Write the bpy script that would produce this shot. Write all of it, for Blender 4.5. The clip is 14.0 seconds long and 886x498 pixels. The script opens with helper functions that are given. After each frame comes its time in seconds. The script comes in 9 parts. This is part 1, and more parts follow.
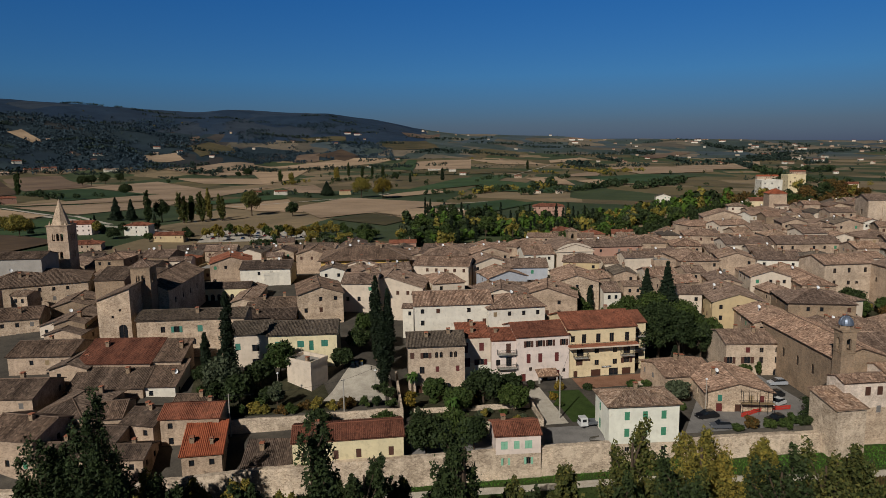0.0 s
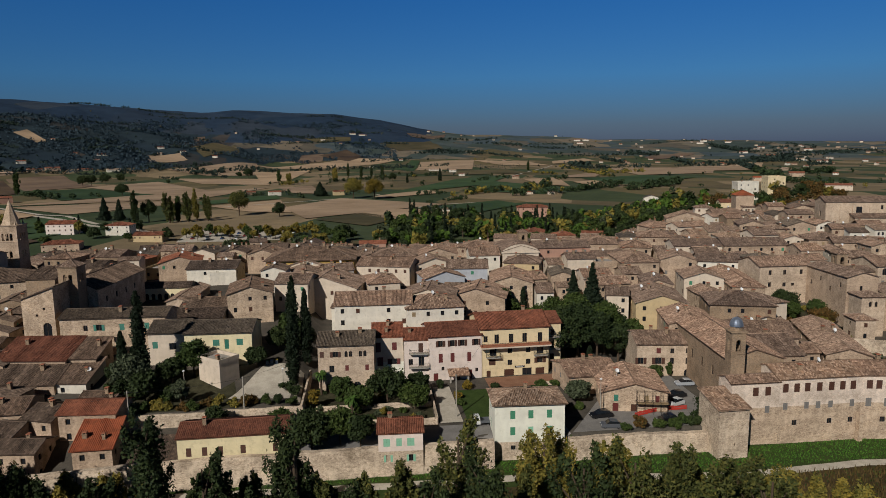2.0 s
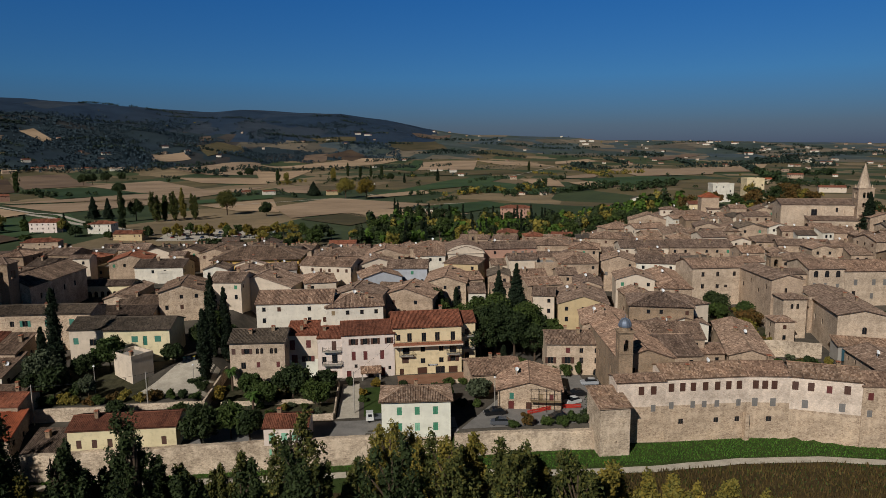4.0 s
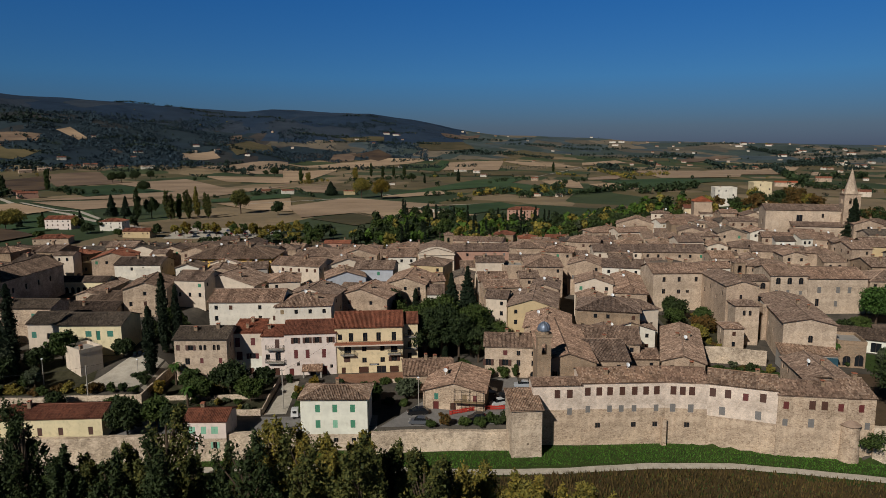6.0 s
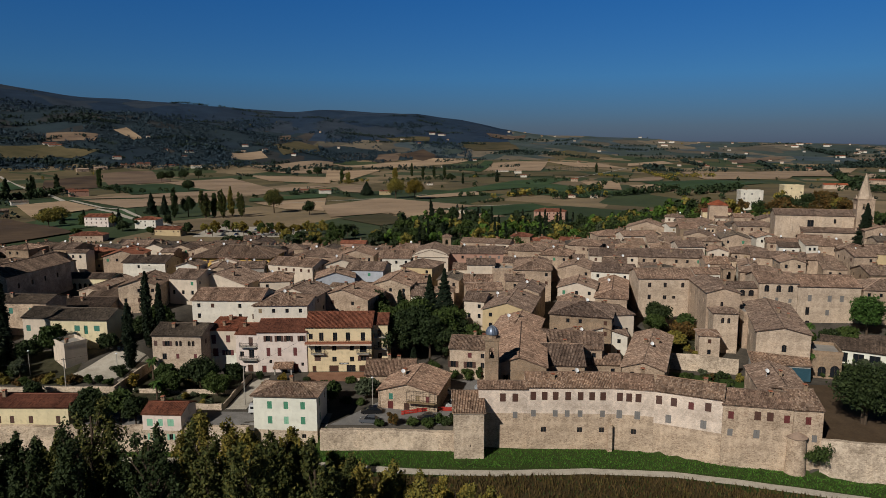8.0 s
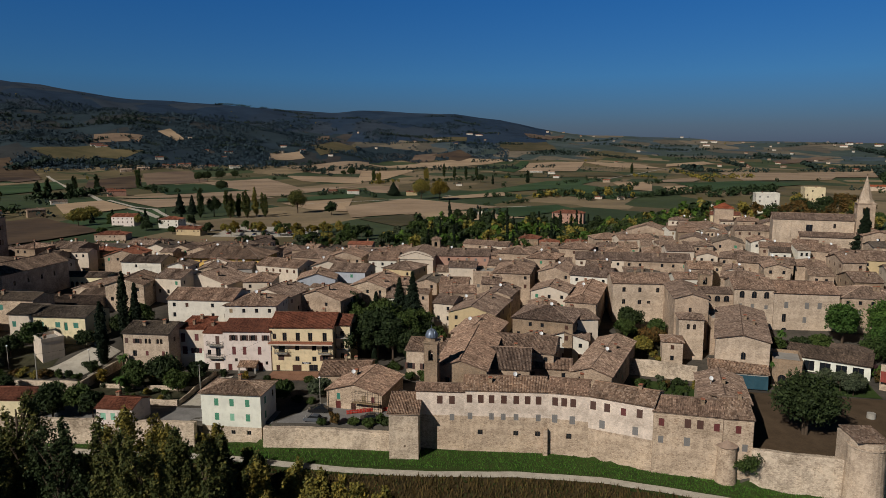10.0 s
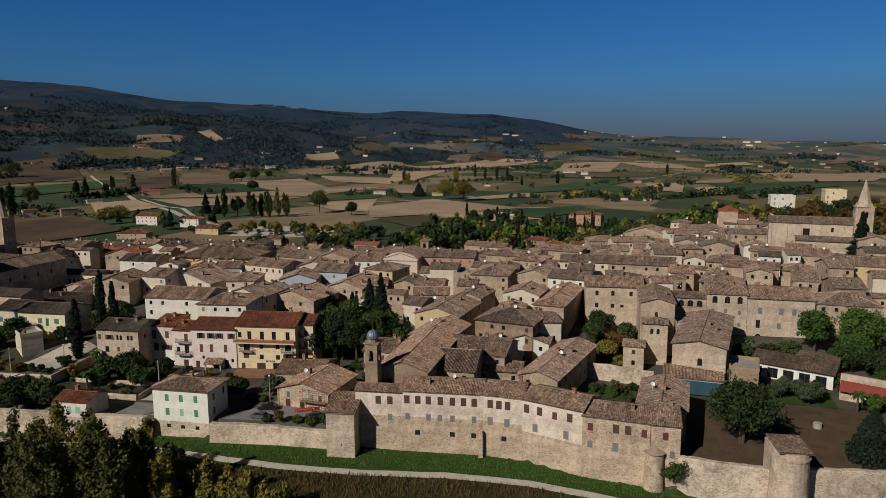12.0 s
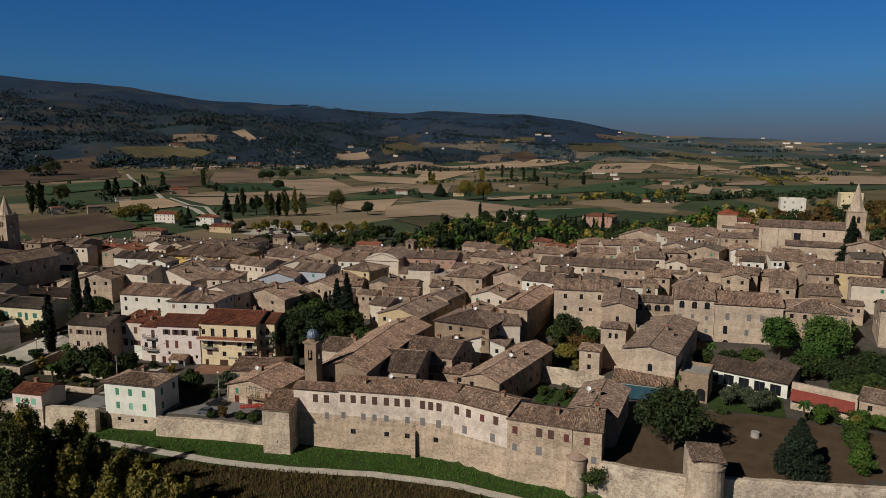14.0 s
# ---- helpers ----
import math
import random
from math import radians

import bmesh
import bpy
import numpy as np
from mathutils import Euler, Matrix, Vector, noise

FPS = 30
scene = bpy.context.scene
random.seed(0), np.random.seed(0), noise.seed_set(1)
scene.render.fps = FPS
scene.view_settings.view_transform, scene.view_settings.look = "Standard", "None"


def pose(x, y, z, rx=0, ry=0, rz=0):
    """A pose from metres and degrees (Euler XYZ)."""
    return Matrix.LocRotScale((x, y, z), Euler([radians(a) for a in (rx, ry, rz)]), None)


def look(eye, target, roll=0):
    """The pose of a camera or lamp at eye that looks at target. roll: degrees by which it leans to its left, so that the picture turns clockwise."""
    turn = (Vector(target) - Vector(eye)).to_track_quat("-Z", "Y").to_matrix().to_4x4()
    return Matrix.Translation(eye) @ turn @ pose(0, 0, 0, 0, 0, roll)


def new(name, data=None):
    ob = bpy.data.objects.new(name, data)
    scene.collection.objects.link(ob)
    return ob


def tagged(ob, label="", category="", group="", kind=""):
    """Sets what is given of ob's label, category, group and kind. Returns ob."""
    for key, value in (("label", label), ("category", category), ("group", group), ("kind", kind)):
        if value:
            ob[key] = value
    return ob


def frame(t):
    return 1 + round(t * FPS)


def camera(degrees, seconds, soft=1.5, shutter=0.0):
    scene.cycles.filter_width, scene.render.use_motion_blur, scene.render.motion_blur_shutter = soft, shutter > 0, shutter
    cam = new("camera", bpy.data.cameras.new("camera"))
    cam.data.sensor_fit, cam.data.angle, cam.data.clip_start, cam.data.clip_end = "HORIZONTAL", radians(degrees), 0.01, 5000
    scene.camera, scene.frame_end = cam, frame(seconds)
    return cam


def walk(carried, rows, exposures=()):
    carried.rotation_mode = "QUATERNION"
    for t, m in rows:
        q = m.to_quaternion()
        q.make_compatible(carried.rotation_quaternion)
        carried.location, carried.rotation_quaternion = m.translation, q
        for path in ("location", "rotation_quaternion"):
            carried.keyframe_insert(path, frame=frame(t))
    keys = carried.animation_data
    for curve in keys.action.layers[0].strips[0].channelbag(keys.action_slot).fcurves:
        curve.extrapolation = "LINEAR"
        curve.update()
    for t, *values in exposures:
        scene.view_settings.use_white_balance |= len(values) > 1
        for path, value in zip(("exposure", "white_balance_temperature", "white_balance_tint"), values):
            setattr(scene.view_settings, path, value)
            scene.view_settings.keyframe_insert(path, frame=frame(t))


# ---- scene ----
cam = camera(66.6, 14.0, 0.55)
METRES, EYE, TILT, LEAN, TURN = 150.0, 58.0, -1.0, 0.0, -7.6
ROWS = [
    (0.0, 0.0, 0.0, 0.0, -0.12, -7.54, 0.88),
    (0.5, 0.0364, -0.0034, 0.0004, 0.15, -7.53, 0.88),
    (1.0, 0.0733, -0.0073, 0.0007, 0.38, -7.51, 0.86),
    (1.5, 0.1105, -0.0113, 0.0008, 0.52, -7.5, 0.83),
    (2.0, 0.1481, -0.0155, 0.0009, 0.62, -7.49, 0.8),
    (2.5, 0.1857, -0.0199, 0.0013, 0.7, -7.49, 0.75),
    (3.0, 0.2235, -0.025, 0.0016, 0.77, -7.49, 0.7),
    (5.5, 0.4131, -0.0461, 0.0066, 3.31, -7.46, 0.32),
    (6.0, 0.448, -0.0487, 0.0087, 4.1, -7.46, 0.19),
    (6.5, 0.4823, -0.0508, 0.0108, 5.13, -7.45, 0.06),
    (7.0, 0.5164, -0.0523, 0.0129, 6.2, -7.45, 0.03),
    (7.5, 0.5481, -0.0529, 0.0148, 7.23, -7.46, 0.03),
    (8.0, 0.5824, -0.0527, 0.0166, 8.22, -7.47, 0.03),
    (10.5, 0.7556, -0.0408, 0.0261, 12.48, -7.46, 0.03),
    (11.0, 0.7899, -0.0359, 0.0274, 13.3, -7.46, 0.03),
    (11.5, 0.8241, -0.0302, 0.0286, 14.16, -7.46, 0.02),
    (12.0, 0.8581, -0.0238, 0.0297, 15.03, -7.46, 0.01),
    (12.5, 0.8919, -0.0167, 0.0308, 15.85, -7.46, -0.03),
    (13.0, 0.9253, -0.0092, 0.0318, 16.61, -7.46, -0.09),
    (13.5, 0.9584, -0.001, 0.0328, 17.36, -7.46, -0.15),
    (14.0, 0.9909, 0.0077, 0.0335, 18.03, -7.46, -0.25),
]
walk(cam, [(t, pose(0, 0, EYE, TILT, LEAN, TURN) @ pose(METRES * x, METRES * y, METRES * z, 90 + pitch, roll, yaw)) for t, x, y, z, yaw, pitch, roll in ROWS])

# ---- light ----
SUN_AZ, SUN_EL = 216.0, 35.0      # clockwise from +y, where the sun stands
world = bpy.data.worlds.new("sky")
scene.world = world
world.use_nodes = True
wn, wl = world.node_tree.nodes, world.node_tree.links
sky = wn.new("ShaderNodeTexSky")
sky.sky_type = "NISHITA"
sky.sun_disc = False
sky.sun_elevation, sky.sun_rotation = radians(SUN_EL), radians(SUN_AZ)
sky.altitude, sky.air_density, sky.dust_density, sky.ozone_density = 300, 1.0, 0.6, 3.0
way = wn.new("ShaderNodeTexCoord")                 # deep blue sky: a tint that changes with the height over the horizon alone, dimmed overhead to deepen shade
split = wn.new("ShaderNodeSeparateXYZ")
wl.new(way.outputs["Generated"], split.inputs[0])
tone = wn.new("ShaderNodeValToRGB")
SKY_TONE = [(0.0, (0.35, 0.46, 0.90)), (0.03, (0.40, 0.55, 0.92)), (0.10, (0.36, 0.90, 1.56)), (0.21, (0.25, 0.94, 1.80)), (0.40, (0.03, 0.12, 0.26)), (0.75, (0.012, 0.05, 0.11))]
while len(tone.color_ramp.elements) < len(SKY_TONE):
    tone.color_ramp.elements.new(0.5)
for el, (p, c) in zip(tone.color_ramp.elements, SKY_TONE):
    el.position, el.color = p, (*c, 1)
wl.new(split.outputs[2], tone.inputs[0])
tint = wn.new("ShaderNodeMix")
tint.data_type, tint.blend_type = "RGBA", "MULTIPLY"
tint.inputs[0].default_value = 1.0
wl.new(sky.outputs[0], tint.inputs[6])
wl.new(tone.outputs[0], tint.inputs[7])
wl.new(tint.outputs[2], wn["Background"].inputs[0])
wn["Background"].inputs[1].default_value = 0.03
sun = new("sun", bpy.data.lights.new("sun", "SUN"))
sun.data.energy, sun.data.angle, sun.data.color = 3.85, radians(0.55), (1.0, 0.955, 0.91)
sx, sy = math.sin(radians(SUN_AZ)), math.cos(radians(SUN_AZ))
sun.matrix_world = look((sx * 100, sy * 100, 100 * math.tan(radians(SUN_EL))), (0, 0, 0))

# ---- materials ----
def lin(h):
    """Linear colour from a hex triple."""
    v = [int(h[i:i + 2], 16) / 255 for i in (0, 2, 4)]
    return (*[c / 12.92 if c <= 0.04045 else ((c + 0.055) / 1.055) ** 2.4 for c in v], 1.0)


class Mat:
    """A small builder for node materials."""

    def __init__(self, name):
        self.m = bpy.data.materials.new(name)
        self.m.use_nodes = True
        self.n, self.l = self.m.node_tree.nodes, self.m.node_tree.links
        self.b = self.n["Principled BSDF"]

    def node(self, kind, **inputs):
        nd = self.n.new(kind)
        for k, v in inputs.items():
            nd.inputs[k.replace("_", " ")].default_value = v
        return nd

    def coord(self, which="Object"):
        return self.n.new("ShaderNodeTexCoord").outputs[which]

    def noise(self, vec, scale, detail=4.0, rough=0.6):
        nd = self.node("ShaderNodeTexNoise", Scale=scale, Detail=detail, Roughness=rough)
        self.l.new(vec, nd.inputs["Vector"])
        return nd.outputs["Fac"]

    def ramp(self, fac, stops):
        nd = self.n.new("ShaderNodeValToRGB")
        e = nd.color_ramp.elements
        while len(e) < len(stops):
            e.new(0.5)
        for el, (p, c) in zip(e, stops):
            el.position, el.color = p, c if len(c) == 4 else (*c, 1)
        self.l.new(fac, nd.inputs["Fac"])
        return nd.outputs["Color"]

    def mix(self, fac, a, b, mode="MIX"):
        nd = self.n.new("ShaderNodeMix")
        nd.data_type, nd.blend_type = "RGBA", mode
        for sock, val in ((nd.inputs[0], fac), (nd.inputs[6], a), (nd.inputs[7], b)):
            if isinstance(val, (float, int, tuple)):
                sock.default_value = val
            else:
                self.l.new(val, sock)
        return nd.outputs[2]

    def math(self, op, a, b=0.0):
        nd = self.n.new("ShaderNodeMath")
        nd.operation = op
        for sock, val in zip(nd.inputs, (a, b)):
            if isinstance(val, (float, int)):
                sock.default_value = val
            else:
                self.l.new(val, sock)
        return nd.outputs[0]

    def bump(self, height, strength=0.4, dist=0.05):
        nd = self.node("ShaderNodeBump", Strength=strength, Distance=dist)
        self.l.new(height, nd.inputs["Height"])
        self.l.new(nd.outputs[0], self.b.inputs["Normal"])

    def rand(self):
        return self.n.new("ShaderNodeObjectInfo").outputs["Random"]

    def island(self):
        return self.n.new("ShaderNodeNewGeometry").outputs["Random Per Island"]

    def done(self, col, rough=0.85, metal=0.0, spec=0.3):
        if isinstance(col, tuple):
            self.b.inputs["Base Color"].default_value = col
        else:
            self.l.new(col, self.b.inputs["Base Color"])
        self.b.inputs["Roughness"].default_value = rough
        self.b.inputs["Metallic"].default_value = metal
        self.b.inputs["Specular IOR Level"].default_value = spec
        return self.m


def scaled(c, k):
    return (c[0] * k, c[1] * k, c[2] * k, 1)


def plaster(name, hx, stain="6b5f50"):
    m = Mat(name)
    v = m.coord()
    c = lin(hx)
    base = m.ramp(m.noise(v, 0.35), [(0.3, scaled(c, 0.82)), (0.7, scaled(c, 1.06))])
    st = m.ramp(m.noise(v, 0.9, 8, 0.7), [(0.52, (0, 0, 0)), (0.75, (0.45, 0.45, 0.45))])
    col = m.mix(st, base, lin(stain))
    m.bump(m.noise(v, 9.0, 4), 0.25, 0.02)
    return m.done(col, 0.9)


def stone(name, light, dark, mortar, size=0.45, course=0.26, stained=0.5):
    """Coursed rubble: stones told apart in colour and relief."""
    m = Mat(name)
    v = m.coord()
    mp = m.node("ShaderNodeMapping")
    mp.inputs["Scale"].default_value = (1 / size, 1 / size, 1 / course)
    m.l.new(v, mp.inputs[0])
    vo = m.node("ShaderNodeTexVoronoi", Scale=1.0)
    m.l.new(mp.outputs[0], vo.inputs["Vector"])
    ve = m.node("ShaderNodeTexVoronoi", Scale=1.0)
    ve.feature = "DISTANCE_TO_EDGE"
    m.l.new(mp.outputs[0], ve.inputs["Vector"])
    sep = m.n.new("ShaderNodeSeparateColor")
    m.l.new(vo.outputs["Color"], sep.inputs[0])
    mid = tuple((a + b) / 2 for a, b in zip(lin(dark), lin(light)))
    col = m.ramp(sep.outputs[0], [(0.0, lin(dark)), (0.25, mid), (0.6, lin(light)), (1.0, scaled(lin(light), 1.12))])
    gap = m.ramp(ve.outputs["Distance"], [(0.02, (1, 1, 1)), (0.1, (0, 0, 0))])
    col = m.mix(gap, col, lin(mortar))
    big = m.ramp(m.noise(v, 0.16, 5, 0.65), [(0.32, (0.55, 0.53, 0.50)), (0.5, (0.92, 0.91, 0.9)), (0.68, (1.18, 1.15, 1.1))])
    col = m.mix(stained, col, big, "MULTIPLY")
    patch = m.ramp(m.noise(v, 0.42, 8, 0.72), [(0.5, (0, 0, 0)), (0.6, (0.75, 0.75, 0.75))])     # remains of pale plaster
    col = m.mix(patch, col, scaled(lin(light), 1.12))
    fine = m.ramp(m.noise(v, 1.6, 6, 0.7), [(0.3, (0.75, 0.75, 0.75)), (0.7, (1.12, 1.12, 1.12))])
    col = m.mix(0.8, col, fine, "MULTIPLY")
    grit = m.ramp(m.noise(v, 9.0, 3, 0.7), [(0.3, (0.72, 0.72, 0.72)), (0.7, (1.2, 1.2, 1.2))])
    col = m.mix(0.6, col, grit, "MULTIPLY")
    h = m.math("ADD", ve.outputs["Distance"], m.math("MULTIPLY", m.noise(v, 7.0), 0.4))
    m.bump(h, 0.5, 0.06)
    return m.done(col, 0.93)


def tiles(name, cols, moss="3a352b", mossy=0.5):
    """Rows of curved roof tiles; u runs along the eave, v up the slope, in metres."""
    m = Mat(name)
    uv = m.coord("UV")
    sepx = m.n.new("ShaderNodeSeparateXYZ")
    m.l.new(uv, sepx.inputs[0])
    cu = m.math("FLOOR", m.math("DIVIDE", sepx.outputs[0], 0.32))
    cv = m.math("FLOOR", m.math("DIVIDE", sepx.outputs[1], 0.46))
    cell = m.n.new("ShaderNodeCombineXYZ")
    m.l.new(cu, cell.inputs[0])
    m.l.new(cv, cell.inputs[1])
    m.l.new(m.rand(), cell.inputs[2])
    wn_ = m.n.new("ShaderNodeTexWhiteNoise")
    wn_.noise_dimensions = "3D"
    m.l.new(cell.outputs[0], wn_.inputs["Vector"])
    n = len(cols)
    line = m.n.new("ShaderNodeCombineXYZ")         # whole columns of tiles differ a little
    m.l.new(cu, line.inputs[0])
    m.l.new(m.rand(), line.inputs[1])
    ln_ = m.n.new("ShaderNodeTexWhiteNoise")
    ln_.noise_dimensions = "3D"
    m.l.new(line.outputs[0], ln_.inputs["Vector"])
    pick = m.math("ADD", m.math("MULTIPLY", wn_.outputs["Value"], 0.6), m.math("MULTIPLY", ln_.outputs["Value"], 0.4))
    col = m.ramp(pick, [(i / (n - 1), lin(c)) for i, c in enumerate(cols)])
    obj = m.coord()
    big = m.ramp(m.noise(obj, 0.33, 7, 0.7), [(0.34, (0.5, 0.49, 0.48)), (0.5, (0.9, 0.9, 0.9)), (0.68, (1.25, 1.22, 1.18))])
    col = m.mix(0.85, col, big, "MULTIPLY")
    tint = m.ramp(m.rand(), [(0, (0.62, 0.61, 0.62)), (0.3, (0.9, 0.88, 0.86)), (0.65, (1.08, 1.03, 0.97)), (1, (1.34, 1.2, 1.08))])
    col = m.mix(0.8, col, tint, "MULTIPLY")
    ms = m.ramp(m.noise(obj, 1.5, 8, 0.75), [(0.52, (0, 0, 0)), (0.68, (mossy, mossy, mossy))])
    col = m.mix(ms, col, lin(moss))
    wave = m.math("SINE", m.math("MULTIPLY", sepx.outputs[0], 2 * math.pi / 0.32))
    saw = m.math("FRACT", m.math("DIVIDE", sepx.outputs[1], 0.46))
    h = m.math("ADD", m.math("MULTIPLY", wave, 0.5), m.math("MULTIPLY", saw, -0.5))
    h = m.math("ADD", h, m.math("MULTIPLY", wn_.outputs["Value"], 0.6))
    m.bump(h, 0.6, 0.06)
    return m.done(col, 0.92, 0, 0.2)


def plain(name, hx, rough=0.7, metal=0.0, spread=0.12, scale=2.0, spec=0.3):
    m = Mat(name)
    c = lin(hx)
    col = m.ramp(m.noise(m.coord(), scale, 5), [(0.3, scaled(c, 1 - spread)), (0.7, scaled(c, 1 + spread))])
    return m.done(col, rough, metal, spec)


def leafy(name, hexes, trans=0.15):
    m = Mat(name)
    n = len(hexes)
    col = m.ramp(m.island(), [(i / (n - 1), lin(h)) for i, h in enumerate(hexes)])
    tint = m.ramp(m.rand(), [(0, (0.75, 0.8, 0.75)), (1, (1.2, 1.12, 1.0))])
    col = m.mix(0.8, col, tint, "MULTIPLY")
    big = m.ramp(m.noise(m.coord(), 0.5, 4), [(0.3, (0.7, 0.72, 0.7)), (0.7, (1.15, 1.12, 1.05))])
    col = m.mix(0.7, col, big, "MULTIPLY")
    mat = m.done(col, 0.75, 0, 0.2)
    m.b.inputs["Transmission Weight"].default_value = 0.0
    return mat


WALLS = {
    "stone": stone("stone_plaster", "b69f87", "957f6a", "a8947d", 0.3, 0.17, 0.8),
    "rubble": stone("rubble_stone", "c2ac92", "927a64", "ae9a82", 0.32, 0.18, 0.85),
    "sand": stone("pale_sandstone", "c0ac94", "a28e78", "b4a08a", 0.32, 0.18, 0.7),
    "brick": stone("old_brick", "9a8268", "7c6550", "90826e", 0.3, 0.1, 0.7),
    "rampart": stone("rampart_stone", "c8b69e", "988672", "b2a18c", 0.34, 0.19, 1.0),
    "pinkbrick": stone("pale_pink_brick", "dccab6", "c8b29e", "d6c6b4", 0.28, 0.1, 0.8),
    "cream": plaster("cream_plaster", "cabaa4"),
    "yellow": plaster("pale_yellow_plaster", "d6c29a"),
    "ochre": plaster("ochre_plaster", "bca67e"),
    "strong": plaster("strong_yellow_plaster", "cca65a"),
    "white": plaster("white_plaster", "d2cab8"),
    "clean": plaster("fresh_white_plaster", "dcdac8", "b0a890"),
    "pink": plaster("pinkish_plaster", "d6c6b8"),
    "salmon": plaster("salmon_plaster", "a98470"),
    "blue": plaster("bluish_plaster", "a9acaf"),
    "grey": plaster("grey_plaster", "9a948a"),
    "creamhouse": plaster("light_yellow_plaster", "d6c8a0"),
}
ROOFS = {
    "old": tiles("weathered_tiles", ["4d3e36", "786557", "907b6b", "624f43", "aa9583", "705a4c"]),
    "red": tiles("red_tiles", ["5e3a2c", "7c4e3c", "8c5c48", "6a4032"], "54402f", 0.35),
    "orange": tiles("orange_tiles", ["844a34", "94543a", "7a4430"], "6a4430", 0.3),
    "tan": tiles("tan_tiles", ["665244", "947c68", "745f50", "b09a86", "5c4a3e", "a08872"], "5c4c38", 0.4),
    "dark": tiles("dark_weathered_tiles", ["41372f", "5e5045", "716154", "4c4037", "837264", "574940"], "38322a", 0.5),
    "grey": tiles("grey_lichen_tiles", ["3c3630", "5e554a", "70665a", "48403a", "80766a"], "3f3a32", 0.7),
}
GLASS = Mat("window_glass").done(lin("1c2024"), 0.12, 0, 0.6)
FRAME = plain("dark_wood_frame", "4a3a2c", 0.6)
LIGHTFRAME = plain("pale_stone_surround", "b5a890", 0.85)
SHUT = {
    "green": plain("green_shutter_paint", "3f7a5c", 0.55),
    "teal": plain("teal_shutter_paint", "2f6a58", 0.55),
    "mint": plain("pale_green_shutter_paint", "7aa98c", 0.55),
    "brown": plain("brown_shutter_wood", "4a3024", 0.6),
    "red": plain("dark_red_shutter_paint", "5c2a26", 0.6),
    "grey": plain("grey_shutter_paint", "6e6a64", 0.6),
    "tan": plain("tan_shutter_wood", "8a7658", 0.6),
}
CLAY = plain("terracotta", "8f5a42", 0.85, 0, 0.2)
CONCRETE = plain("weathered_concrete", "9a9488", 0.9, 0, 0.18, 0.8)
IRON = plain("dark_iron", "25262a", 0.5, 0.6)
WHITE = plain("white_enamel", "d8d8d4", 0.4, 0, 0.03)
BARK = plain("bark", "4d4032", 0.95, 0, 0.3, 4.0)
LEAD = plain("grey_lead_sheet", "6f7884", 0.45, 0.5, 0.15)

# ---- mesh helpers ----
def make(name, verts, faces, mats, parent=None, label="", fm=None, uv=None, smooth=False):
    me = bpy.data.meshes.new(name)
    me.from_pydata([tuple(v) for v in verts], [], faces)
    for mt in (mats if isinstance(mats, (list, tuple)) else [mats]):
        me.materials.append(mt)
    if fm is not None:
        me.polygons.foreach_set("material_index", fm)
    if smooth:
        me.polygons.foreach_set("use_smooth", [True] * len(me.polygons))
    if uv is not None:
        layer = me.uv_layers.new(name="UVMap")
        idx = np.empty(len(me.loops), dtype=np.int32)
        me.loops.foreach_get("vertex_index", idx)
        layer.data.foreach_set("uv", np.asarray(uv, dtype=np.float32)[idx].ravel())
    me.update()
    ob = new(name, me)
    ob.parent = parent
    if label:
        ob["label"] = label
    return ob


def share(ob_mesh, name, parent, m, label=""):
    ob = new(name, ob_mesh)
    ob.parent = parent
    ob.matrix_basis = m
    if label:
        ob["label"] = label
    return ob


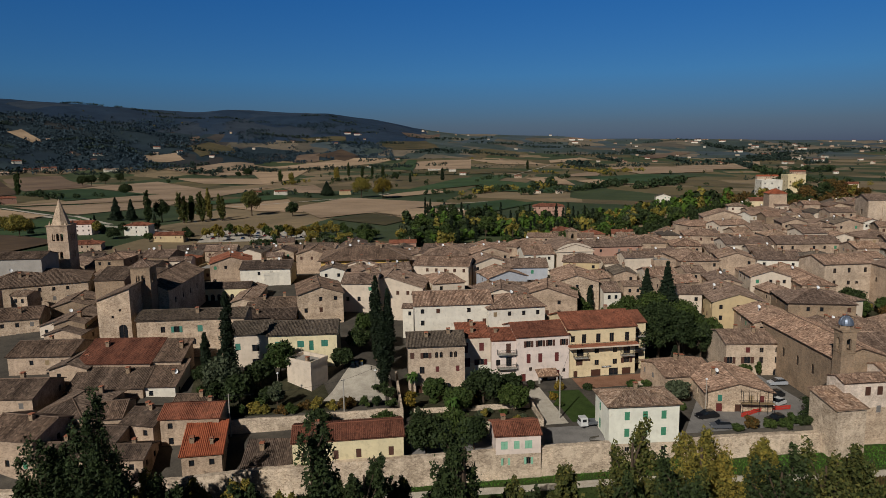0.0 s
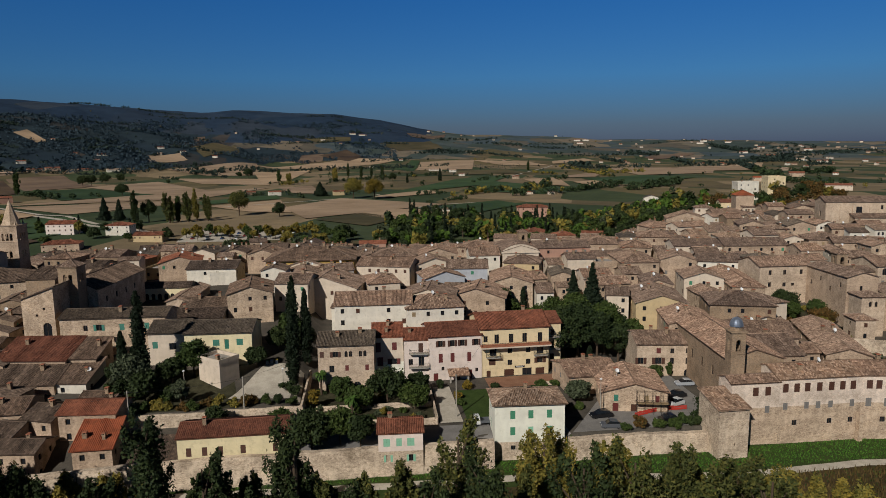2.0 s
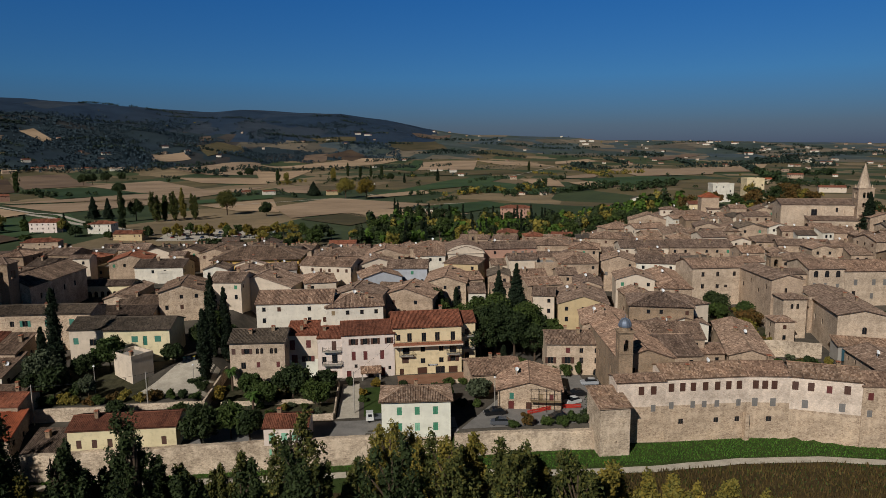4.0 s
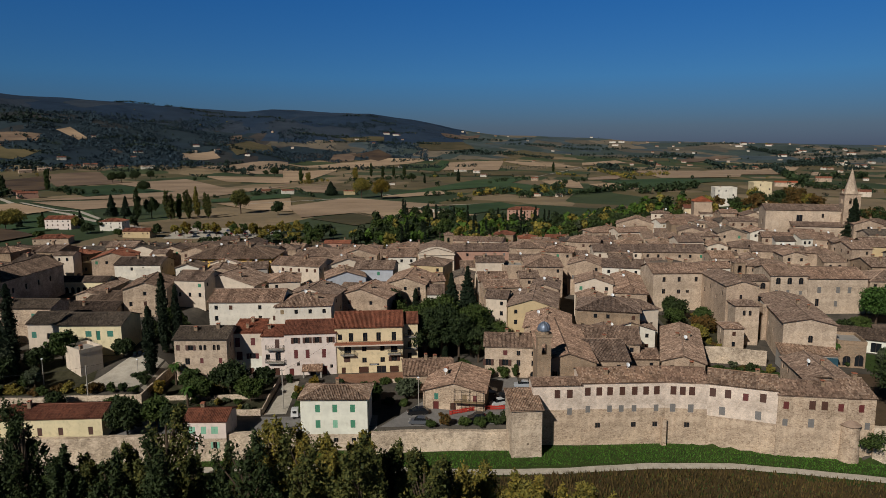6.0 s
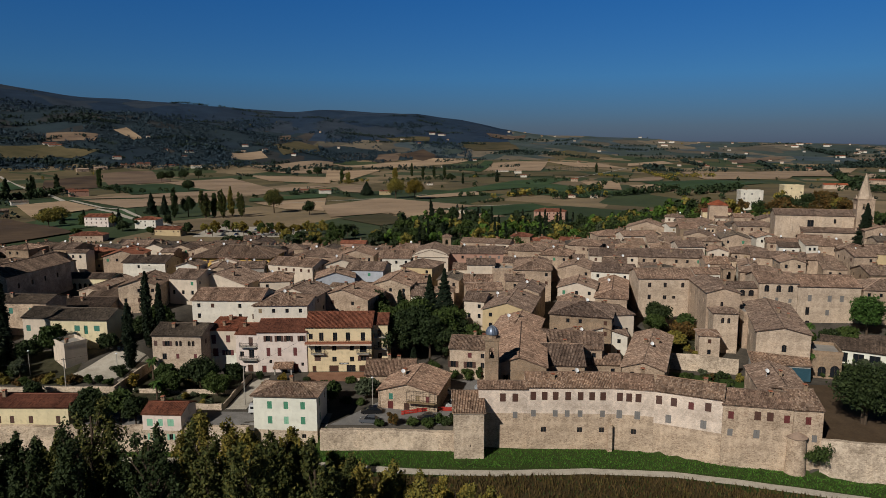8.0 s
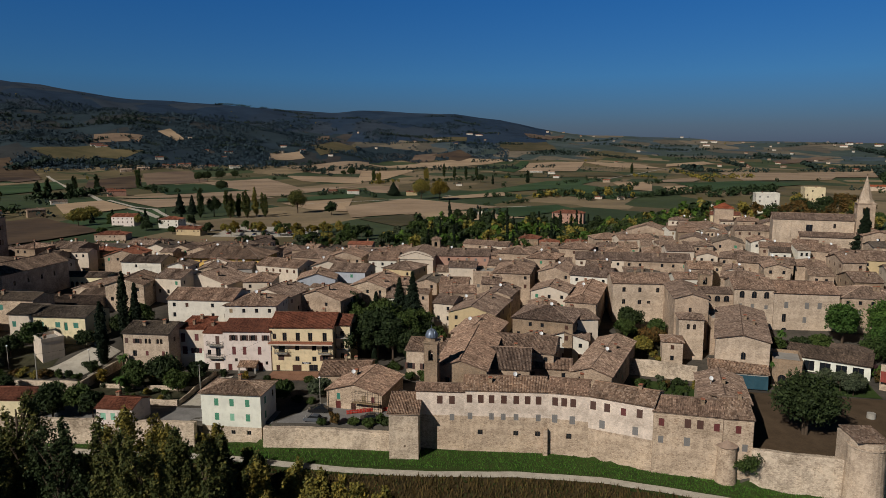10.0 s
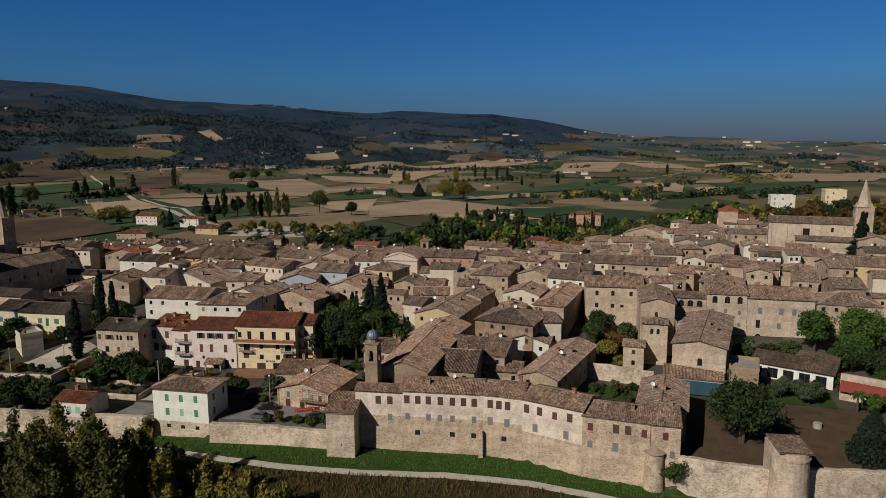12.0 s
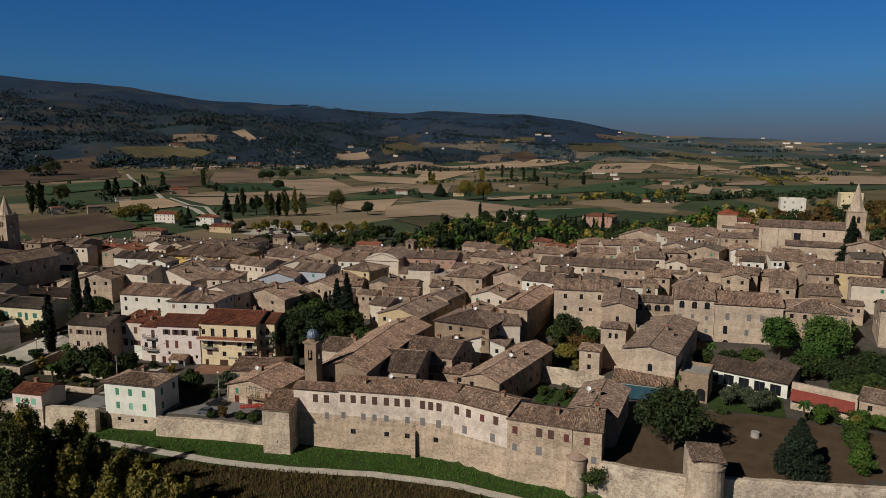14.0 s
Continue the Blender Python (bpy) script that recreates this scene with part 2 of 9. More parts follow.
class Geo:
    """Gathers plain polygons."""

    def __init__(self):
        self.v, self.f, self.m = [], [], []

    def quad(self, *pts, mat=0):
        k = len(self.v)
        self.v += [tuple(p) for p in pts]
        self.f.append(tuple(range(k, k + len(pts))))
        self.m.append(mat)

    def box(self, x0, y0, z0, x1, y1, z1, mat=0, top=None):
        """A box; top insets its upper face."""
        t = top or 0.0
        k = len(self.v)
        self.v += [(x0, y0, z0), (x1, y0, z0), (x1, y1, z0), (x0, y1, z0),
                   (x0 + t, y0 + t, z1), (x1 - t, y0 + t, z1), (x1 - t, y1 - t, z1), (x0 + t, y1 - t, z1)]
        for q in ((0, 3, 2, 1), (4, 5, 6, 7), (0, 1, 5, 4), (1, 2, 6, 5), (2, 3, 7, 6), (3, 0, 4, 7)):
            self.f.append(tuple(k + i for i in q))
            self.m.append(mat)

    def box_at(self, m, x0, y0, z0, x1, y1, z1, mat=0):
        k = len(self.v)
        self.box(x0, y0, z0, x1, y1, z1, mat)
        self.v[k:] = [tuple(m @ Vector(v)) for v in self.v[k:]]

    def ring(self, x, y, z0, r0, z1, r1, n=12, mat=0, cap=True, a0=0.0):
        k = len(self.v)
        for z, r in ((z0, r0), (z1, r1)):
            for i in range(n):
                a = a0 + 2 * math.pi * i / n
                self.v.append((x + r * math.cos(a), y + r * math.sin(a), z))
        for i in range(n):
            j = (i + 1) % n
            self.f.append((k + i, k + j, k + n + j, k + n + i))
            self.m.append(mat)
        if cap:
            self.f.append(tuple(k + n + i for i in range(n)))
            self.m.append(mat)

    def tube(self, a, b, r0, r1, n=6, mat=0):
        a, b = Vector(a), Vector(b)
        q = (b - a).to_track_quat("Z", "Y")
        k = len(self.v)
        for c, r in ((a, r0), (b, r1)):
            for i in range(n):
                t = 2 * math.pi * i / n
                self.v.append(tuple(c + q @ Vector((r * math.cos(t), r * math.sin(t), 0))))
        for i in range(n):
            j = (i + 1) % n
            self.f.append((k + i, k + j, k + n + j, k + n + i))
            self.m.append(mat)
        self.f.append(tuple(k + n + i for i in range(n)))
        self.m.append(mat)

    def out(self, name, mats, parent=None, label="", smooth=False):
        return make(name, self.v, self.f, mats, parent, label, self.m, None, smooth)


def slope(P, A, U, W, L, kl, kr, detail, V, F, UV):
    """One tiled roof slope: P the eave's corner, A along the eave, U up the slope; kl, kr narrow it towards the ridge."""
    P, A, U = np.array(P, float), np.array(A, float), np.array(U, float)
    N = np.cross(A, U)
    if detail >= 2:
        n = max(2, int(round(W / 0.32)))
        prof = [0.0, 0.05, 0.11, 0.05]
    elif detail == 1:
        n = max(2, int(round(W / 0.34)))
        prof = [0.0, 0.1]
    else:
        n, prof = max(1, int(W / 3)), [0.0]
    k = len(prof)
    s = np.linspace(0, W, n * k + 1)
    h = np.array((prof * n) + [0.0])
    um = np.full_like(s, L)
    if kl:
        um = np.minimum(um, s / kl)
    if kr:
        um = np.minimum(um, (W - s) / kr)
    if detail >= 2:
        c = max(1, int(round(L / 0.5)))
        us = np.repeat(np.linspace(0, L, c + 1), 2)[1:-1]
        lift = np.tile([0.06, 0.0], c)
    else:
        us, lift = np.array([0.0, L * 0.5, L]), np.zeros(3)
    wob = np.random.uniform(-0.025, 0.025, (len(us), len(s))) if detail else np.zeros((len(us), len(s)))
    sag = np.array([noise.noise(Vector((P[0] * 0.3 + x * 0.25, P[1], 1.7))) for x in s]) * 0.06
    b = len(V)
    for j, u in enumerate(us):
        uu = np.minimum(u, um)
        pts = P + np.outer(s, A) + np.outer(uu, U) + np.outer(h + lift[j] + wob[j] + sag, N)
        V.extend(pts.tolist())
        UV.extend(np.stack([s + P[0], uu + P[1]], 1).tolist())
    m = len(s)
    for j in range(len(us) - 1):
        for i in range(m - 1):
            F.append((b + j * m + i, b + j * m + i + 1, b + (j + 1) * m + i + 1, b + (j + 1) * m + i))
    # underside board
    b = len(V)
    top0, top1 = kl * L, W - kr * L
    q = [P, P + A * W, P + A * top1 + U * L, P + A * top0 + U * L]
    low = [p - N * 0.12 for p in q]
    V.extend([p.tolist() for p in q] + [p.tolist() for p in low])
    UV.extend([(0, 0)] * 8)
    F.extend([(b + 7, b + 6, b + 5, b + 4), (b, b + 4, b + 5, b + 1), (b + 1, b + 5, b + 6, b + 2), (b + 3, b + 7, b + 4, b)])


def roof(parent, w, d, z, kind, mat, detail=1, pitch=0.32, o=0.4, label=""):
    """A tiled roof over a w x d plan whose eave line stands at z. x ridge along the front, y gable to the front, h hipped, s single slope."""
    V, F, UV = [], [], []
    c = 1 / math.hypot(1, pitch)
    sn = pitch * c
    ez = z - o * pitch + 0.14
    caps = []
    if kind == "x":
        L = (d / 2 + o) / c
        slope((-o, -o, ez), (1, 0, 0), (0, c, sn), w + 2 * o, L, 0, 0, detail, V, F, UV)
        slope((w + o, d + o, ez), (-1, 0, 0), (0, -c, sn), w + 2 * o, L, 0, 0, detail, V, F, UV)
        caps = [((-o, d / 2, z + d / 2 * pitch + 0.2), (w + o, d / 2, z + d / 2 * pitch + 0.2))]
    elif kind == "y":
        L = (w / 2 + o) / c
        slope((-o, d + o, ez), (0, -1, 0), (c, 0, sn), d + 2 * o, L, 0, 0, detail, V, F, UV)
        slope((w + o, -o, ez), (0, 1, 0), (-c, 0, sn), d + 2 * o, L, 0, 0, detail, V, F, UV)
        caps = [((w / 2, -o, z + w / 2 * pitch + 0.2), (w / 2, d + o, z + w / 2 * pitch + 0.2))]
    elif kind == "s":
        L = (d + 2 * o) / c
        slope((-o, -o, ez), (1, 0, 0), (0, c, sn), w + 2 * o, L, 0, 0, detail, V, F, UV)
    else:
        sh = min(w, d) / 2
        L = (sh + o) / c
        slope((-o, -o, ez), (1, 0, 0), (0, c, sn), w + 2 * o, L, c, c, detail, V, F, UV)
        slope((w + o, d + o, ez), (-1, 0, 0), (0, -c, sn), w + 2 * o, L, c, c, detail, V, F, UV)
        slope((-o, d + o, ez), (0, -1, 0), (c, 0, sn), d + 2 * o, L, c, c, detail, V, F, UV)
        slope((w + o, -o, ez), (0, 1, 0), (-c, 0, sn), d + 2 * o, L, c, c, detail, V, F, UV)
        zr = ez + L * sn + 0.05
        a, b = ((sh, d / 2, zr), (w - sh, d / 2, zr)) if w >= d else ((w / 2, sh, zr), (w / 2, d - sh, zr))
        caps = [(a, b)]
        for cx, cy in ((-o, -o), (w + o, -o), (w + o, d + o), (-o, d + o)):
            near = a if (abs(cx - a[0]) + abs(cy - a[1])) <= (abs(cx - b[0]) + abs(cy - b[1])) else b
            caps.append(((cx, cy, ez + 0.06), near))
    ob = make("roof", V, F, mat, parent, label, None, UV)
    g = Geo()
    for a, b in caps:
        a, b = Vector(a), Vector(b)
        n = max(1, int((b - a).length / 0.45)) if detail >= 2 else 1
        for i in range(n):
            p, q = a.lerp(b, i / n), a.lerp(b, (i + 1) / n)
            g.tube(p, q, 0.13, 0.105 if detail >= 2 else 0.13, 6)
    if caps:
        rd = g.out("ridge_tiles", mat, ob)
    return ob


CACHE = {}


def cached(key, build):
    if key not in CACHE:
        ob = build()
        CACHE[key] = ob.data
        bpy.data.objects.remove(ob)
    return CACHE[key]


def frame_mesh(w, h, t=0.07, mat=None):
    def build():
        g = Geo()
        g.box(-w / 2, -0.02, 0, -w / 2 + t, 0.05, h)
        g.box(w / 2 - t, -0.02, 0, w / 2, 0.05, h)
        g.box(-w / 2 + t, -0.02, 0, w / 2 - t, 0.05, t)
        g.box(-w / 2 + t, -0.02, h - t, w / 2 - t, 0.05, h)
        g.box(-t / 2, -0.015, t, t / 2, 0.045, h - t)
        return g.out("frame", mat or FRAME)
    return cached(("frame", round(w, 2), round(h, 2), (mat or FRAME).name), build)


def pane_mesh(w, h):
    def build():
        g = Geo()
        g.box(-w / 2, 0.05, 0, w / 2, 0.075, h)
        return g.out("pane", GLASS)
    return cached(("pane", round(w, 2), round(h, 2)), build)


def prism(name, prof, x0, x1, mat):
    """A closed outline of (y, z) drawn out from x0 to x1, as one piece."""
    n = len(prof)
    V = [(x0, y, z) for y, z in prof] + [(x1, y, z) for y, z in prof]
    F = [tuple(range(n)), tuple(reversed(range(n, 2 * n)))] + [(i, i + n, (i + 1) % n + n, (i + 1) % n) for i in range(n)]
    return make(name, V, F, mat)


def shutter_mesh(w, h, mat):
    """A louvred leaf hinged at x = 0, reaching to x = w."""
    def build():
        n = max(4, int(h / 0.15))
        prof = [(-0.01, 0), (-0.01, h)]
        for i in reversed(range(n)):
            z0, z1 = h * i / n, h * (i + 1) / n
            prof += [(-0.035, z1), (-0.07, z0 + 0.012)]
        return prism("shutter", prof, 0, w, mat)
    return cached(("shutter", round(w, 2), round(h, 2), mat.name), build)


def plain_window_mesh(w, h, mat):
    """A far window: a pane in a plain frame, in one mesh."""
    def build():
        t = 0.07
        V = [(-w / 2, 0, 0), (w / 2, 0, 0), (w / 2, 0, h), (-w / 2, 0, h), (-w / 2 + t, 0, t), (w / 2 - t, 0, t), (w / 2 - t, 0, h - t), (-w / 2 + t, 0, h - t),
             (-w / 2 + t, 0.05, t), (w / 2 - t, 0.05, t), (w / 2 - t, 0.05, h - t), (-w / 2 + t, 0.05, h - t)]
        F = [(0, 1, 5, 4), (1, 2, 6, 5), (2, 3, 7, 6), (3, 0, 4, 7), (4, 5, 9, 8), (5, 6, 10, 9), (6, 7, 11, 10), (7, 4, 8, 11), (8, 9, 10, 11)]
        return make("window", V, F, [mat, GLASS], fm=[0] * 8 + [1])
    return cached(("plainwin", round(w, 2), round(h, 2), mat.name), build)


def panel_mesh(w, h, mat):
    def build():
        g = Geo()
        g.box(-w / 2, -0.04, 0, w / 2, 0.05, h)
        g.box(-w / 2 + 0.1, -0.07, h * 0.08, -0.04, -0.035, h * 0.46)
        g.box(0.04, -0.07, h * 0.08, w / 2 - 0.1, -0.035, h * 0.46)
        g.box(-w / 2 + 0.1, -0.07, h * 0.54, -0.04, -0.035, h * 0.92)
        g.box(0.04, -0.07, h * 0.54, w / 2 - 0.1, -0.035, h * 0.92)
        return g.out("leaf", mat)
    return cached(("panel", round(w, 2), round(h, 2), mat.name), build)


def spandrel_mesh(w, h, mat, depth):
    """Fills the two upper corners of an opening so that it ends in a round arch."""
    def build():
        g = Geo()
        r = w / 2
        n = 8
        for sgn in (-1, 1):
            pts = [(sgn * r * math.cos(math.pi / 2 * i / n), h - r + r * math.sin(math.pi / 2 * i / n)) for i in range(n + 1)]
            for (xa, za), (xb, zb) in zip(pts, pts[1:]):
                q = [(xa, 0, za), (xb, 0, zb), (xb, 0, h), (xa, 0, h)]
                g.quad(*(q if sgn < 0 else q[::-1]))
                b = [(xa, 0, za), (xb, 0, zb), (xb, depth, zb), (xa, depth, za)]
                g.quad(*(b if sgn > 0 else b[::-1]))
        return g.out("arch", mat)
    return cached(("arch", round(w, 2), round(h, 2), mat.name), build)


def window(parent, m, w, h, kind, colour, wallmat, rich=True):
    """One opening's filling at the pose m (centre of its sill, on the wall's face, y going in)."""
    inset = m @ Matrix.Translation((0, 0.16, 0))
    if kind in ("door", "gate"):
        ob = share(panel_mesh(w, h, SHUT[colour]), "door", parent, inset)
    elif kind == "closed" and not rich:
        ob = share(panel_mesh(w, h, SHUT[colour]), "window", parent, m @ Matrix.Translation((0, 0.06, 0)))
    elif not rich:
        ob = share(plain_window_mesh(w, h, FRAME), "window", parent, inset)
    else:
        ob = share(frame_mesh(w, h), "window", parent, inset)
        pn = share(pane_mesh(w - 0.1, h - 0.1), "pane", ob, Matrix.Translation((0, 0, 0.05)))
        if kind == "closed":
            for sg in (0, 1):
                share(shutter_mesh(w / 2 - 0.01, h - 0.02, SHUT[colour]), "shutter", ob,
                      Matrix.Translation((-w / 2 if sg == 0 else 0.01, -0.08, 0.01)))
        elif kind == "open":
            for sg in (-1, 1):
                share(shutter_mesh(w / 2, h - 0.02, SHUT[colour]), "shutter", ob,
                      Matrix.Translation((sg * w / 2 if sg > 0 else -w, -0.17, 0.01)))
    if kind == "arch" or colour == "arch":
        share(spandrel_mesh(w, h, wallmat, 0.2), "arch", ob, Matrix.Translation((0, -0.16, 0)))
    return ob


def wall_panel(g, m, w, h, rects, deep=0.24, band=0.0):
    """A wall of w x h at the pose m, pierced by rects (x0, z0, x1, z1), with reveals."""
    xs = sorted({0, w, *[v for r in rects for v in (r[0], r[2])]})
    zs = sorted({0, h, *[v for r in rects for v in (r[1], r[3])], *([band] if 0 < band < h else [])})
    P = lambda x, y, z: tuple(m @ Vector((x, y, z)))
    for xa, xb in zip(xs, xs[1:]):
        col = [r for r in rects if r[0] < (xa + xb) / 2 < r[2]]
        run = None
        for za, zb in zip(zs, zs[1:]):
            inside = any(r[1] < (za + zb) / 2 < r[3] for r in col)
            if inside:
                if run is not None:
                    g.quad(P(xa, 0, run), P(xb, 0, run), P(xb, 0, za), P(xa, 0, za), mat=int(run < band))
                run = None
            elif run is None:
                run = za
            elif za == band:
                g.quad(P(xa, 0, run), P(xb, 0, run), P(xb, 0, za), P(xa, 0, za), mat=1)
                run = za
        if run is not None:
            g.quad(P(xa, 0, run), P(xb, 0, run), P(xb, 0, h), P(xa, 0, h), mat=int(run < band))
    for x0, z0, x1, z1 in rects:
        g.quad(P(x0, 0, z0), P(x1, 0, z0), P(x1, deep, z0), P(x0, deep, z0))
        g.quad(P(x0, 0, z1), P(x0, deep, z1), P(x1, deep, z1), P(x1, 0, z1))
        g.quad(P(x0, 0, z0), P(x0, deep, z0), P(x0, deep, z1), P(x0, 0, z1))
        g.quad(P(x1, 0, z0), P(x1, 0, z1), P(x1, deep, z1), P(x1, deep, z0))


def chimney(parent, x, y, z, rnd, tall=1.0):
    g = Geo()
    a = 0.28 + 0.12 * rnd.random()
    g.box(x - a, y - a, z - 1.0, x + a, y + a, z + tall)
    g.box(x - a - 0.08, y - a - 0.08, z + tall, x + a + 0.08, y + a + 0.08, z + tall + 0.1)
    for sx_ in (-1, 1):
        g.box(x + sx_ * a * 0.75 - 0.06, y - a, z + tall + 0.1, x + sx_ * a * 0.75 + 0.06, y + a, z + tall + 0.38)
    g.box(x - a - 0.1, y - a - 0.1, z + tall + 0.38, x + a + 0.1, y + a + 0.1, z + tall + 0.5, 1, 0.08)
    return g.out("chimney", [WALLS["brick"], CLAY], parent)


def dish(parent, x, y, z):
    g = Geo()
    g.tube((x, y, z - 0.3), (x, y, z + 0.8), 0.03, 0.03, 5)
    c = Vector((x, y - 0.1, z + 0.9))
    q = Vector((0.35, -0.75, 0.5)).to_track_quat("Z", "Y")
    k = len(g.v)
    n = 10
    for r, dz in ((0.05, 0), (0.3, 0.05), (0.48, 0.14)):
        for i in range(n):
            t = 2 * math.pi * i / n
            g.v.append(tuple(c + q @ Vector((r * math.cos(t), r * math.sin(t), dz))))
    for j in range(2):
        for i in range(n):
            g.f.append((k + j * n + i, k + j * n + (i + 1) % n, k + (j + 1) * n + (i + 1) % n, k + (j + 1) * n + i))
            g.m.append(0)
    g.f.append(tuple(k + i for i in range(n)))
    g.m.append(0)
    return g.out("satellite_dish", WHITE, parent)


NAMED = {"white": "white", "clean": "white", "cream": "cream", "creamhouse": "pale yellow", "yellow": "pale yellow", "ochre": "ochre", "strong": "yellow",
         "pink": "pinkish white", "salmon": "salmon", "blue": "bluish grey", "grey": "grey", "stone": "weathered stone", "rubble": "rubble stone",
         "sand": "pale sandstone", "brick": "old brick", "pinkbrick": "pale pink brick", "rampart": "weathered stone"}
ROOFED = {"dark": "dark brown tiled roof", "old": "brown tiled roof", "red": "red tiled roof", "orange": "orange tiled roof", "tan": "tan tiled roof", "grey": "lichen-grey tiled roof"}
TAKEN = []


def house(x, y, yaw, w, d, base, eave, kind, wall, tile="old", sides=None, detail=1, rich=False, auto=True, pitch=0.32,
          name="house", label="", group="houses of the old town", chims=1, dishes=0, seed=0, o=0.4,
          band=0.0, low="rampart"):
    """A house whose front's left corner is x, y; its front runs along yaw. sides: for front, right, back, left a list of openings
    (u, v, w, h, kind, colour): the centre along the wall, the sill over the base."""
    rnd = random.Random(int(x * 31 + y * 17) + seed)
    ob = new(name)
    ob.matrix_world = pose(x, y, base, 0, 0, yaw)
    h = eave - base
    wm = WALLS[wall]
    ca, sa = math.cos(radians(yaw)), math.sin(radians(yaw))
    TAKEN.append((x + ca * w / 2 - sa * d / 2, y + sa * w / 2 + ca * d / 2, max(w, d) / 2, yaw, w, d))
    sides = dict(sides or {})
    if auto:
        for s, length in (("front", w), ("right", d), ("left", d)):
            if s in sides or (s == "left" and x < -20) or (s == "right" and x > 165):
                continue
            col = rnd.choice(["brown", "brown", "grey", "green", "tan"])
            n = max(1, int(length / rnd.uniform(2.8, 3.8)))
            lst = []
            deep = y > 215 and not rich
            for f in range(min(1 if deep else 2 if not rich else 3, int(h / 3))):
                v = h - 2.05 - 3.0 * f
                for i in range(n):
                    if rnd.random() < (0.45 if deep else 0.28):
                        continue
                    lst.append(((i + 0.5) * length / n, v, 0.9, 1.3 if f else 1.15, rnd.choice(["plain", "plain", "closed"]), col))
            sides[s] = lst
    g = Geo()
    rise_x, rise_y = (d / 2 * pitch, 0) if kind == "x" else (0, 0)
    spec = {"front": (Matrix.Identity(4), w), "right": (pose(w, 0, 0, 0, 0, 90), d), "back": (pose(w, d, 0, 0, 0, 180), w),
            "left": (pose(0, d, 0, 0, 0, -90), d)}
    for s, (m, length) in spec.items():
        rects = [(u - ww / 2, v, u + ww / 2, v + hh) for u, v, ww, hh, *_ in sides.get(s, []) if u - ww / 2 > 0.05 and u + ww / 2 < length - 0.05 and v >= 0]
        hh_ = h + (d * pitch if kind == "s" and s == "back" else 0)
        wall_panel(g, m, length, hh_, rects, 0.24, band)
    # gables
    if kind == "y":
        r = w / 2 * pitch
        g.quad((0, 0, h), (w, 0, h), (w / 2, 0, h + r))
        g.quad((w, d, h), (0, d, h), (w / 2, d, h + r))
    elif kind == "x":
        r = d / 2 * pitch
        g.quad((w, 0, h), (w, d, h), (w, d / 2, h + r))
        g.quad((0, d, h), (0, 0, h), (0, d / 2, h + r))
    elif kind == "s":
        r = d * pitch
        g.quad((w, 0, h), (w, d, h), (w, d, h + r))
        g.quad((0, d, h), (0, 0, h), (0, d, h + r))
    body = g.out("wall", [wm, WALLS[low]] if band else wm, ob)
    for s, (m, length) in spec.items():
        for u, v, ww, hh, *rest in sides.get(s, []):
            if u - ww / 2 > 0.05 and u + ww / 2 < length - 0.05 and v >= 0:
                k_, c_ = rest[0], rest[1] if len(rest) > 1 else "brown"
                window(ob, m @ Matrix.Translation((u, 0, v)), ww, hh, k_, c_, wm, rich)
    if kind == "flat":
        f = Geo()
        f.box(-0.1, -0.1, h, w + 0.1, 0.2, h + 0.9)
        f.box(-0.1, d - 0.2, h, w + 0.1, d + 0.1, h + 0.9)
        f.box(-0.1, 0.2, h, 0.2, d - 0.2, h + 0.9)
        f.box(w - 0.2, 0.2, h, w + 0.1, d - 0.2, h + 0.9)
        f.box(0.2, 0.2, h, w - 0.2, d - 0.2, h + 0.15, 1)
        f.out("roof_terrace", [wm, WALLS["grey"]], ob, "flat terrace roof with parapet")
    else:
        roof(ob, w, d, h, "h" if kind == "yh" else kind, ROOFS[tile], detail, pitch, o)
    ph = pitch * min(w, d) / 2
    for i in range(chims):
        px, py = rnd.uniform(0.2, 0.8) * w, rnd.uniform(0.25, 0.75) * d
        if kind in ("x",):
            zc = h + (d / 2 - abs(py - d / 2)) * pitch
        elif kind == "y":
            zc = h + (w / 2 - abs(px - w / 2)) * pitch
        elif kind == "s":
            zc = h + py * pitch
        elif kind == "flat":
            zc = h
        else:
            zc = h + min(w / 2 - abs(px - w / 2), d / 2 - abs(py - d / 2)) * pitch
        chimney(ob, px, py, zc + 0.2, rnd, rnd.uniform(0.5, 1.0))
    for i in range(dishes):
        px = rnd.uniform(0.15, 0.85) * w
        dish(ob, px, d * 0.45, h + (ph if kind != "flat" else 0) * 0.9)
    rt = ROOFED[tile] if kind != "flat" else "flat terrace roof"
    tagged(ob, label or f"{NAMED[wall]} town house with a {rt}", "house", group)
    return ob

# ---- the lie of the land ----
WALL_X = (-400, -70, -36, -12, 44.4, 44.6, 58.6, 58.8, 86, 94, 118, 126, 138, 151, 158, 167, 177, 196, 240, 600)
WALL_Y = (120, 113, 112, 109.5, 109.5, 112.2, 111.3, 110.2, 110, 111, 111.2, 109.6, 104.2, 101.4, 98.5, 96, 97, 98.5, 101, 130)
RIDGE_AZ = (-180, -90, -60, -43, -36, -28, -24, -18, -12.7, -10.6, -6, -2.7, 1, 4.3, 8.5, 18, 31, 40, 60, 90, 180)
RIDGE_EL = (0.3, 1.5, 4.0, 5.15, 4.8, 3.85, 3.6, 3.3, 3.0, 3.15, 2.9, 2.85, 2.36, 1.63, 1.1, 0.6, 0.2, 0.0, 0.0, 0.0, 0.3)
KNOLL_AZ = (-180, -75, -60, -41, -28, -23.5, -19, -15, -11, -6, 180)
KNOLL_EL = (-2, -2, 3.0, 2.9, 2.85, 2.4, 1.75, 1.1, 0.2, -2, -2)
PLAIN = -5.0


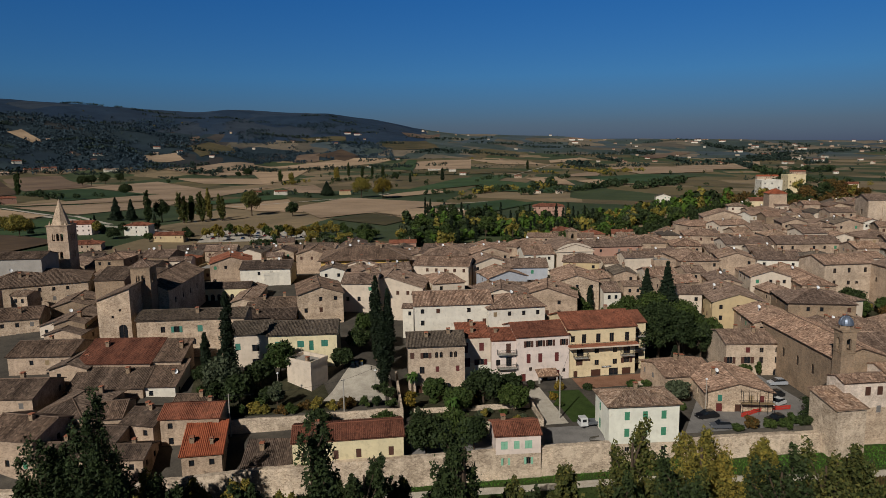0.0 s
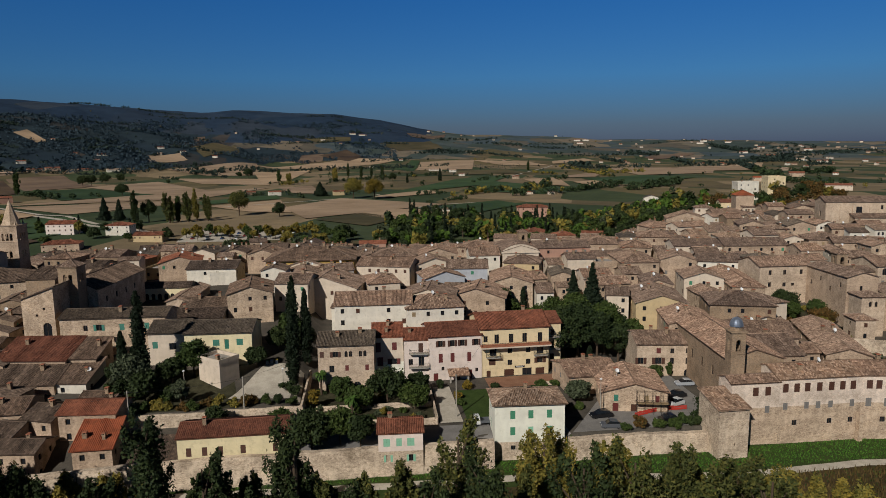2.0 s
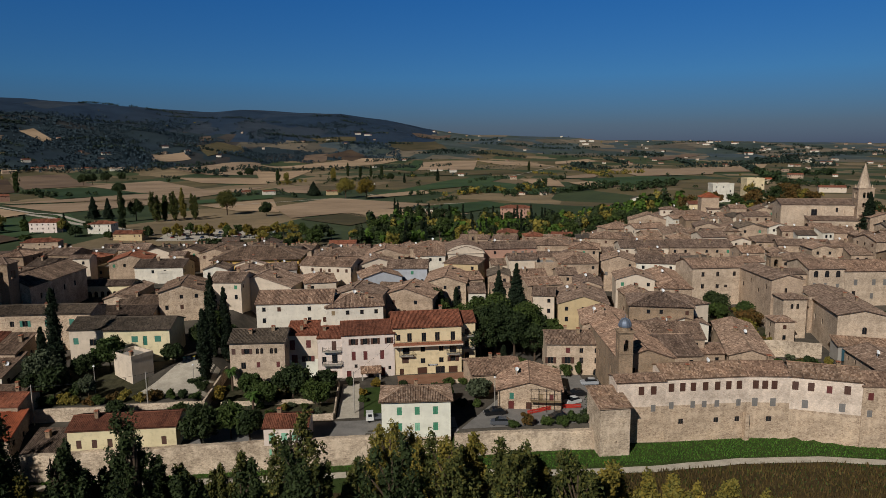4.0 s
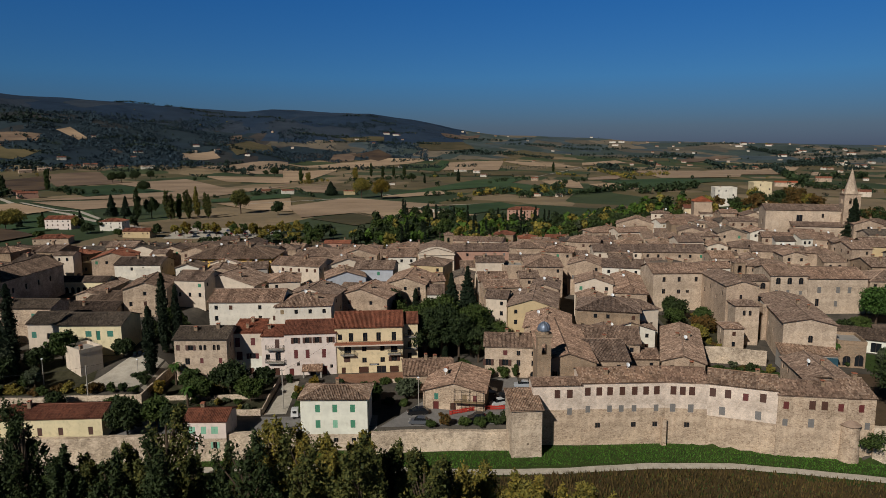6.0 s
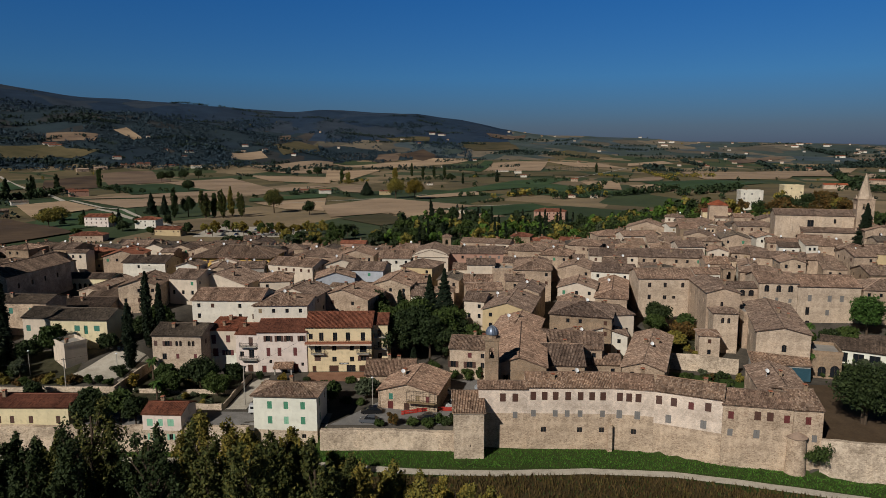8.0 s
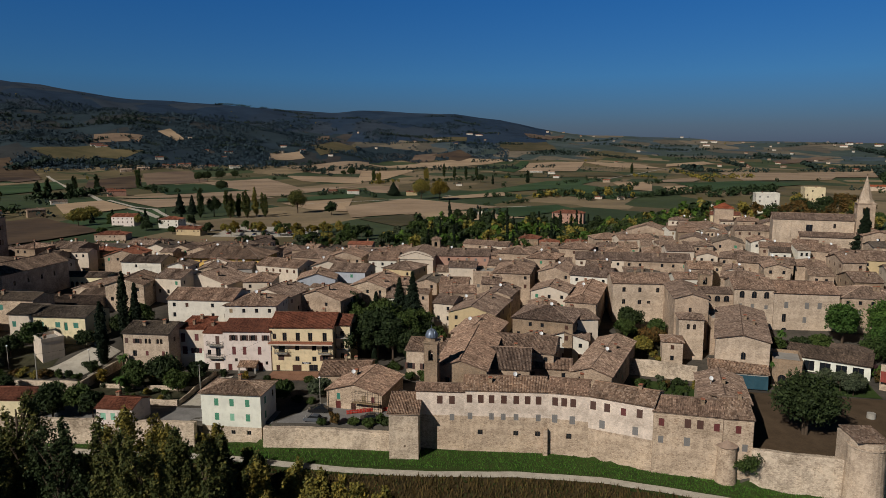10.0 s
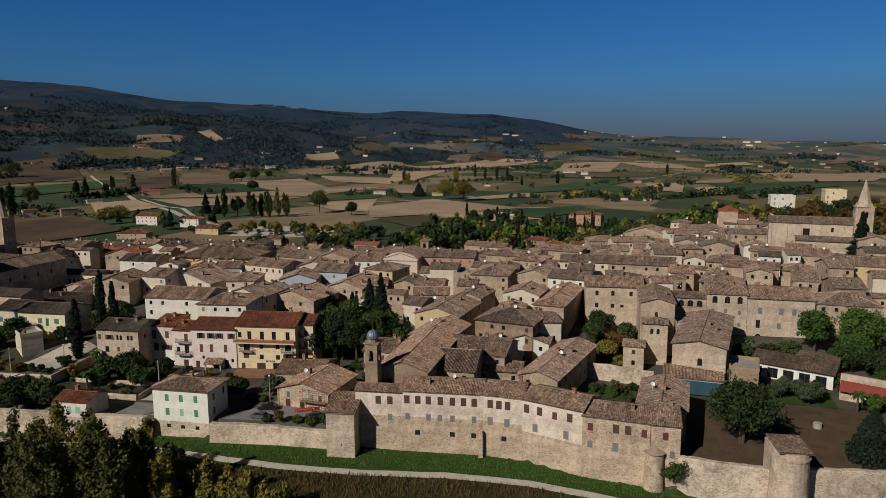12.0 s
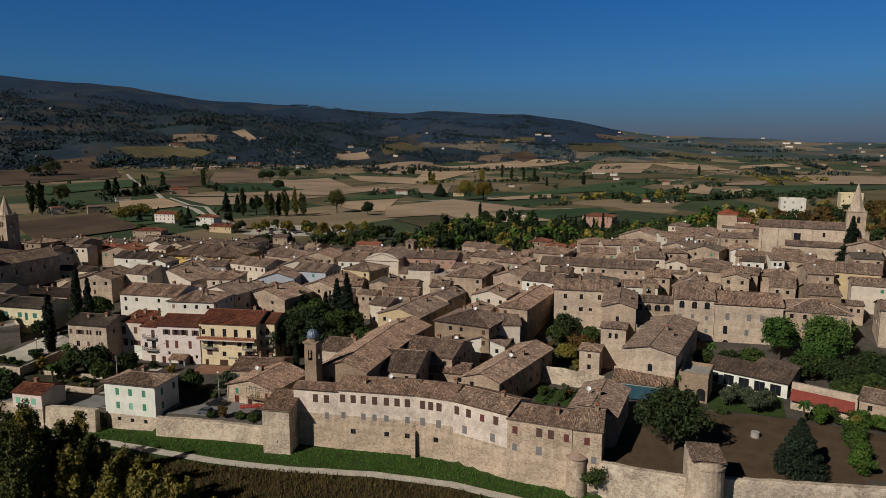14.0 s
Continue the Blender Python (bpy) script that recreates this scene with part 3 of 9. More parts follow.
def step(a, b, v):
    t = np.clip((v - a) / (b - a), 0, 1)
    return t * t * (3 - 2 * t)


def ground_z(x, y):
    x, y = np.asarray(x, float), np.asarray(y, float)
    wy = np.interp(x, WALL_X, WALL_Y)
    town = 4.1 + 4.2 * step(150, 205, y) + 12.5 * np.exp(-((x - 245) / 75) ** 2 - ((y - 275) / 85) ** 2)
    town = town + 13 * np.exp(-((x - 305) / 70) ** 2 - ((y - 440) / 65) ** 2)
    town = town + 1.4 * step(152, 162, x) * step(140, 120, y)
    town = town + 2.4 * step(9.5, 7.5, x) * step(127.4, 128.6, y) + 2.2 * step(138, 152, y) * step(9, 3, x) * step(-140, -60, x)
    town = town - 3.4 * step(-14, -21, x) * step(124, 117, y)
    inside = step(wy + 0.6, wy + 2.2, y) * step(-190, -120, x)
    far_edge = np.interp(x, (-200, 0, 100, 160, 220, 300, 420), (225, 240, 245, 265, 420, 520, 480))
    inside = inside * step(far_edge + 150, far_edge, y) * step(430, 330, x)
    front = -0.25 * step(100, 60, y) + (PLAIN) * step(-60, -150, x) * step(160, 60, y) * 0.4
    low = np.where(y > wy + 2, PLAIN + (5 * step(wy + 60, wy, y)), front)
    z = low + (town - low) * inside
    z = z + 5.0 * np.exp(-((x + 190) / 90) ** 2 - ((y - 515) / 70) ** 2)
    r = np.hypot(x - 75, y)
    az = np.degrees(np.arctan2(x - 75, y))
    ridge = 58 + 4700 * np.tan(np.radians(np.interp(az, RIDGE_AZ, RIDGE_EL)))
    start = np.interp(az, (-60, -30, -20, 0, 8, 40), (850, 1350, 1600, 1700, 1900, 2400))
    power = np.interp(az, (-45, -26, -20, -14, 0, 6, 40), (1.5, 1.6, 1.9, 2.0, 1.9, 1.2, 1.0))
    s = step(start, 4700, r)
    wave = np.sin(x / 210 + 1.3 * np.sin(y / 330)) * np.cos(y / 260 + np.sin(x / 400)) + 0.5 * np.sin(x / 83 + y / 120) * np.cos(y / 97)
    knoll = 58 + 3100 * np.tan(np.radians(np.interp(az, KNOLL_AZ, KNOLL_EL)))       # the nearer wooded hill
    rough = 9 * np.sin(x / 130 + np.sin(y / 170)) * np.cos(y / 150) + 5 * np.sin(x / 57 + y / 80)
    front_hill = np.maximum(knoll - PLAIN, 0) * step(1750, 3100, r) * (1 - 0.8 * step(3300, 4300, r)) + rough * step(1500, 2300, r) * step(40, 160, knoll)
    z = z + np.maximum(front_hill - (ridge - PLAIN) * s ** power, 0)
    z = z + (ridge - PLAIN) * s ** power + wave * (16 * s * (1 - 0.7 * step(4100, 4700, r)))
    return z


def rise_of(x, y):
    """How far up the slope towards the ridge places lie."""
    x, y = np.asarray(x, float), np.asarray(y, float)
    ridge = 58 + 4700 * np.tan(np.radians(np.interp(np.degrees(np.arctan2(x - 75, y)), RIDGE_AZ, RIDGE_EL)))
    return (ground_z(x, y) - PLAIN) / (ridge - PLAIN)


def gz(x, y):
    return float(ground_z(x, y))


def farmland(name, seed, shades, scale):
    m = Mat(name)
    v = m.coord()
    mp = m.node("ShaderNodeMapping")
    mp.inputs["Scale"].default_value = (1.0, 0.62, 0.0)
    mp.inputs["Location"].default_value = (seed, seed * 0.7, 0)
    mp.inputs["Rotation"].default_value = (0, 0, 0.5)
    m.l.new(v, mp.inputs[0])
    vo = m.node("ShaderNodeTexVoronoi", Scale=scale)
    vo.distance = "CHEBYCHEV"
    m.l.new(mp.outputs[0], vo.inputs["Vector"])
    sep = m.n.new("ShaderNodeSeparateColor")
    m.l.new(vo.outputs["Color"], sep.inputs[0])
    n = len(shades)
    nd = m.ramp(sep.outputs[0], [(i / n, lin(c)) for i, c in enumerate(shades)])
    nd.node.color_ramp.interpolation = "CONSTANT"
    big = m.ramp(m.noise(v, 0.012, 8, 0.7), [(0.3, (0.6, 0.62, 0.62)), (0.7, (1.2, 1.15, 1.05))])
    col = m.mix(0.9, nd, big, "MULTIPLY")
    fine = m.ramp(m.noise(v, 0.3, 6, 0.7), [(0.3, (0.8, 0.8, 0.8)), (0.7, (1.15, 1.15, 1.1))])
    return m.done(m.mix(0.8, col, fine, "MULTIPLY"), 0.95, 0, 0.1)


def soil(name, a, b, scale=0.5, fine=6.0, bump=0.4):
    m = Mat(name)
    v = m.coord()
    col = m.ramp(m.noise(v, scale, 7, 0.65), [(0.32, lin(a)), (0.66, lin(b))])
    f = m.ramp(m.noise(v, fine, 5, 0.7), [(0.3, (0.72, 0.72, 0.72)), (0.7, (1.2, 1.2, 1.2))])
    m.bump(m.noise(v, fine, 4), bump, 0.08)
    return m.done(m.mix(0.85, col, f, "MULTIPLY"), 0.95, 0, 0.15)


G_TOWN = soil("dusty_street_paving", "403c36", "585248", 0.3, 3.0)
G_GRASS = soil("rough_grass", "2a3a18", "3e4a22", 0.4, 5.0)
G_FARM = farmland("farmland", 31.0, ["7c6e58", "46503a", "6c6248", "3e4a34", "5c5640", "887860", "465038", "665c46"], 1 / 110)
# Blue-grey base colours of slopes, hills and far country carry painted distance haze.
G_SLOPE = farmland("haze_tinted_meadows", 17.0, ["26323a", "2b3840", "303d44", "423f3e", "283540", "373a3c", "2b3840", "2e3b42"], 1 / 130)
G_HILL = farmland("haze_tinted_wooded_hills", 7.0, ["26364a", "2a3a4e", "28384c", "2e3c4e", "2c3a4c", "353f4c", "27374a"], 1 / 210)
G_FAR = farmland("haze_tinted_country", 3.0, ["4c5656", "6c665a", "424d4a", "786e60", "46514e", "5e5950", "48545a"], 1 / 150)
G_GARDEN = soil("dark_garden_soil", "2a2a1a", "454230", 0.5, 4.0)
G_CROP = soil("brown_autumn_crop", "38301e", "504228", 0.25, 2.5, 0.8)


def spread(a, b, c, d, near, grow):
    """Grid lines: even steps of near from b to c, then widening out to a and d."""
    mid = list(np.arange(b, c + 0.1, near))
    lo, hi, st = [], [], near
    v = b
    while v > a:
        st *= grow
        v -= st
        lo.append(max(v, a))
    v, st = c, near
    while v < d:
        st = min(st * grow, 45)
        v += st
        hi.append(min(v, d))
    return np.array(sorted(set(lo)) + mid + hi)


gx = np.concatenate([np.arange(-5000, -2000, 100), np.arange(-2000, -400, 50), spread(-400, -75, 245, 420, 3.0, 1.12), np.arange(460, 2000, 50), np.arange(2000, 5001, 100)])
gx = np.unique(np.round(gx, 2))
gy = np.concatenate([[-1500, -800, -400, -200, -100, -50, 0, 30, 50, 70, 80], spread(88, 90, 165, 5000, 1.5, 1.06)])
gy = np.unique(np.round(gy, 2))
XX, YY = np.meshgrid(gx, gy)
ZZ = ground_z(XX, YY)
nx, ny = len(gx), len(gy)
gv = np.stack([XX.ravel(), YY.ravel(), ZZ.ravel()], 1)
gf, gm = [], []
RISE = rise_of(*np.meshgrid((gx[1:] + gx[:-1]) / 2, (gy[1:] + gy[:-1]) / 2))
for j in range(ny - 1):
    for i in range(nx - 1):
        gf.append((j * nx + i, j * nx + i + 1, (j + 1) * nx + i + 1, (j + 1) * nx + i))
        cx, cy = (gx[i] + gx[i + 1]) / 2, (gy[j] + gy[j + 1]) / 2
        wy_ = np.interp(cx, WALL_X, WALL_Y)
        r_ = math.hypot(cx - 75, cy)
        if cy < wy_ + 1 and -300 < cx < 400:
            gm.append(1 if cy > wy_ - 10.5 else 2)
        elif -130 < cx < 330 and cy < 300:
            gm.append(0)
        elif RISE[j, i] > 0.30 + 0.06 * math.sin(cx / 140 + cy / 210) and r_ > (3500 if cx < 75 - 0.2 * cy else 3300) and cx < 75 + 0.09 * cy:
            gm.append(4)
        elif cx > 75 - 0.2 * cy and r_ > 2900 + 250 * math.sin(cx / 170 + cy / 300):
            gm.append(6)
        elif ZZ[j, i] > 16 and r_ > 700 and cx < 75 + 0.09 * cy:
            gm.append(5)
        else:
            gm.append(3)
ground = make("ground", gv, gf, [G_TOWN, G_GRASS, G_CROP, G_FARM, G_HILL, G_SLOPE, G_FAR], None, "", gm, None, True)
tagged(ground, "rolling farmland and hills round the walled town", "ground", "", "structure")


def lie(x, y):
    """The height of the ground sheet itself, between its grid lines."""
    i = int(np.clip(np.searchsorted(gx, x) - 1, 0, nx - 2))
    j = int(np.clip(np.searchsorted(gy, y) - 1, 0, ny - 2))
    u, v = (x - gx[i]) / (gx[i + 1] - gx[i]), (y - gy[j]) / (gy[j + 1] - gy[j])
    a, b = ZZ[j, i] * (1 - u) + ZZ[j, i + 1] * u, ZZ[j + 1, i] * (1 - u) + ZZ[j + 1, i + 1] * u
    return float(a * (1 - v) + b * v)


SOWN = []


def draped(name, corners, mat, lift, label, n=14, kind="structure", category="field"):
    """A patch with four corners laid over the ground."""
    if category == "field":
        SOWN.append(corners)
    c = [Vector((p[0], p[1], 0)) for p in corners]
    V, F = [], []
    for j in range(n + 1):
        for i in range(n + 1):
            a, b = c[0].lerp(c[1], i / n), c[3].lerp(c[2], i / n)
            p = a.lerp(b, j / n)
            V.append((p.x, p.y, lie(p.x, p.y) + lift))
    for j in range(n):
        for i in range(n):
            F.append((j * (n + 1) + i, j * (n + 1) + i + 1, (j + 1) * (n + 1) + i + 1, (j + 1) * (n + 1) + i))
    ob = make(name, V, F, mat, None, "", None, None, True)
    return tagged(ob, label, category, "fields of the plain" if category == "field" else "", kind)


def strip(name, pts, width, mat, lift, label, category):
    V, F = [], []
    P = [Vector((a, b, 0)) for a, b in pts]
    fine = []
    for a, b in zip(P, P[1:]):
        k = max(2, int((b - a).length / 2.5))
        fine += [a.lerp(b, i / k) for i in range(k)]
    fine.append(P[-1])
    for i, p in enumerate(fine):
        t = (fine[min(i + 1, len(fine) - 1)] - fine[max(i - 1, 0)]).normalized()
        nrm = Vector((-t.y, t.x, 0))
        for s in (-0.5, -0.17, 0.17, 0.5):
            q = p + nrm * width * s * (1 + 0.06 * math.sin(i * 1.7 + s * 9))
            V.append((q.x, q.y, lie(q.x, q.y) + lift + (0.03 if abs(s) < 0.3 else 0)))
    for i in range(len(fine) - 1):
        for k in range(3):
            F.append((i * 4 + k + 1, i * 4 + k, i * 4 + 4 + k, i * 4 + 5 + k))
    ob = make(name, V, F, mat, None, "", None, None, True)
    return tagged(ob, label, category, "", "structure")


def tilled(name, a, b, turn):
    """Worked soil: broad damp patches, long furrows and a shade of its own for each field."""
    m = Mat(name)
    v = m.coord()
    mp = m.node("ShaderNodeMapping")
    mp.inputs["Rotation"].default_value = (0, 0, turn)
    mp.inputs["Scale"].default_value = (0.004, 0.16, 0.0)
    m.l.new(v, mp.inputs[0])
    col = m.ramp(m.noise(v, 0.009, 6, 0.6), [(0.34, lin(a)), (0.64, lin(b))])
    rows_ = m.ramp(m.noise(mp.outputs[0], 1.0, 5, 0.7), [(0.34, (0.78, 0.78, 0.77)), (0.66, (1.16, 1.15, 1.14))])
    col = m.mix(0.8, col, rows_, "MULTIPLY")
    col = m.mix(0.9, col, m.ramp(m.rand(), [(0, (0.78, 0.77, 0.78)), (0.5, (1.0, 0.98, 0.95)), (1, (1.14, 1.1, 1.04))]), "MULTIPLY")
    fine = m.ramp(m.noise(v, 0.35, 5, 0.7), [(0.3, (0.84, 0.84, 0.84)), (0.7, (1.12, 1.12, 1.12))])
    return m.done(m.mix(0.7, col, fine, "MULTIPLY"), 0.95, 0, 0.1)


TAN = tilled("ploughed_tan_field", "8f7b64", "ae977c", 0.5)
BROWNF = tilled("ploughed_brown_field", "3e352f", "60503f", 0.2)
GREENF = tilled("green_crop_field", "33452d", "44573a", 0.9)
DULLG = tilled("dull_meadow", "4a4834", "645a42", 0.4)
GRAVEL = soil("pale_gravel", "a39a8a", "bdb4a2", 0.5, 6.0, 0.3)
LAWN = soil("mown_lawn", "2c3c18", "3c4c22", 0.5, 8.0, 0.3)
YARD = soil("bare_brown_earth", "4a3c2c", "5a4a38", 0.3, 4.0, 0.3)
ASPHALT = soil("worn_asphalt", "6e6b66", "827e78", 0.4, 6.0, 0.2)
HILLF = tilled("pale_hill_field", "5e5046", "7c6a58", 0.7)
SHADES = {"hill": HILLF, "tan": TAN, "brown": BROWNF, "green": GREENF, "dull": DULLG}
draped("field", [(-1188, 2124), (-1038, 2160), (-1013, 2075), (-1135, 2030)], SHADES["hill"], 1.05, "pale ploughed field on the hillside", 22)
draped("field", [(-1048, 2271), (-1042, 2354), (-928, 2231), (-943, 2193)], SHADES["tan"], 1.10, "bare tan ploughed field on the plain", 22)
draped("field", [(-1096, 1960), (-956, 1992), (-960, 1877), (-1053, 1884)], SHADES["dull"], 1.01, "dull olive meadow on the plain", 22)
draped("field", [(-771, 1398), (-780, 1636), (-523, 1156), (-527, 985)], SHADES["brown"], 0.89, "dark brown ploughed field on the plain", 22)
draped("field", [(-784, 1656), (-703, 1765), (-472, 1341), (-549, 1228)], SHADES["hill"], 0.93, "pale ploughed field on the hillside", 22)
draped("field", [(-527, 1189), (-478, 1278), (-285, 1057), (-380, 961)], SHADES["green"], 0.78, "green crop field on the plain", 22)
draped("field", [(-486, 1323), (-409, 1512), (-190, 1063), (-308, 1073)], SHADES["tan"], 0.85, "bare tan ploughed field on the plain", 22)
draped("field", [(-414, 879), (-290, 1071), (-131, 1188), (-195, 935)], SHADES["tan"], 0.75, "bare tan ploughed field on the plain", 14)
draped("field", [(-400, 859), (-193, 913), (-224, 810), (-281, 737)], SHADES["tan"], 0.70, "bare tan ploughed field on the plain", 14)
draped("field", [(-183, 880), (-98, 987), (-84, 904), (-167, 823)], SHADES["green"], 0.71, "green crop field on the plain", 14)
draped("field", [(-156, 805), (-81, 883), (-49, 694), (-95, 717)], SHADES["tan"], 0.69, "bare tan ploughed field on the plain", 14)
draped("field", [(-408, 783), (-386, 813), (-307, 706), (-346, 678)], SHADES["tan"], 0.72, "bare tan ploughed field on the plain", 14)
draped("field", [(-328, 649), (-265, 723), (-178, 549), (-219, 463)], SHADES["green"], 0.69, "green crop field on the plain", 14)
draped("field", [(-498, 1900), (-324, 2354), (-232, 1797), (-361, 1779)], SHADES["tan"], 1.18, "bare tan ploughed field on the plain", 22)
draped("field", [(-414, 1657), (-191, 1548), (-144, 1267), (-287, 1372)], SHADES["tan"], 0.99, "bare tan ploughed field on the plain", 22)
draped("field", [(-643, 2241), (-563, 2318), (-510, 2196), (-579, 2034)], SHADES["tan"], 1.21, "bare tan ploughed field on the plain", 22)
draped("field", [(-566, 2479), (-537, 3182), (-419, 2610), (-477, 2270)], SHADES["dull"], 1.47, "dull olive meadow on the plain", 22)
draped("field", [(-757, 3288), (-708, 3370), (-581, 2833), (-598, 2694)], SHADES["hill"], 1.55, "pale ploughed field on the hillside", 22)
draped("field", [(-65, 758), (-5, 887), (117, 752), (-30, 628)], SHADES["tan"], 0.79, "bare tan ploughed field on the plain", 14)
draped("field", [(4, 690), (75, 705), (140, 633), (54, 592)], SHADES["tan"], 0.75, "bare tan ploughed field on the plain", 14)
draped("field", [(-21, 617), (23, 670), (61, 612), (26, 554)], SHADES["dull"], 0.75, "dull olive meadow on the plain", 14)
draped("field", [(-325, 2248), (-26, 2773), (202, 2707), (-99, 2212)], SHADES["tan"], 1.39, "bare tan ploughed field on the plain", 22)
draped("field", [(-271, 1936), (-129, 2133), (-127, 1456), (-163, 1313)], SHADES["tan"], 1.21, "bare tan ploughed field on the plain", 22)
draped("field", [(-119, 1170), (-65, 1222), (-31, 982), (-77, 1011)], SHADES["tan"], 0.95, "bare tan ploughed field on the plain", 14)
draped("field", [(118, 2029), (220, 2626), (250, 2588), (170, 1887)], SHADES["green"], 1.38, "green crop field on the plain", 22)
draped("field", [(183, 1975), (245, 2516), (449, 2527), (348, 1959)], SHADES["tan"], 1.37, "bare tan ploughed field on the plain", 22)
draped("field", [(442, 2556), (622, 2441), (653, 2162), (502, 2245)], SHADES["tan"], 1.39, "bare tan ploughed field on the plain", 22)
draped("field", [(98, 1850), (437, 1903), (437, 1613), (214, 1571)], SHADES["dull"], 1.21, "dull olive meadow on the plain", 22)
draped("field", [(45, 927), (219, 1370), (359, 1490), (233, 1137)], SHADES["green"], 1.10, "green crop field on the plain", 22)
draped("field", [(170, 991), (270, 1250), (341, 989), (265, 877)], SHADES["green"], 1.03, "green crop field on the plain", 14)
draped("field", [(341, 1310), (424, 1348), (355, 1046), (321, 1095)], SHADES["tan"], 1.08, "bare tan ploughed field on the plain", 22)
draped("field", [(38, 905), (121, 1036), (133, 944), (50, 872)], SHADES["tan"], 0.99, "bare tan ploughed field on the plain", 14)
draped("field", [(81, 711), (184, 787), (200, 724), (130, 639)], SHADES["green"], 0.93, "green crop field on the plain", 14)
draped("field", [(-249, 3468), (-22, 3549), (-20, 3426), (-186, 3381)], SHADES["dull"], 1.77, "dull olive meadow on the plain", 22)
draped("field", [(-149, 2874), (-37, 3089), (42, 2823), (-23, 2657)], SHADES["brown"], 1.64, "dark brown ploughed field on the plain", 22)
draped("field", [(-220, 2868), (-130, 2948), (-122, 2656), (-211, 2567)], SHADES["hill"], 1.61, "pale ploughed field on the hillside", 22)
draped("field", [(121, 3306), (384, 3473), (398, 3058), (190, 2985)], SHADES["dull"], 1.78, "dull olive meadow on the plain", 22)
draped("field", [(288, 3836), (541, 4083), (470, 3737), (306, 3619)], SHADES["hill"], 1.98, "pale ploughed field on the hillside", 22)
draped("field", [(731, 2456), (900, 2594), (896, 2448), (682, 2274)], SHADES["tan"], 1.58, "bare tan ploughed field on the plain", 22)
draped("field", [(468, 1424), (623, 1628), (504, 1342), (424, 1324)], SHADES["tan"], 1.29, "bare tan ploughed field on the plain", 22)
draped("field", [(718, 1866), (981, 1745), (799, 1415), (612, 1380)], SHADES["tan"], 1.38, "bare tan ploughed field on the plain", 22)
draped("field", [(1158, 2623), (1429, 2862), (1473, 2801), (1125, 2438)], SHADES["hill"], 1.75, "pale ploughed field on the hillside", 22)
draped("field", [(918, 1842), (1140, 1863), (999, 1519), (821, 1538)], SHADES["tan"], 1.45, "bare tan ploughed field on the plain", 22)
draped("field", [(450, 1275), (624, 1380), (663, 1232), (444, 1038)], SHADES["green"], 1.27, "green crop field on the plain", 22)
draped("field", [(396, 1161), (463, 1212), (453, 1037), (387, 999)], SHADES["tan"], 1.22, "bare tan ploughed field on the plain", 14)
draped("field", [(1307, 2228), (1341, 2089), (1109, 1728), (1070, 1824)], SHADES["tan"], 1.61, "bare tan ploughed field on the plain", 22)
draped("field", [(-1198, 1395), (-1082, 1653), (-917, 1457), (-890, 1069)], SHADES["brown"], 1.47, "dark brown ploughed field on the plain", 22)
draped("field", [(-1038, 1445), (-1030, 1558), (-879, 1404), (-859, 1290)], SHADES["hill"], 1.45, "pale ploughed field on the hillside", 22)
draped("field", [(-812, 1075), (-803, 1336), (-632, 1108), (-626, 873)], SHADES["green"], 1.37, "green crop field on the plain", 22)
draped("field", [(-430, 773), (-407, 838), (-308, 730), (-320, 626)], SHADES["tan"], 1.19, "bare tan ploughed field on the plain", 14)
draped("field", [(-360, 522), (-337, 616), (-196, 478), (-237, 410)], SHADES["brown"], 1.14, "dark brown ploughed field on the plain", 14)
draped("field", [(-1203, 1823), (-1100, 2022), (-981, 1917), (-1099, 1779)], SHADES["dull"], 1.63, "dull olive meadow on the plain", 22)
draped("field", [(-1284, 1652), (-1190, 1728), (-1062, 1579), (-1180, 1482)], SHADES["brown"], 1.58, "dark brown ploughed field on the plain", 22)

strip("footpath", [(-70, 108), (-40, 108.3), (2, 106.4), (25, 105.4), (40, 105.2), (52, 104.8), (66, 102.6), (80, 100.8), (94, 100.3), (112, 101.2), (127, 100),
                   (137.6, 97.2), (150, 93.4), (165, 88.5), (185, 84), (230, 78)], 2.3, GRAVEL, 0.06, "pale gravel footpath below the town walls", "path")

# ---- trees ----
def leaves(centres, radii, per, size, rng, flat=1.0):
    """Many small three-cornered leaf sprays round the centres."""
    n = len(centres) * per * 2
    c = np.repeat(np.asarray(centres, float), per * 2, 0)
    r = np.repeat(np.asarray(radii, float), per * 2)[:, None]
    d = rng.normal(size=(n, 3))
    d /= np.linalg.norm(d, axis=1)[:, None]
    p = c + d * r * rng.uniform(0.4, 1.08, (n, 1)) * np.array([1, 1, flat])
    a = rng.normal(size=(n, 3)) + np.array([0, 0, 0.5])
    a /= np.linalg.norm(a, axis=1)[:, None]
    b = np.cross(a, d + 0.5 * rng.normal(size=(n, 3)))
    b /= np.linalg.norm(b, axis=1)[:, None] + 1e-6
    s = size * rng.uniform(0.55, 1.3, (n, 1)) * 0.95
    V = np.stack([p - a * s * 0.7 - b * s * 0.6, p - a * s * 0.5 + b * s * 0.65, p + a * s], 1).reshape(-1, 3)
    F = np.arange(n * 3).reshape(-1, 3)
    return V, F


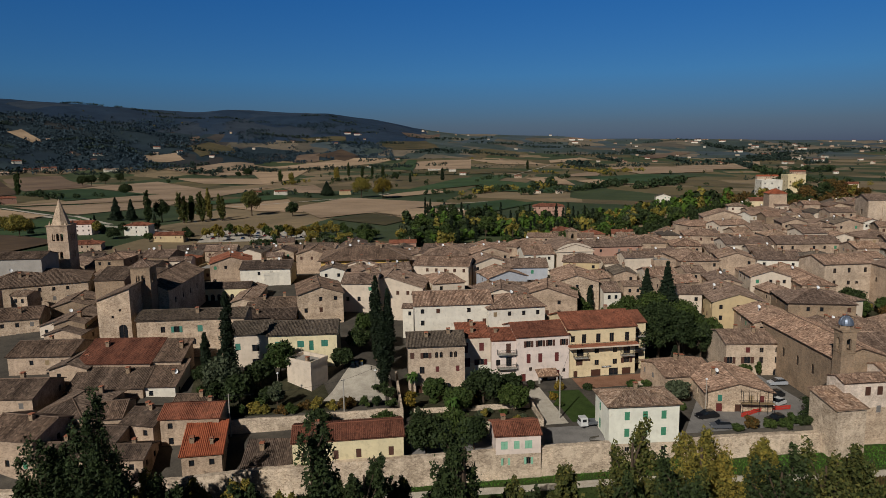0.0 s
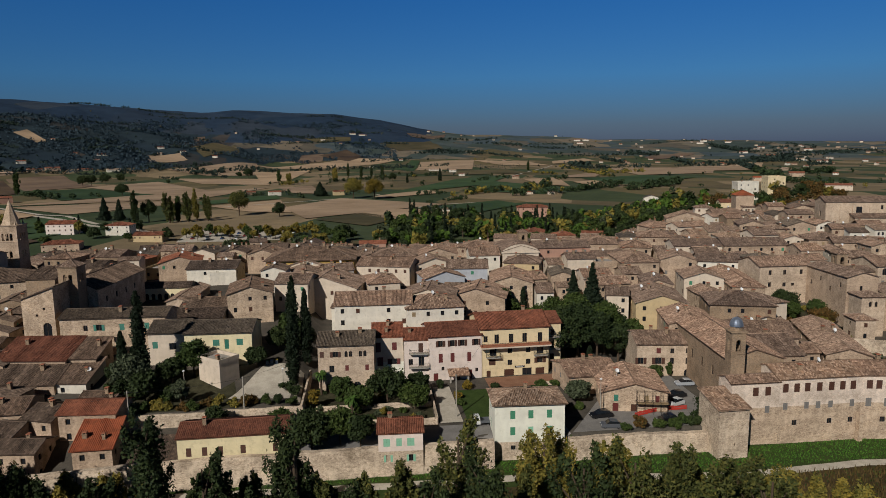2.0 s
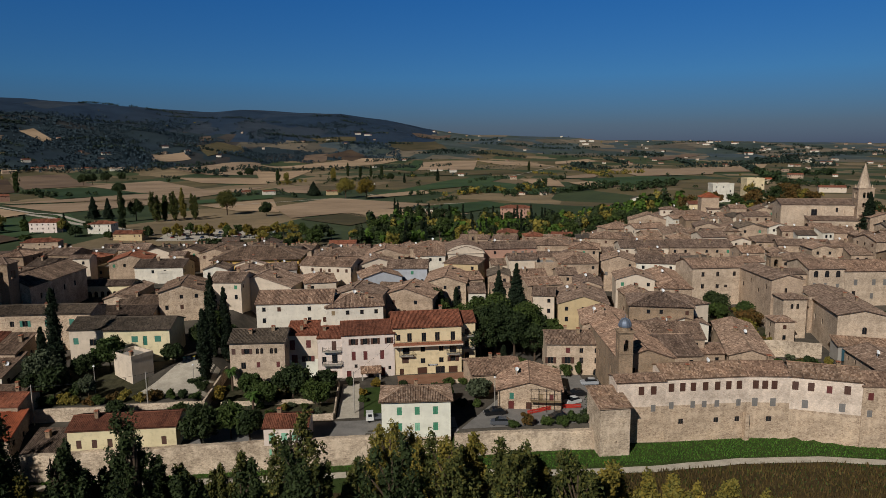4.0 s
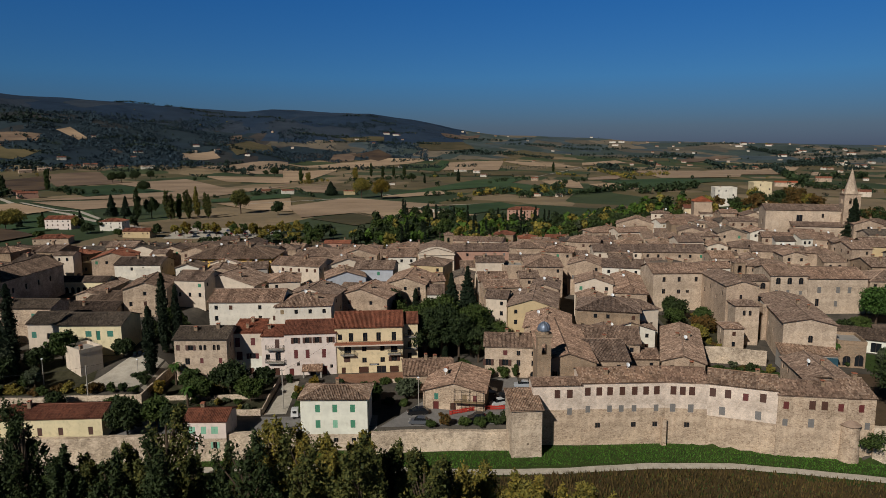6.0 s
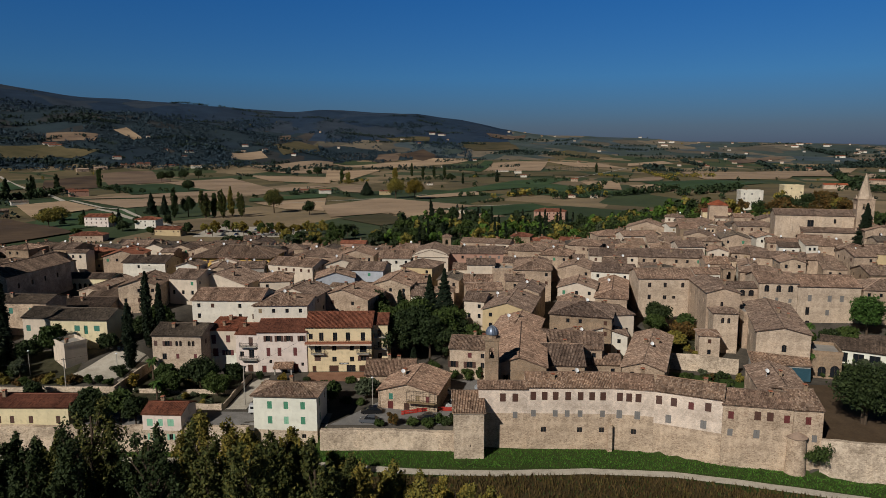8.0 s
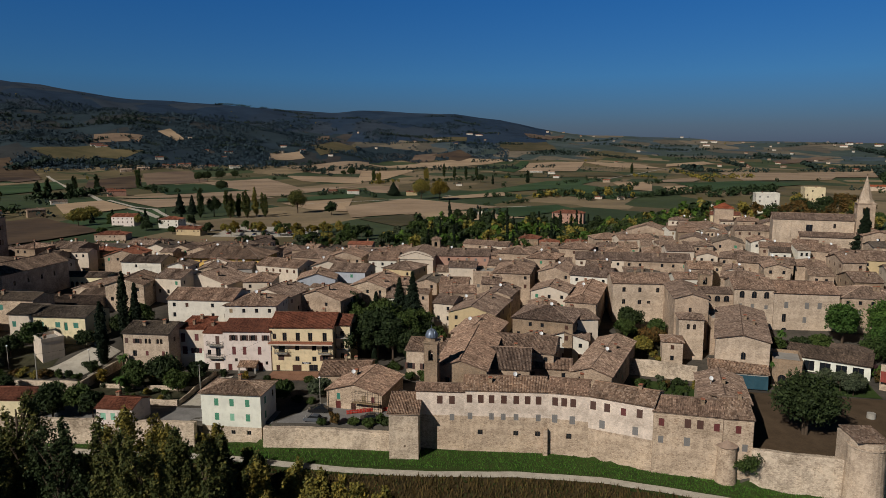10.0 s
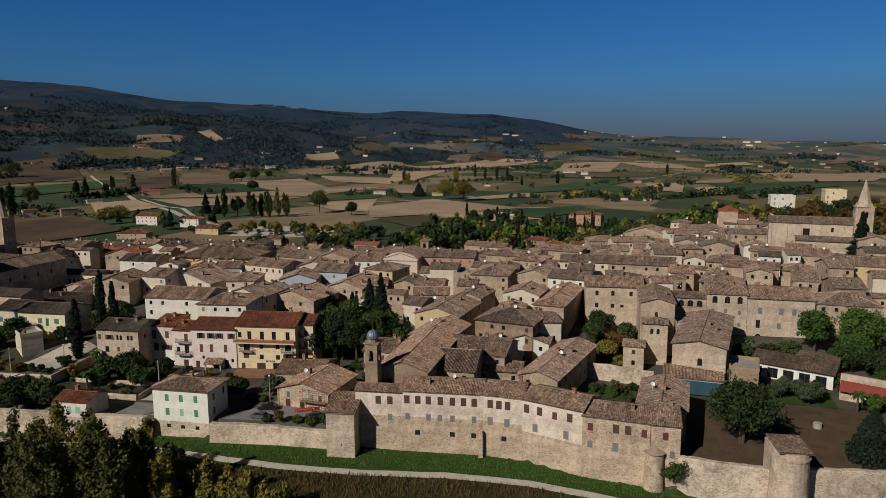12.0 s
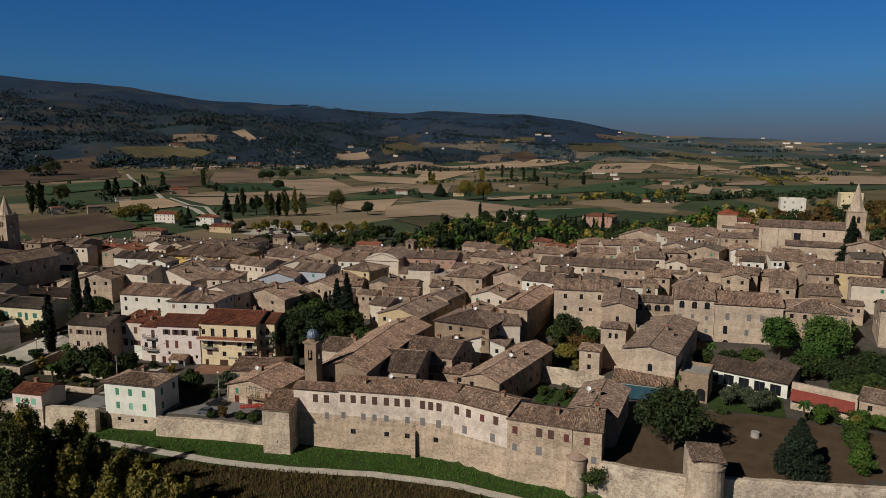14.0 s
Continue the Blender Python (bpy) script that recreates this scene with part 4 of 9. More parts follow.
LEAF = {
    "lush": leafy("fresh_green_leaves", ["32481a", "40581e", "4a6222", "385020"]),
    "plum": leafy("purple_leaves", ["2a1a1e", "3a2428", "332022"]),
    "dark": leafy("dark_green_leaves", ["222c18", "2e3a1e", "28341a", "3a4624"]),
    "mid": leafy("green_leaves", ["2c3a18", "3a4a1e", "344220", "485428"]),
    "autumn": leafy("yellowing_leaves", ["646030", "847434", "545628", "8e7c36", "6c6630"]),
    "gold": leafy("golden_leaves", ["6e5c20", "7c6824", "5c5020", "4c4820"]),
    "rust": leafy("rust_brown_leaves", ["4a3a1e", "5c4420", "3c3a1e", "664a24"]),
    "cypress": leafy("cypress_needles", ["141e12", "1c2816", "182214", "222e1a"]),
    "conifer": leafy("blue_green_needles", ["182216", "202c1c", "273424"]),
    "pine": leafy("umbrella_pine_needles", ["344c1e", "425c26", "3b5422", "4e682e"]),
    "olive": leafy("olive_leaves", ["3c4432", "4c543e", "343c2c", "585e48"]),
    "poplar": leafy("poplar_leaves", ["373f1e", "484d25", "2e371b", "5a5a2c", "404624", "68622e"]),
}
KIND = {"lush": "fresh green", "plum": "dark purple", "dark": "dark green", "mid": "green", "autumn": "yellowing", "gold": "golden", "rust": "rust-brown", "cypress": "dark green", "conifer": "blue-green",
        "pine": "green", "olive": "grey-green", "poplar": "olive-green"}


def tree(form, x, y, h, r, leaf, z=None, dense=1.0, size=0.32, label="", group="trees", fill=1.0):
    """A tree of a form (round, poplar, cypress, conifer, umbrella, olive, bush, palm) with a trunk, limbs and a ragged crown."""
    rng = np.random.default_rng(int(abs(x) * 13 + abs(y) * 7 + h * 3))
    z = gz(x, y) - 0.1 if z is None else z
    ob = new({"bush": "bush", "cypress": "cypress_tree", "umbrella": "umbrella_pine", "palm": "palm_tree", "conifer": "conifer_tree", "poplar": "poplar_tree", "olive": "olive_tree"}.get(form, "tree"))
    ob.matrix_world = pose(x, y, z)
    g = Geo()
    th = {"round": 0.35, "poplar": 0.16, "cypress": 0.06, "conifer": 0.08, "umbrella": 0.62, "olive": 0.35, "bush": 0.1}.get(form, 0.3) * h
    tr = max(0.06, 0.02 * h)
    lean = rng.uniform(-0.3, 0.3, 2)
    top = 0.9 * h if form in ("poplar", "cypress", "conifer") else 0.75 * h
    g.tube((0, 0, -0.3), (lean[0] * 0.5, lean[1] * 0.5, th), tr * 1.4, tr, 7)
    g.tube((lean[0] * 0.5, lean[1] * 0.5, th), (lean[0], lean[1], top), tr, tr * 0.25, 6)
    C, R = [], []
    if form in ("round", "olive", "umbrella"):
        nc = int((26 if form == "round" else 20) * dense)
        zc, rz = (h - (h - th * 0.7) / 2, (h - th * 0.7) / 2) if form != "umbrella" else (h * 0.82, h * 0.17)
        for i in range(nc):
            d = rng.normal(size=3)
            d /= np.linalg.norm(d)
            if d[2] < -0.75:
                d[2] *= -1
            k = rng.uniform(0.45, 0.86)
            p = np.array([d[0] * r * k, d[1] * r * k, zc + d[2] * rz * k])
            C.append(p)
            R.append(r * rng.uniform(0.26, 0.42) * (0.8 if form == "umbrella" else 1))
            if i % 3 == 0:
                g.tube((lean[0] * 0.6, lean[1] * 0.6, th * rng.uniform(0.8, 1.2)), p, tr * 0.5, tr * 0.12, 5)
        flat = 0.55 if form == "umbrella" else 0.9
        per = 60
    elif form == "poplar":
        nc, flat, per = int(62 * dense), 2.0, 26
        heads = [(rng.uniform(0, 6.28), rng.uniform(0.1, 0.5), k) for k in (1.0, 0.93, 0.86, 0.76)]
        for i in range(nc):
            f = ((i + rng.uniform(0, 1)) / nc) ** 0.9
            ha, ho, hk = heads[i % 4]
            env = min(1.0, 0.45 + 2.0 * f) * (1 - f) ** 0.4
            a = rng.uniform(0, 6.28)
            rr = r * env * rng.uniform(0.05, 0.72)
            C.append(np.array([ho * r * min(1, f * 1.6) * math.cos(ha) + rr * math.cos(a), ho * r * min(1, f * 1.6) * math.sin(ha) + rr * math.sin(a), th * 0.7 + f * (h * hk - th * 0.7)]))
            R.append(r * rng.uniform(0.13, 0.27) * (1.0 - 0.4 * f))
            if i % 3 == 0:
                g.tube((0, 0, max(0.3, C[-1][2] - r * 0.9)), C[-1], tr * 0.35, tr * 0.1, 5)
    elif form == "cypress":
        nc, flat, per = int(34 * dense), 1.6, 50
        for i in range(nc):
            f = (i + rng.uniform(0, 1)) / nc
            env = r * min(1.0, 0.55 + f * 2.2) * (1 - f) ** 0.42
            a = rng.uniform(0, 6.28)
            rr = env * rng.uniform(0.1, 0.5)
            C.append(np.array([rr * math.cos(a), rr * math.sin(a), 0.4 + f * (h - 0.8)]))
            R.append(max(0.22, env * rng.uniform(0.42, 0.55)))
    elif form == "conifer":
        nc, flat, per = int(44 * dense), 0.5, 45
        for i in range(nc):
            f = ((i + rng.uniform(0, 1)) / nc) ** 1.15
            env = r * (1 - f) ** 0.8
            a = i * 2.4 + rng.uniform(-0.4, 0.4)
            rr = env * rng.uniform(0.35, 0.85)
            C.append(np.array([rr * math.cos(a), rr * math.sin(a), h * 0.08 + f * h * 0.9]))
            R.append(max(0.25, env * rng.uniform(0.3, 0.45)))
            if i % 3 == 0:
                g.tube((0, 0, C[-1][2] + 0.2), C[-1], tr * 0.25, tr * 0.08, 4)
    else:
        nc, flat, per = max(4, int(9 * dense)), 0.8, 55
        for i in range(nc):
            a = rng.uniform(0, 6.28)
            rr = r * rng.uniform(0, 0.65)
            C.append(np.array([rr * math.cos(a), rr * math.sin(a), h * rng.uniform(0.25, 0.7)]))
            R.append(min(r, h) * rng.uniform(0.3, 0.45))
    if form != "bush":
        g.out("trunk", BARK, ob)
    V, F = leaves(C, R, int(per * fill), size, rng, flat)
    make("crown", V, F.tolist(), LEAF[leaf], ob)
    word = {"bush": "bush", "cypress": "slender cypress", "poplar": "tall poplar", "umbrella": "umbrella pine", "olive": "olive tree", "conifer": "conifer"}.get(form, "broadleaf tree")
    tagged(ob, label or f"{KIND[leaf]} {word} with dense ragged foliage", "bush" if form == "bush" else "tree", group)
    return ob


def palm(x, y, h, z=None, group="palm trees"):
    rng = np.random.default_rng(int(x * 3 + y))
    z = gz(x, y) - 0.1 if z is None else z
    ob = new("palm_tree")
    ob.matrix_world = pose(x, y, z)
    g = Geo()
    n = 7
    for i in range(n):
        g.tube((0, 0, h * 0.72 * i / n - (0.2 if i == 0 else 0)), (0, 0, h * 0.72 * (i + 1) / n), 0.3 - 0.01 * i, 0.26 - 0.01 * i, 8)
    g.out("trunk", BARK, ob)
    f = Geo()
    for i in range(46):
        a = rng.uniform(0, 6.28)
        up = rng.uniform(-0.5, 1.1)
        L = rng.uniform(1.5, 2.2)
        prev = Vector((0, 0, h * 0.72))
        side = Vector((-math.sin(a), math.cos(a), 0))
        for k in range(5):
            nxt = prev + Vector((math.cos(a), math.sin(a), up - 0.42 * k)).normalized() * L / 5
            wa, wb = 0.3 * (1 - abs(k - 1.5) / 4), 0.3 * (1 - abs(k - 0.5) / 4)
            f.quad(prev - side * wa, prev + side * wa, nxt + side * wb, nxt - side * wb)
            prev = nxt
    f.out("crown", LEAF["pine"], ob)
    return tagged(ob, "small palm tree with a rough trunk and fan fronds", "tree", group)

# ---- town walls ----
def rampart(name, pts, base, tops, thick, label, batter=0.5):
    """A town wall along pts, its front to the right-hand side as one walks, with an uneven top."""
    V, F = [], []
    P = [Vector((a, b, 0)) for a, b in pts]
    fine, zt = [], []
    for i, (a, b) in enumerate(zip(P, P[1:])):
        k = max(2, int((b - a).length / 1.2))
        fine += [a.lerp(b, j / k) for j in range(k)]
        zt += [tops[i] + (tops[i + 1] - tops[i]) * j / k for j in range(k)]
    fine.append(P[-1])
    zt.append(tops[-1])
    for i, p in enumerate(fine):
        t = (fine[min(i + 1, len(fine) - 1)] - fine[max(i - 1, 0)]).normalized()
        nrm = Vector((t.y, -t.x, 0))
        z = zt[i] + 0.22 * noise.noise(p * 0.35) + 0.08 * noise.noise(p * 1.7)
        b0 = gz(p.x + nrm.x * 2, p.y + nrm.y * 2) - 0.6 if base is None else base
        wob = 0.1 * noise.noise(p * 0.8)
        for off, zz in ((batter + wob, b0), (batter * 0.45 + wob, (b0 + z) / 2 - 0.6), (0.03 + wob, z - 0.35), (-0.05, z), (-thick, z - 0.05), (-thick, b0)):
            q = p + nrm * off
            V.append((q.x, q.y, zz))
    n = 6
    for i in range(len(fine) - 1):
        for k in range(n - 1):
            F.append((i * n + k, (i + 1) * n + k, (i + 1) * n + k + 1, i * n + k + 1))
    F.append(tuple(range(n)))
    F.append(tuple((len(fine) - 1) * n + k for k in reversed(range(n))))
    ob = make(name, V, F, WALLS["rampart"])
    return tagged(ob, label, "town wall", "", "structure")


rampart("wall_west", [(-70, 113), (-36, 112), (-12, 109.5), (44.5, 109.5)], None, [3.0, 3.0, 5.2, 5.2], 1.3, "weathered rubble town wall below the houses")
rampart("wall_middle", [(59, 110.2), (74, 110.4), (86.3, 110)], None, [4.2, 4.1, 3.7], 1.3, "weathered rubble town wall beside the car park")
rampart("wall_east", [(154.5, 100.2), (160, 97.6), (170, 95.6)], None, [6.8, 7.2, 7.4], 1.2, "weathered rubble town wall round the earth yard")
rampart("wall_far_east", [(175, 96.6), (186, 97.8), (198, 98.5), (240, 101)], None, [7.3, 6.9, 6.8, 6.8], 1.2, "weathered rubble town wall round the earth yard")

# ---- the houses of the old town ----
house(-11.2, 228.3, -3.4, 29.7, 18.0, 10.0, 21.0, "h", "strong", "dark", detail=1, rich=True, pitch=0.36, o=1.0, chims=3, dishes=1)
house(-3.3, 226.9, -9.5, 11.3, 12.0, 8.3, 19.3, "y", "cream", "old", detail=1, chims=2, dishes=0)
house(-1.0, 213.7, 8.0, 9.1, 14.0, 7.4, 18.4, "y", "stone", "old", detail=1, chims=2, dishes=1)
house(-0.8, 196.8, -13.1, 20.9, 15.0, 6.6, 17.6, "y", "cream", "old", detail=1, chims=2, dishes=1)
house(14.3, 161.5, -3.1, 19.2, 13.0, 8.6, 19.6, "x", "white", "old", detail=1, chims=1, dishes=0)
house(32.1, 158.5, 2.0, 14.5, 13.0, 7.7, 18.7, "h", "white", "old", detail=1, chims=2, dishes=1)
house(9.0, 216.9, 8.0, 9.7, 10.0, 7.5, 18.5, "x", "grey", "old", detail=1, chims=1, dishes=1)
house(23.2, 196.3, 7.8, 9.7, 14.0, 6.8, 17.8, "h", "cream", "old", detail=1, chims=1, dishes=1)
house(31.7, 175.8, -12.0, 14.7, 12.0, 6.9, 17.9, "y", "cream", "old", detail=1, chims=2, dishes=1)
house(19.5, 220.5, -20.0, 18.5, 12.0, 8.5, 19.5, "x", "cream", "old", detail=1, chims=2, dishes=0)
house(24.5, 240.3, -17.8, 16.4, 14.0, 8.6, 19.6, "h", "stone", "old", detail=1, chims=2, dishes=1)
house(40.8, 200.2, 8.0, 12.8, 12.0, 7.0, 18.0, "y", "blue", "old", detail=1, chims=2, dishes=0)
house(39.5, 220.1, 6.9, 13.3, 12.0, 8.0, 19.0, "y", "cream", "old", detail=1, chims=1, dishes=1)
house(49.1, 211.6, -8.0, 13.3, 12.0, 8.0, 19.0, "x", "blue", "old", detail=1, chims=2, dishes=0)
house(45.1, 181.1, -16.5, 16.5, 14.0, 5.3, 16.3, "y", "stone", "old", detail=1, chims=2, dishes=0)
house(42.1, 236.8, -3.4, 13.9, 12.0, 9.0, 20.0, "y", "stone", "old", detail=1, chims=2, dishes=1)
house(59.9, 230.3, -3.4, 10.7, 14.0, 9.0, 20.0, "x", "white", "old", detail=1, chims=2, dishes=0)
house(85.0, 236.1, -3.4, 20.8, 12.0, 10.0, 21.0, "x", "salmon", "old", detail=1, chims=2, dishes=1)
house(68.2, 212.1, -20.0, 11.7, 12.0, 9.2, 20.2, "h", "ochre", "old", detail=1, chims=1, dishes=0)
house(60.0, 193.5, -11.2, 12.9, 19.0, 6.4, 17.4, "y", "rubble", "old", detail=1, chims=2, dishes=0)
house(72.1, 197.8, 8.0, 7.2, 10.0, 6.0, 17.0, "x", "stone", "old", detail=1, chims=1, dishes=0)
house(89.5, 173.8, -17.1, 6.1, 9.0, 5.7, 16.7, "x", "cream", "old", detail=1, chims=2, dishes=0)
house(94.5, 165.0, -14.5, 13.5, 20.0, 5.2, 16.2, "y", "ochre", "old", detail=1, chims=2, dishes=1)
house(91.4, 216.0, -3.4, 9.7, 9.0, 9.0, 20.0, "x", "cream", "old", detail=1, chims=2, dishes=0)
house(100.2, 212.6, -3.3, 7.4, 10.0, 7.5, 18.5, "flat", "stone", "old", detail=1, chims=1, dishes=0)
house(107.1, 207.6, -8.3, 12.7, 20.0, 8.7, 19.7, "h", "stone", "old", detail=1, chims=2, dishes=0)
house(103.5, 196.4, -3.2, 6.0, 9.0, 7.0, 18.0, "x", "stone", "old", detail=1, chims=2, dishes=0)
house(104.3, 182.9, -16.0, 8.4, 13.0, 6.4, 17.4, "y", "stone", "old", detail=1, chims=2, dishes=1)
house(89.9, 194.3, -3.2, 9.0, 10.0, 7.0, 18.0, "x", "cream", "old", detail=1, chims=1, dishes=1)
house(90.8, 184.9, 5.7, 11.0, 9.0, 6.2, 17.2, "x", "stone", "old", detail=1, chims=1, dishes=0)
house(112.4, 159.1, -17.6, 16.4, 15.0, 5.3, 16.3, "h", "brick", "old", detail=2, chims=2, dishes=1)
house(128.2, 175.7, -15.0, 9.1, 38.0, 6.1, 17.1, "yh", "stone", "old", detail=1, chims=2, dishes=1)
house(123.8, 159.5, 8.0, 12.1, 11.0, 4.6, 15.6, "h", "cream", "old", detail=2, chims=2, dishes=0)
house(155.3, 228.4, -10.2, 23.1, 13.0, 9.9, 20.9, "x", "stone", "old", detail=1, chims=2, dishes=0)
house(138.3, 233.3, -7.9, 17.8, 12.0, 9.5, 20.5, "x", "cream", "old", detail=1, chims=2, dishes=1)
house(133.2, 205.9, -20.0, 13.3, 12.0, 8.5, 19.5, "x", "white", "old", detail=1, chims=2, dishes=0)
house(122.8, 211.8, -20.0, 11.7, 14.0, 8.5, 19.5, "y", "stone", "old", detail=1, chims=1, dishes=1)
house(118.8, 186.4, -15.0, 11.6, 12.0, 7.0, 18.0, "y", "cream", "old", detail=1, chims=1, dishes=0)
house(134.4, 258.1, -19.0, 12.6, 14.0, 10.0, 21.0, "h", "stone", "old", detail=1, chims=1, dishes=0)
house(172.4, 313.3, -20.0, 19.3, 14.0, 11.0, 22.0, "y", "stone", "old", detail=1, chims=1, dishes=0)
house(163.5, 281.9, 8.0, 15.7, 10.0, 10.5, 21.5, "x", "cream", "old", detail=1, chims=1, dishes=1)
house(187.1, 272.5, -20.0, 11.1, 14.0, 12.0, 23.0, "y", "stone", "old", detail=1, chims=1, dishes=1)
house(193.9, 262.8, -25.0, 13.0, 16.0, 12.0, 23.0, "h", "stone", "old", detail=1, chims=1, dishes=0)
house(189.9, 229.4, -20.0, 13.0, 14.0, 11.0, 22.0, "h", "stone", "old", detail=1, chims=1, dishes=0)
house(209.2, 243.1, -20.0, 10.7, 9.0, 13.0, 24.0, "x", "stone", "old", detail=1, chims=1, dishes=1)
house(221.9, 244.0, -22.0, 8.3, 9.0, 14.0, 25.0, "x", "brick", "old", detail=1, chims=1, dishes=0)
house(223.2, 234.9, -22.0, 9.5, 12.0, 13.0, 24.0, "x", "stone", "old", detail=1, chims=1, dishes=1)
house(226.9, 224.5, -20.0, 9.5, 12.0, 13.0, 24.0, "h", "stone", "old", detail=1, chims=1, dishes=0)
house(193.2, 220.2, -20.0, 17.5, 10.0, 11.0, 22.0, "x", "stone", "old", detail=1, chims=1, dishes=1)
house(211.1, 216.6, -20.0, 9.7, 12.0, 10.5, 21.5, "h", "stone", "old", detail=1, chims=1, dishes=1)
house(184.7, 210.2, -20.0, 5.9, 12.0, 9.5, 20.5, "y", "white", "old", detail=1, chims=1, dishes=1)
house(180.9, 200.2, -20.0, 12.5, 10.0, 9.2, 20.2, "h", "stone", "old", detail=1, chims=1, dishes=0)
house(213.0, 301.0, -16.4, 11.4, 10.0, 13.0, 24.0, "x", "rubble", "old", detail=1, chims=1, dishes=0)
house(220.2, 291.2, -20.0, 14.0, 12.0, 14.0, 25.0, "h", "stone", "old", detail=1, chims=1, dishes=0)
house(197.9, 334.0, -20.0, 9.1, 8.0, 14.0, 25.0, "h", "cream", "old", detail=1, chims=1, dishes=1)
house(190.1, 300.7, 8.0, 14.6, 9.0, 12.5, 23.5, "x", "white", "old", detail=1, chims=1, dishes=0)
house(154.2, 290.7, 8.0, 14.7, 12.0, 9.5, 20.5, "h", "stone", "old", detail=1, chims=1, dishes=0)
house(231.2, 214.3, -20.0, 14.0, 14.0, 13.0, 24.0, "x", "ochre", "old", detail=1, chims=1, dishes=0)
house(124.0, 411.3, -16.6, 12.8, 12.0, -6.1, 4.9, "h", "brick", "red", detail=1, chims=2, dishes=0)
house(135.2, 379.0, -3.6, 11.8, 12.0, -4.8, 6.2, "h", "stone", "red", detail=1, chims=2, dishes=0)
house(149.1, 373.1, -20.0, 11.9, 10.0, -3.9, 7.1, "x", "stone", "red", detail=1, chims=2, dishes=0)
house(91.1, 344.9, -20.0, 15.8, 10.0, -0.5, 10.5, "x", "stone", "old", detail=1, chims=2, dishes=0)
house(103.2, 313.0, -20.0, 11.7, 10.0, 3.1, 14.1, "x", "cream", "old", detail=1, chims=2, dishes=0)
house(109.1, 253.7, -16.6, 13.8, 14.0, 8.5, 19.5, "h", "stone", "old", detail=1, chims=2, dishes=0)
house(120.6, 241.8, -20.0, 11.2, 14.0, 8.5, 19.5, "h", "stone", "old", detail=1, chims=2, dishes=1)
house(59.6, 258.2, -20.0, 14.4, 14.0, 8.0, 19.0, "h", "stone", "old", detail=1, chims=2, dishes=1)
house(-15.3, 180.2, 6.2, 12.0, 16.0, 8.6, 19.6, "y", "rubble", "dark", detail=1, chims=2, dishes=0)
house(-3.8, 189.9, -11.5, 9.7, 12.0, 9.3, 20.3, "x", "cream", "old", detail=1, chims=2, dishes=0)
house(-38.2, 230.3, -4.6, 16.7, 12.0, 7.5, 18.5, "x", "white", "dark", detail=1, chims=2, dishes=1)
house(-30.3, 228.9, 4.3, 7.4, 8.0, 5.5, 16.5, "flat", "white", "dark", detail=1, chims=2, dishes=1)
house(-57.2, 246.1, -12.0, 10.9, 12.0, 5.0, 16.0, "flat", "ochre", "dark", detail=1, chims=2, dishes=0)
house(-40.2, 299.4, -12.9, 8.2, 9.0, 4.1, 15.1, "h", "cream", "dark", detail=1, chims=2, dishes=1)
house(-77.2, 305.8, 5.0, 18.2, 12.0, 3.5, 14.5, "x", "stone", "dark", detail=1, chims=2, dishes=0)
house(-49.4, 237.7, 8.0, 13.8, 14.0, 8.6, 19.6, "y", "stone", "red", detail=1, chims=2, dishes=1)
house(-70.4, 260.3, -20.0, 9.5, 10.0, 7.1, 18.1, "h", "brick", "red", detail=1, chims=2, dishes=1)
house(-88.4, 284.8, 7.2, 8.6, 12.0, 5.1, 16.1, "h", "cream", "dark", detail=1, chims=2, dishes=1)
house(-93.3, 266.1, -12.4, 14.7, 12.0, 6.7, 17.7, "x", "grey", "dark", detail=1, chims=2, dishes=0)
house(-115.6, 299.3, 6.6, 9.2, 9.0, 4.0, 15.0, "h", "cream", "dark", detail=1, chims=2, dishes=0)
house(-75.9, 326.4, 8.0, 8.8, 12.0, 1.3, 12.3, "h", "stone", "dark", detail=1, chims=2, dishes=0)
house(-43.7, 396.7, 8.0, 9.7, 10.0, -5.8, 5.2, "x", "stone", "old", detail=1, chims=2, dishes=0)
house(3.6, 222.1, 4.3, 7.5, 12.0, 7.0, 18.0, "y", "stone", "old", detail=1, chims=2, dishes=0)
house(-30.5, 190.2, -5.0, 13.5, 12.0, 3.0, 14.0, "x", "brick", "dark", detail=1, chims=2, dishes=1)
house(-110.3, 209.1, 15.0, 29.8, 20.0, 8.0, 19.0, "h", "rubble", "dark", detail=1, chims=2, dishes=1)
house(-85.4, 199.1, 5.0, 10.7, 14.0, 4.0, 15.0, "y", "brick", "dark", detail=1, chims=1, dishes=0)
house(-81.1, 181.7, -7.9, 10.4, 16.0, 3.0, 14.0, "y", "cream", "dark", detail=1, chims=1, dishes=1)
house(-74.6, 174.5, 2.1, 7.2, 12.0, 5.0, 16.0, "y", "brick", "dark", detail=1, chims=1, dishes=0)
house(-97.0, 184.6, 10.0, 13.8, 12.0, 4.0, 15.0, "x", "rubble", "dark", detail=1, chims=1, dishes=0)
house(-60.8, 151.4, -7.6, 15.9, 9.0, 1.5, 12.5, "s", "stone", "red", detail=1, chims=1, dishes=0)
house(-60.1, 143.5, -3.9, 15.3, 11.0, -1.7, 9.3, "s", "stone", "dark", detail=1, chims=1, dishes=0)
house(-45.0, 143.1, -7.3, 6.8, 9.0, -1.7, 9.3, "s", "white", "dark", detail=1, chims=1, dishes=1)
house(-44.9, 150.1, -6.9, 6.4, 8.0, 1.6, 12.6, "s", "stone", "dark", detail=1, chims=1, dishes=0)
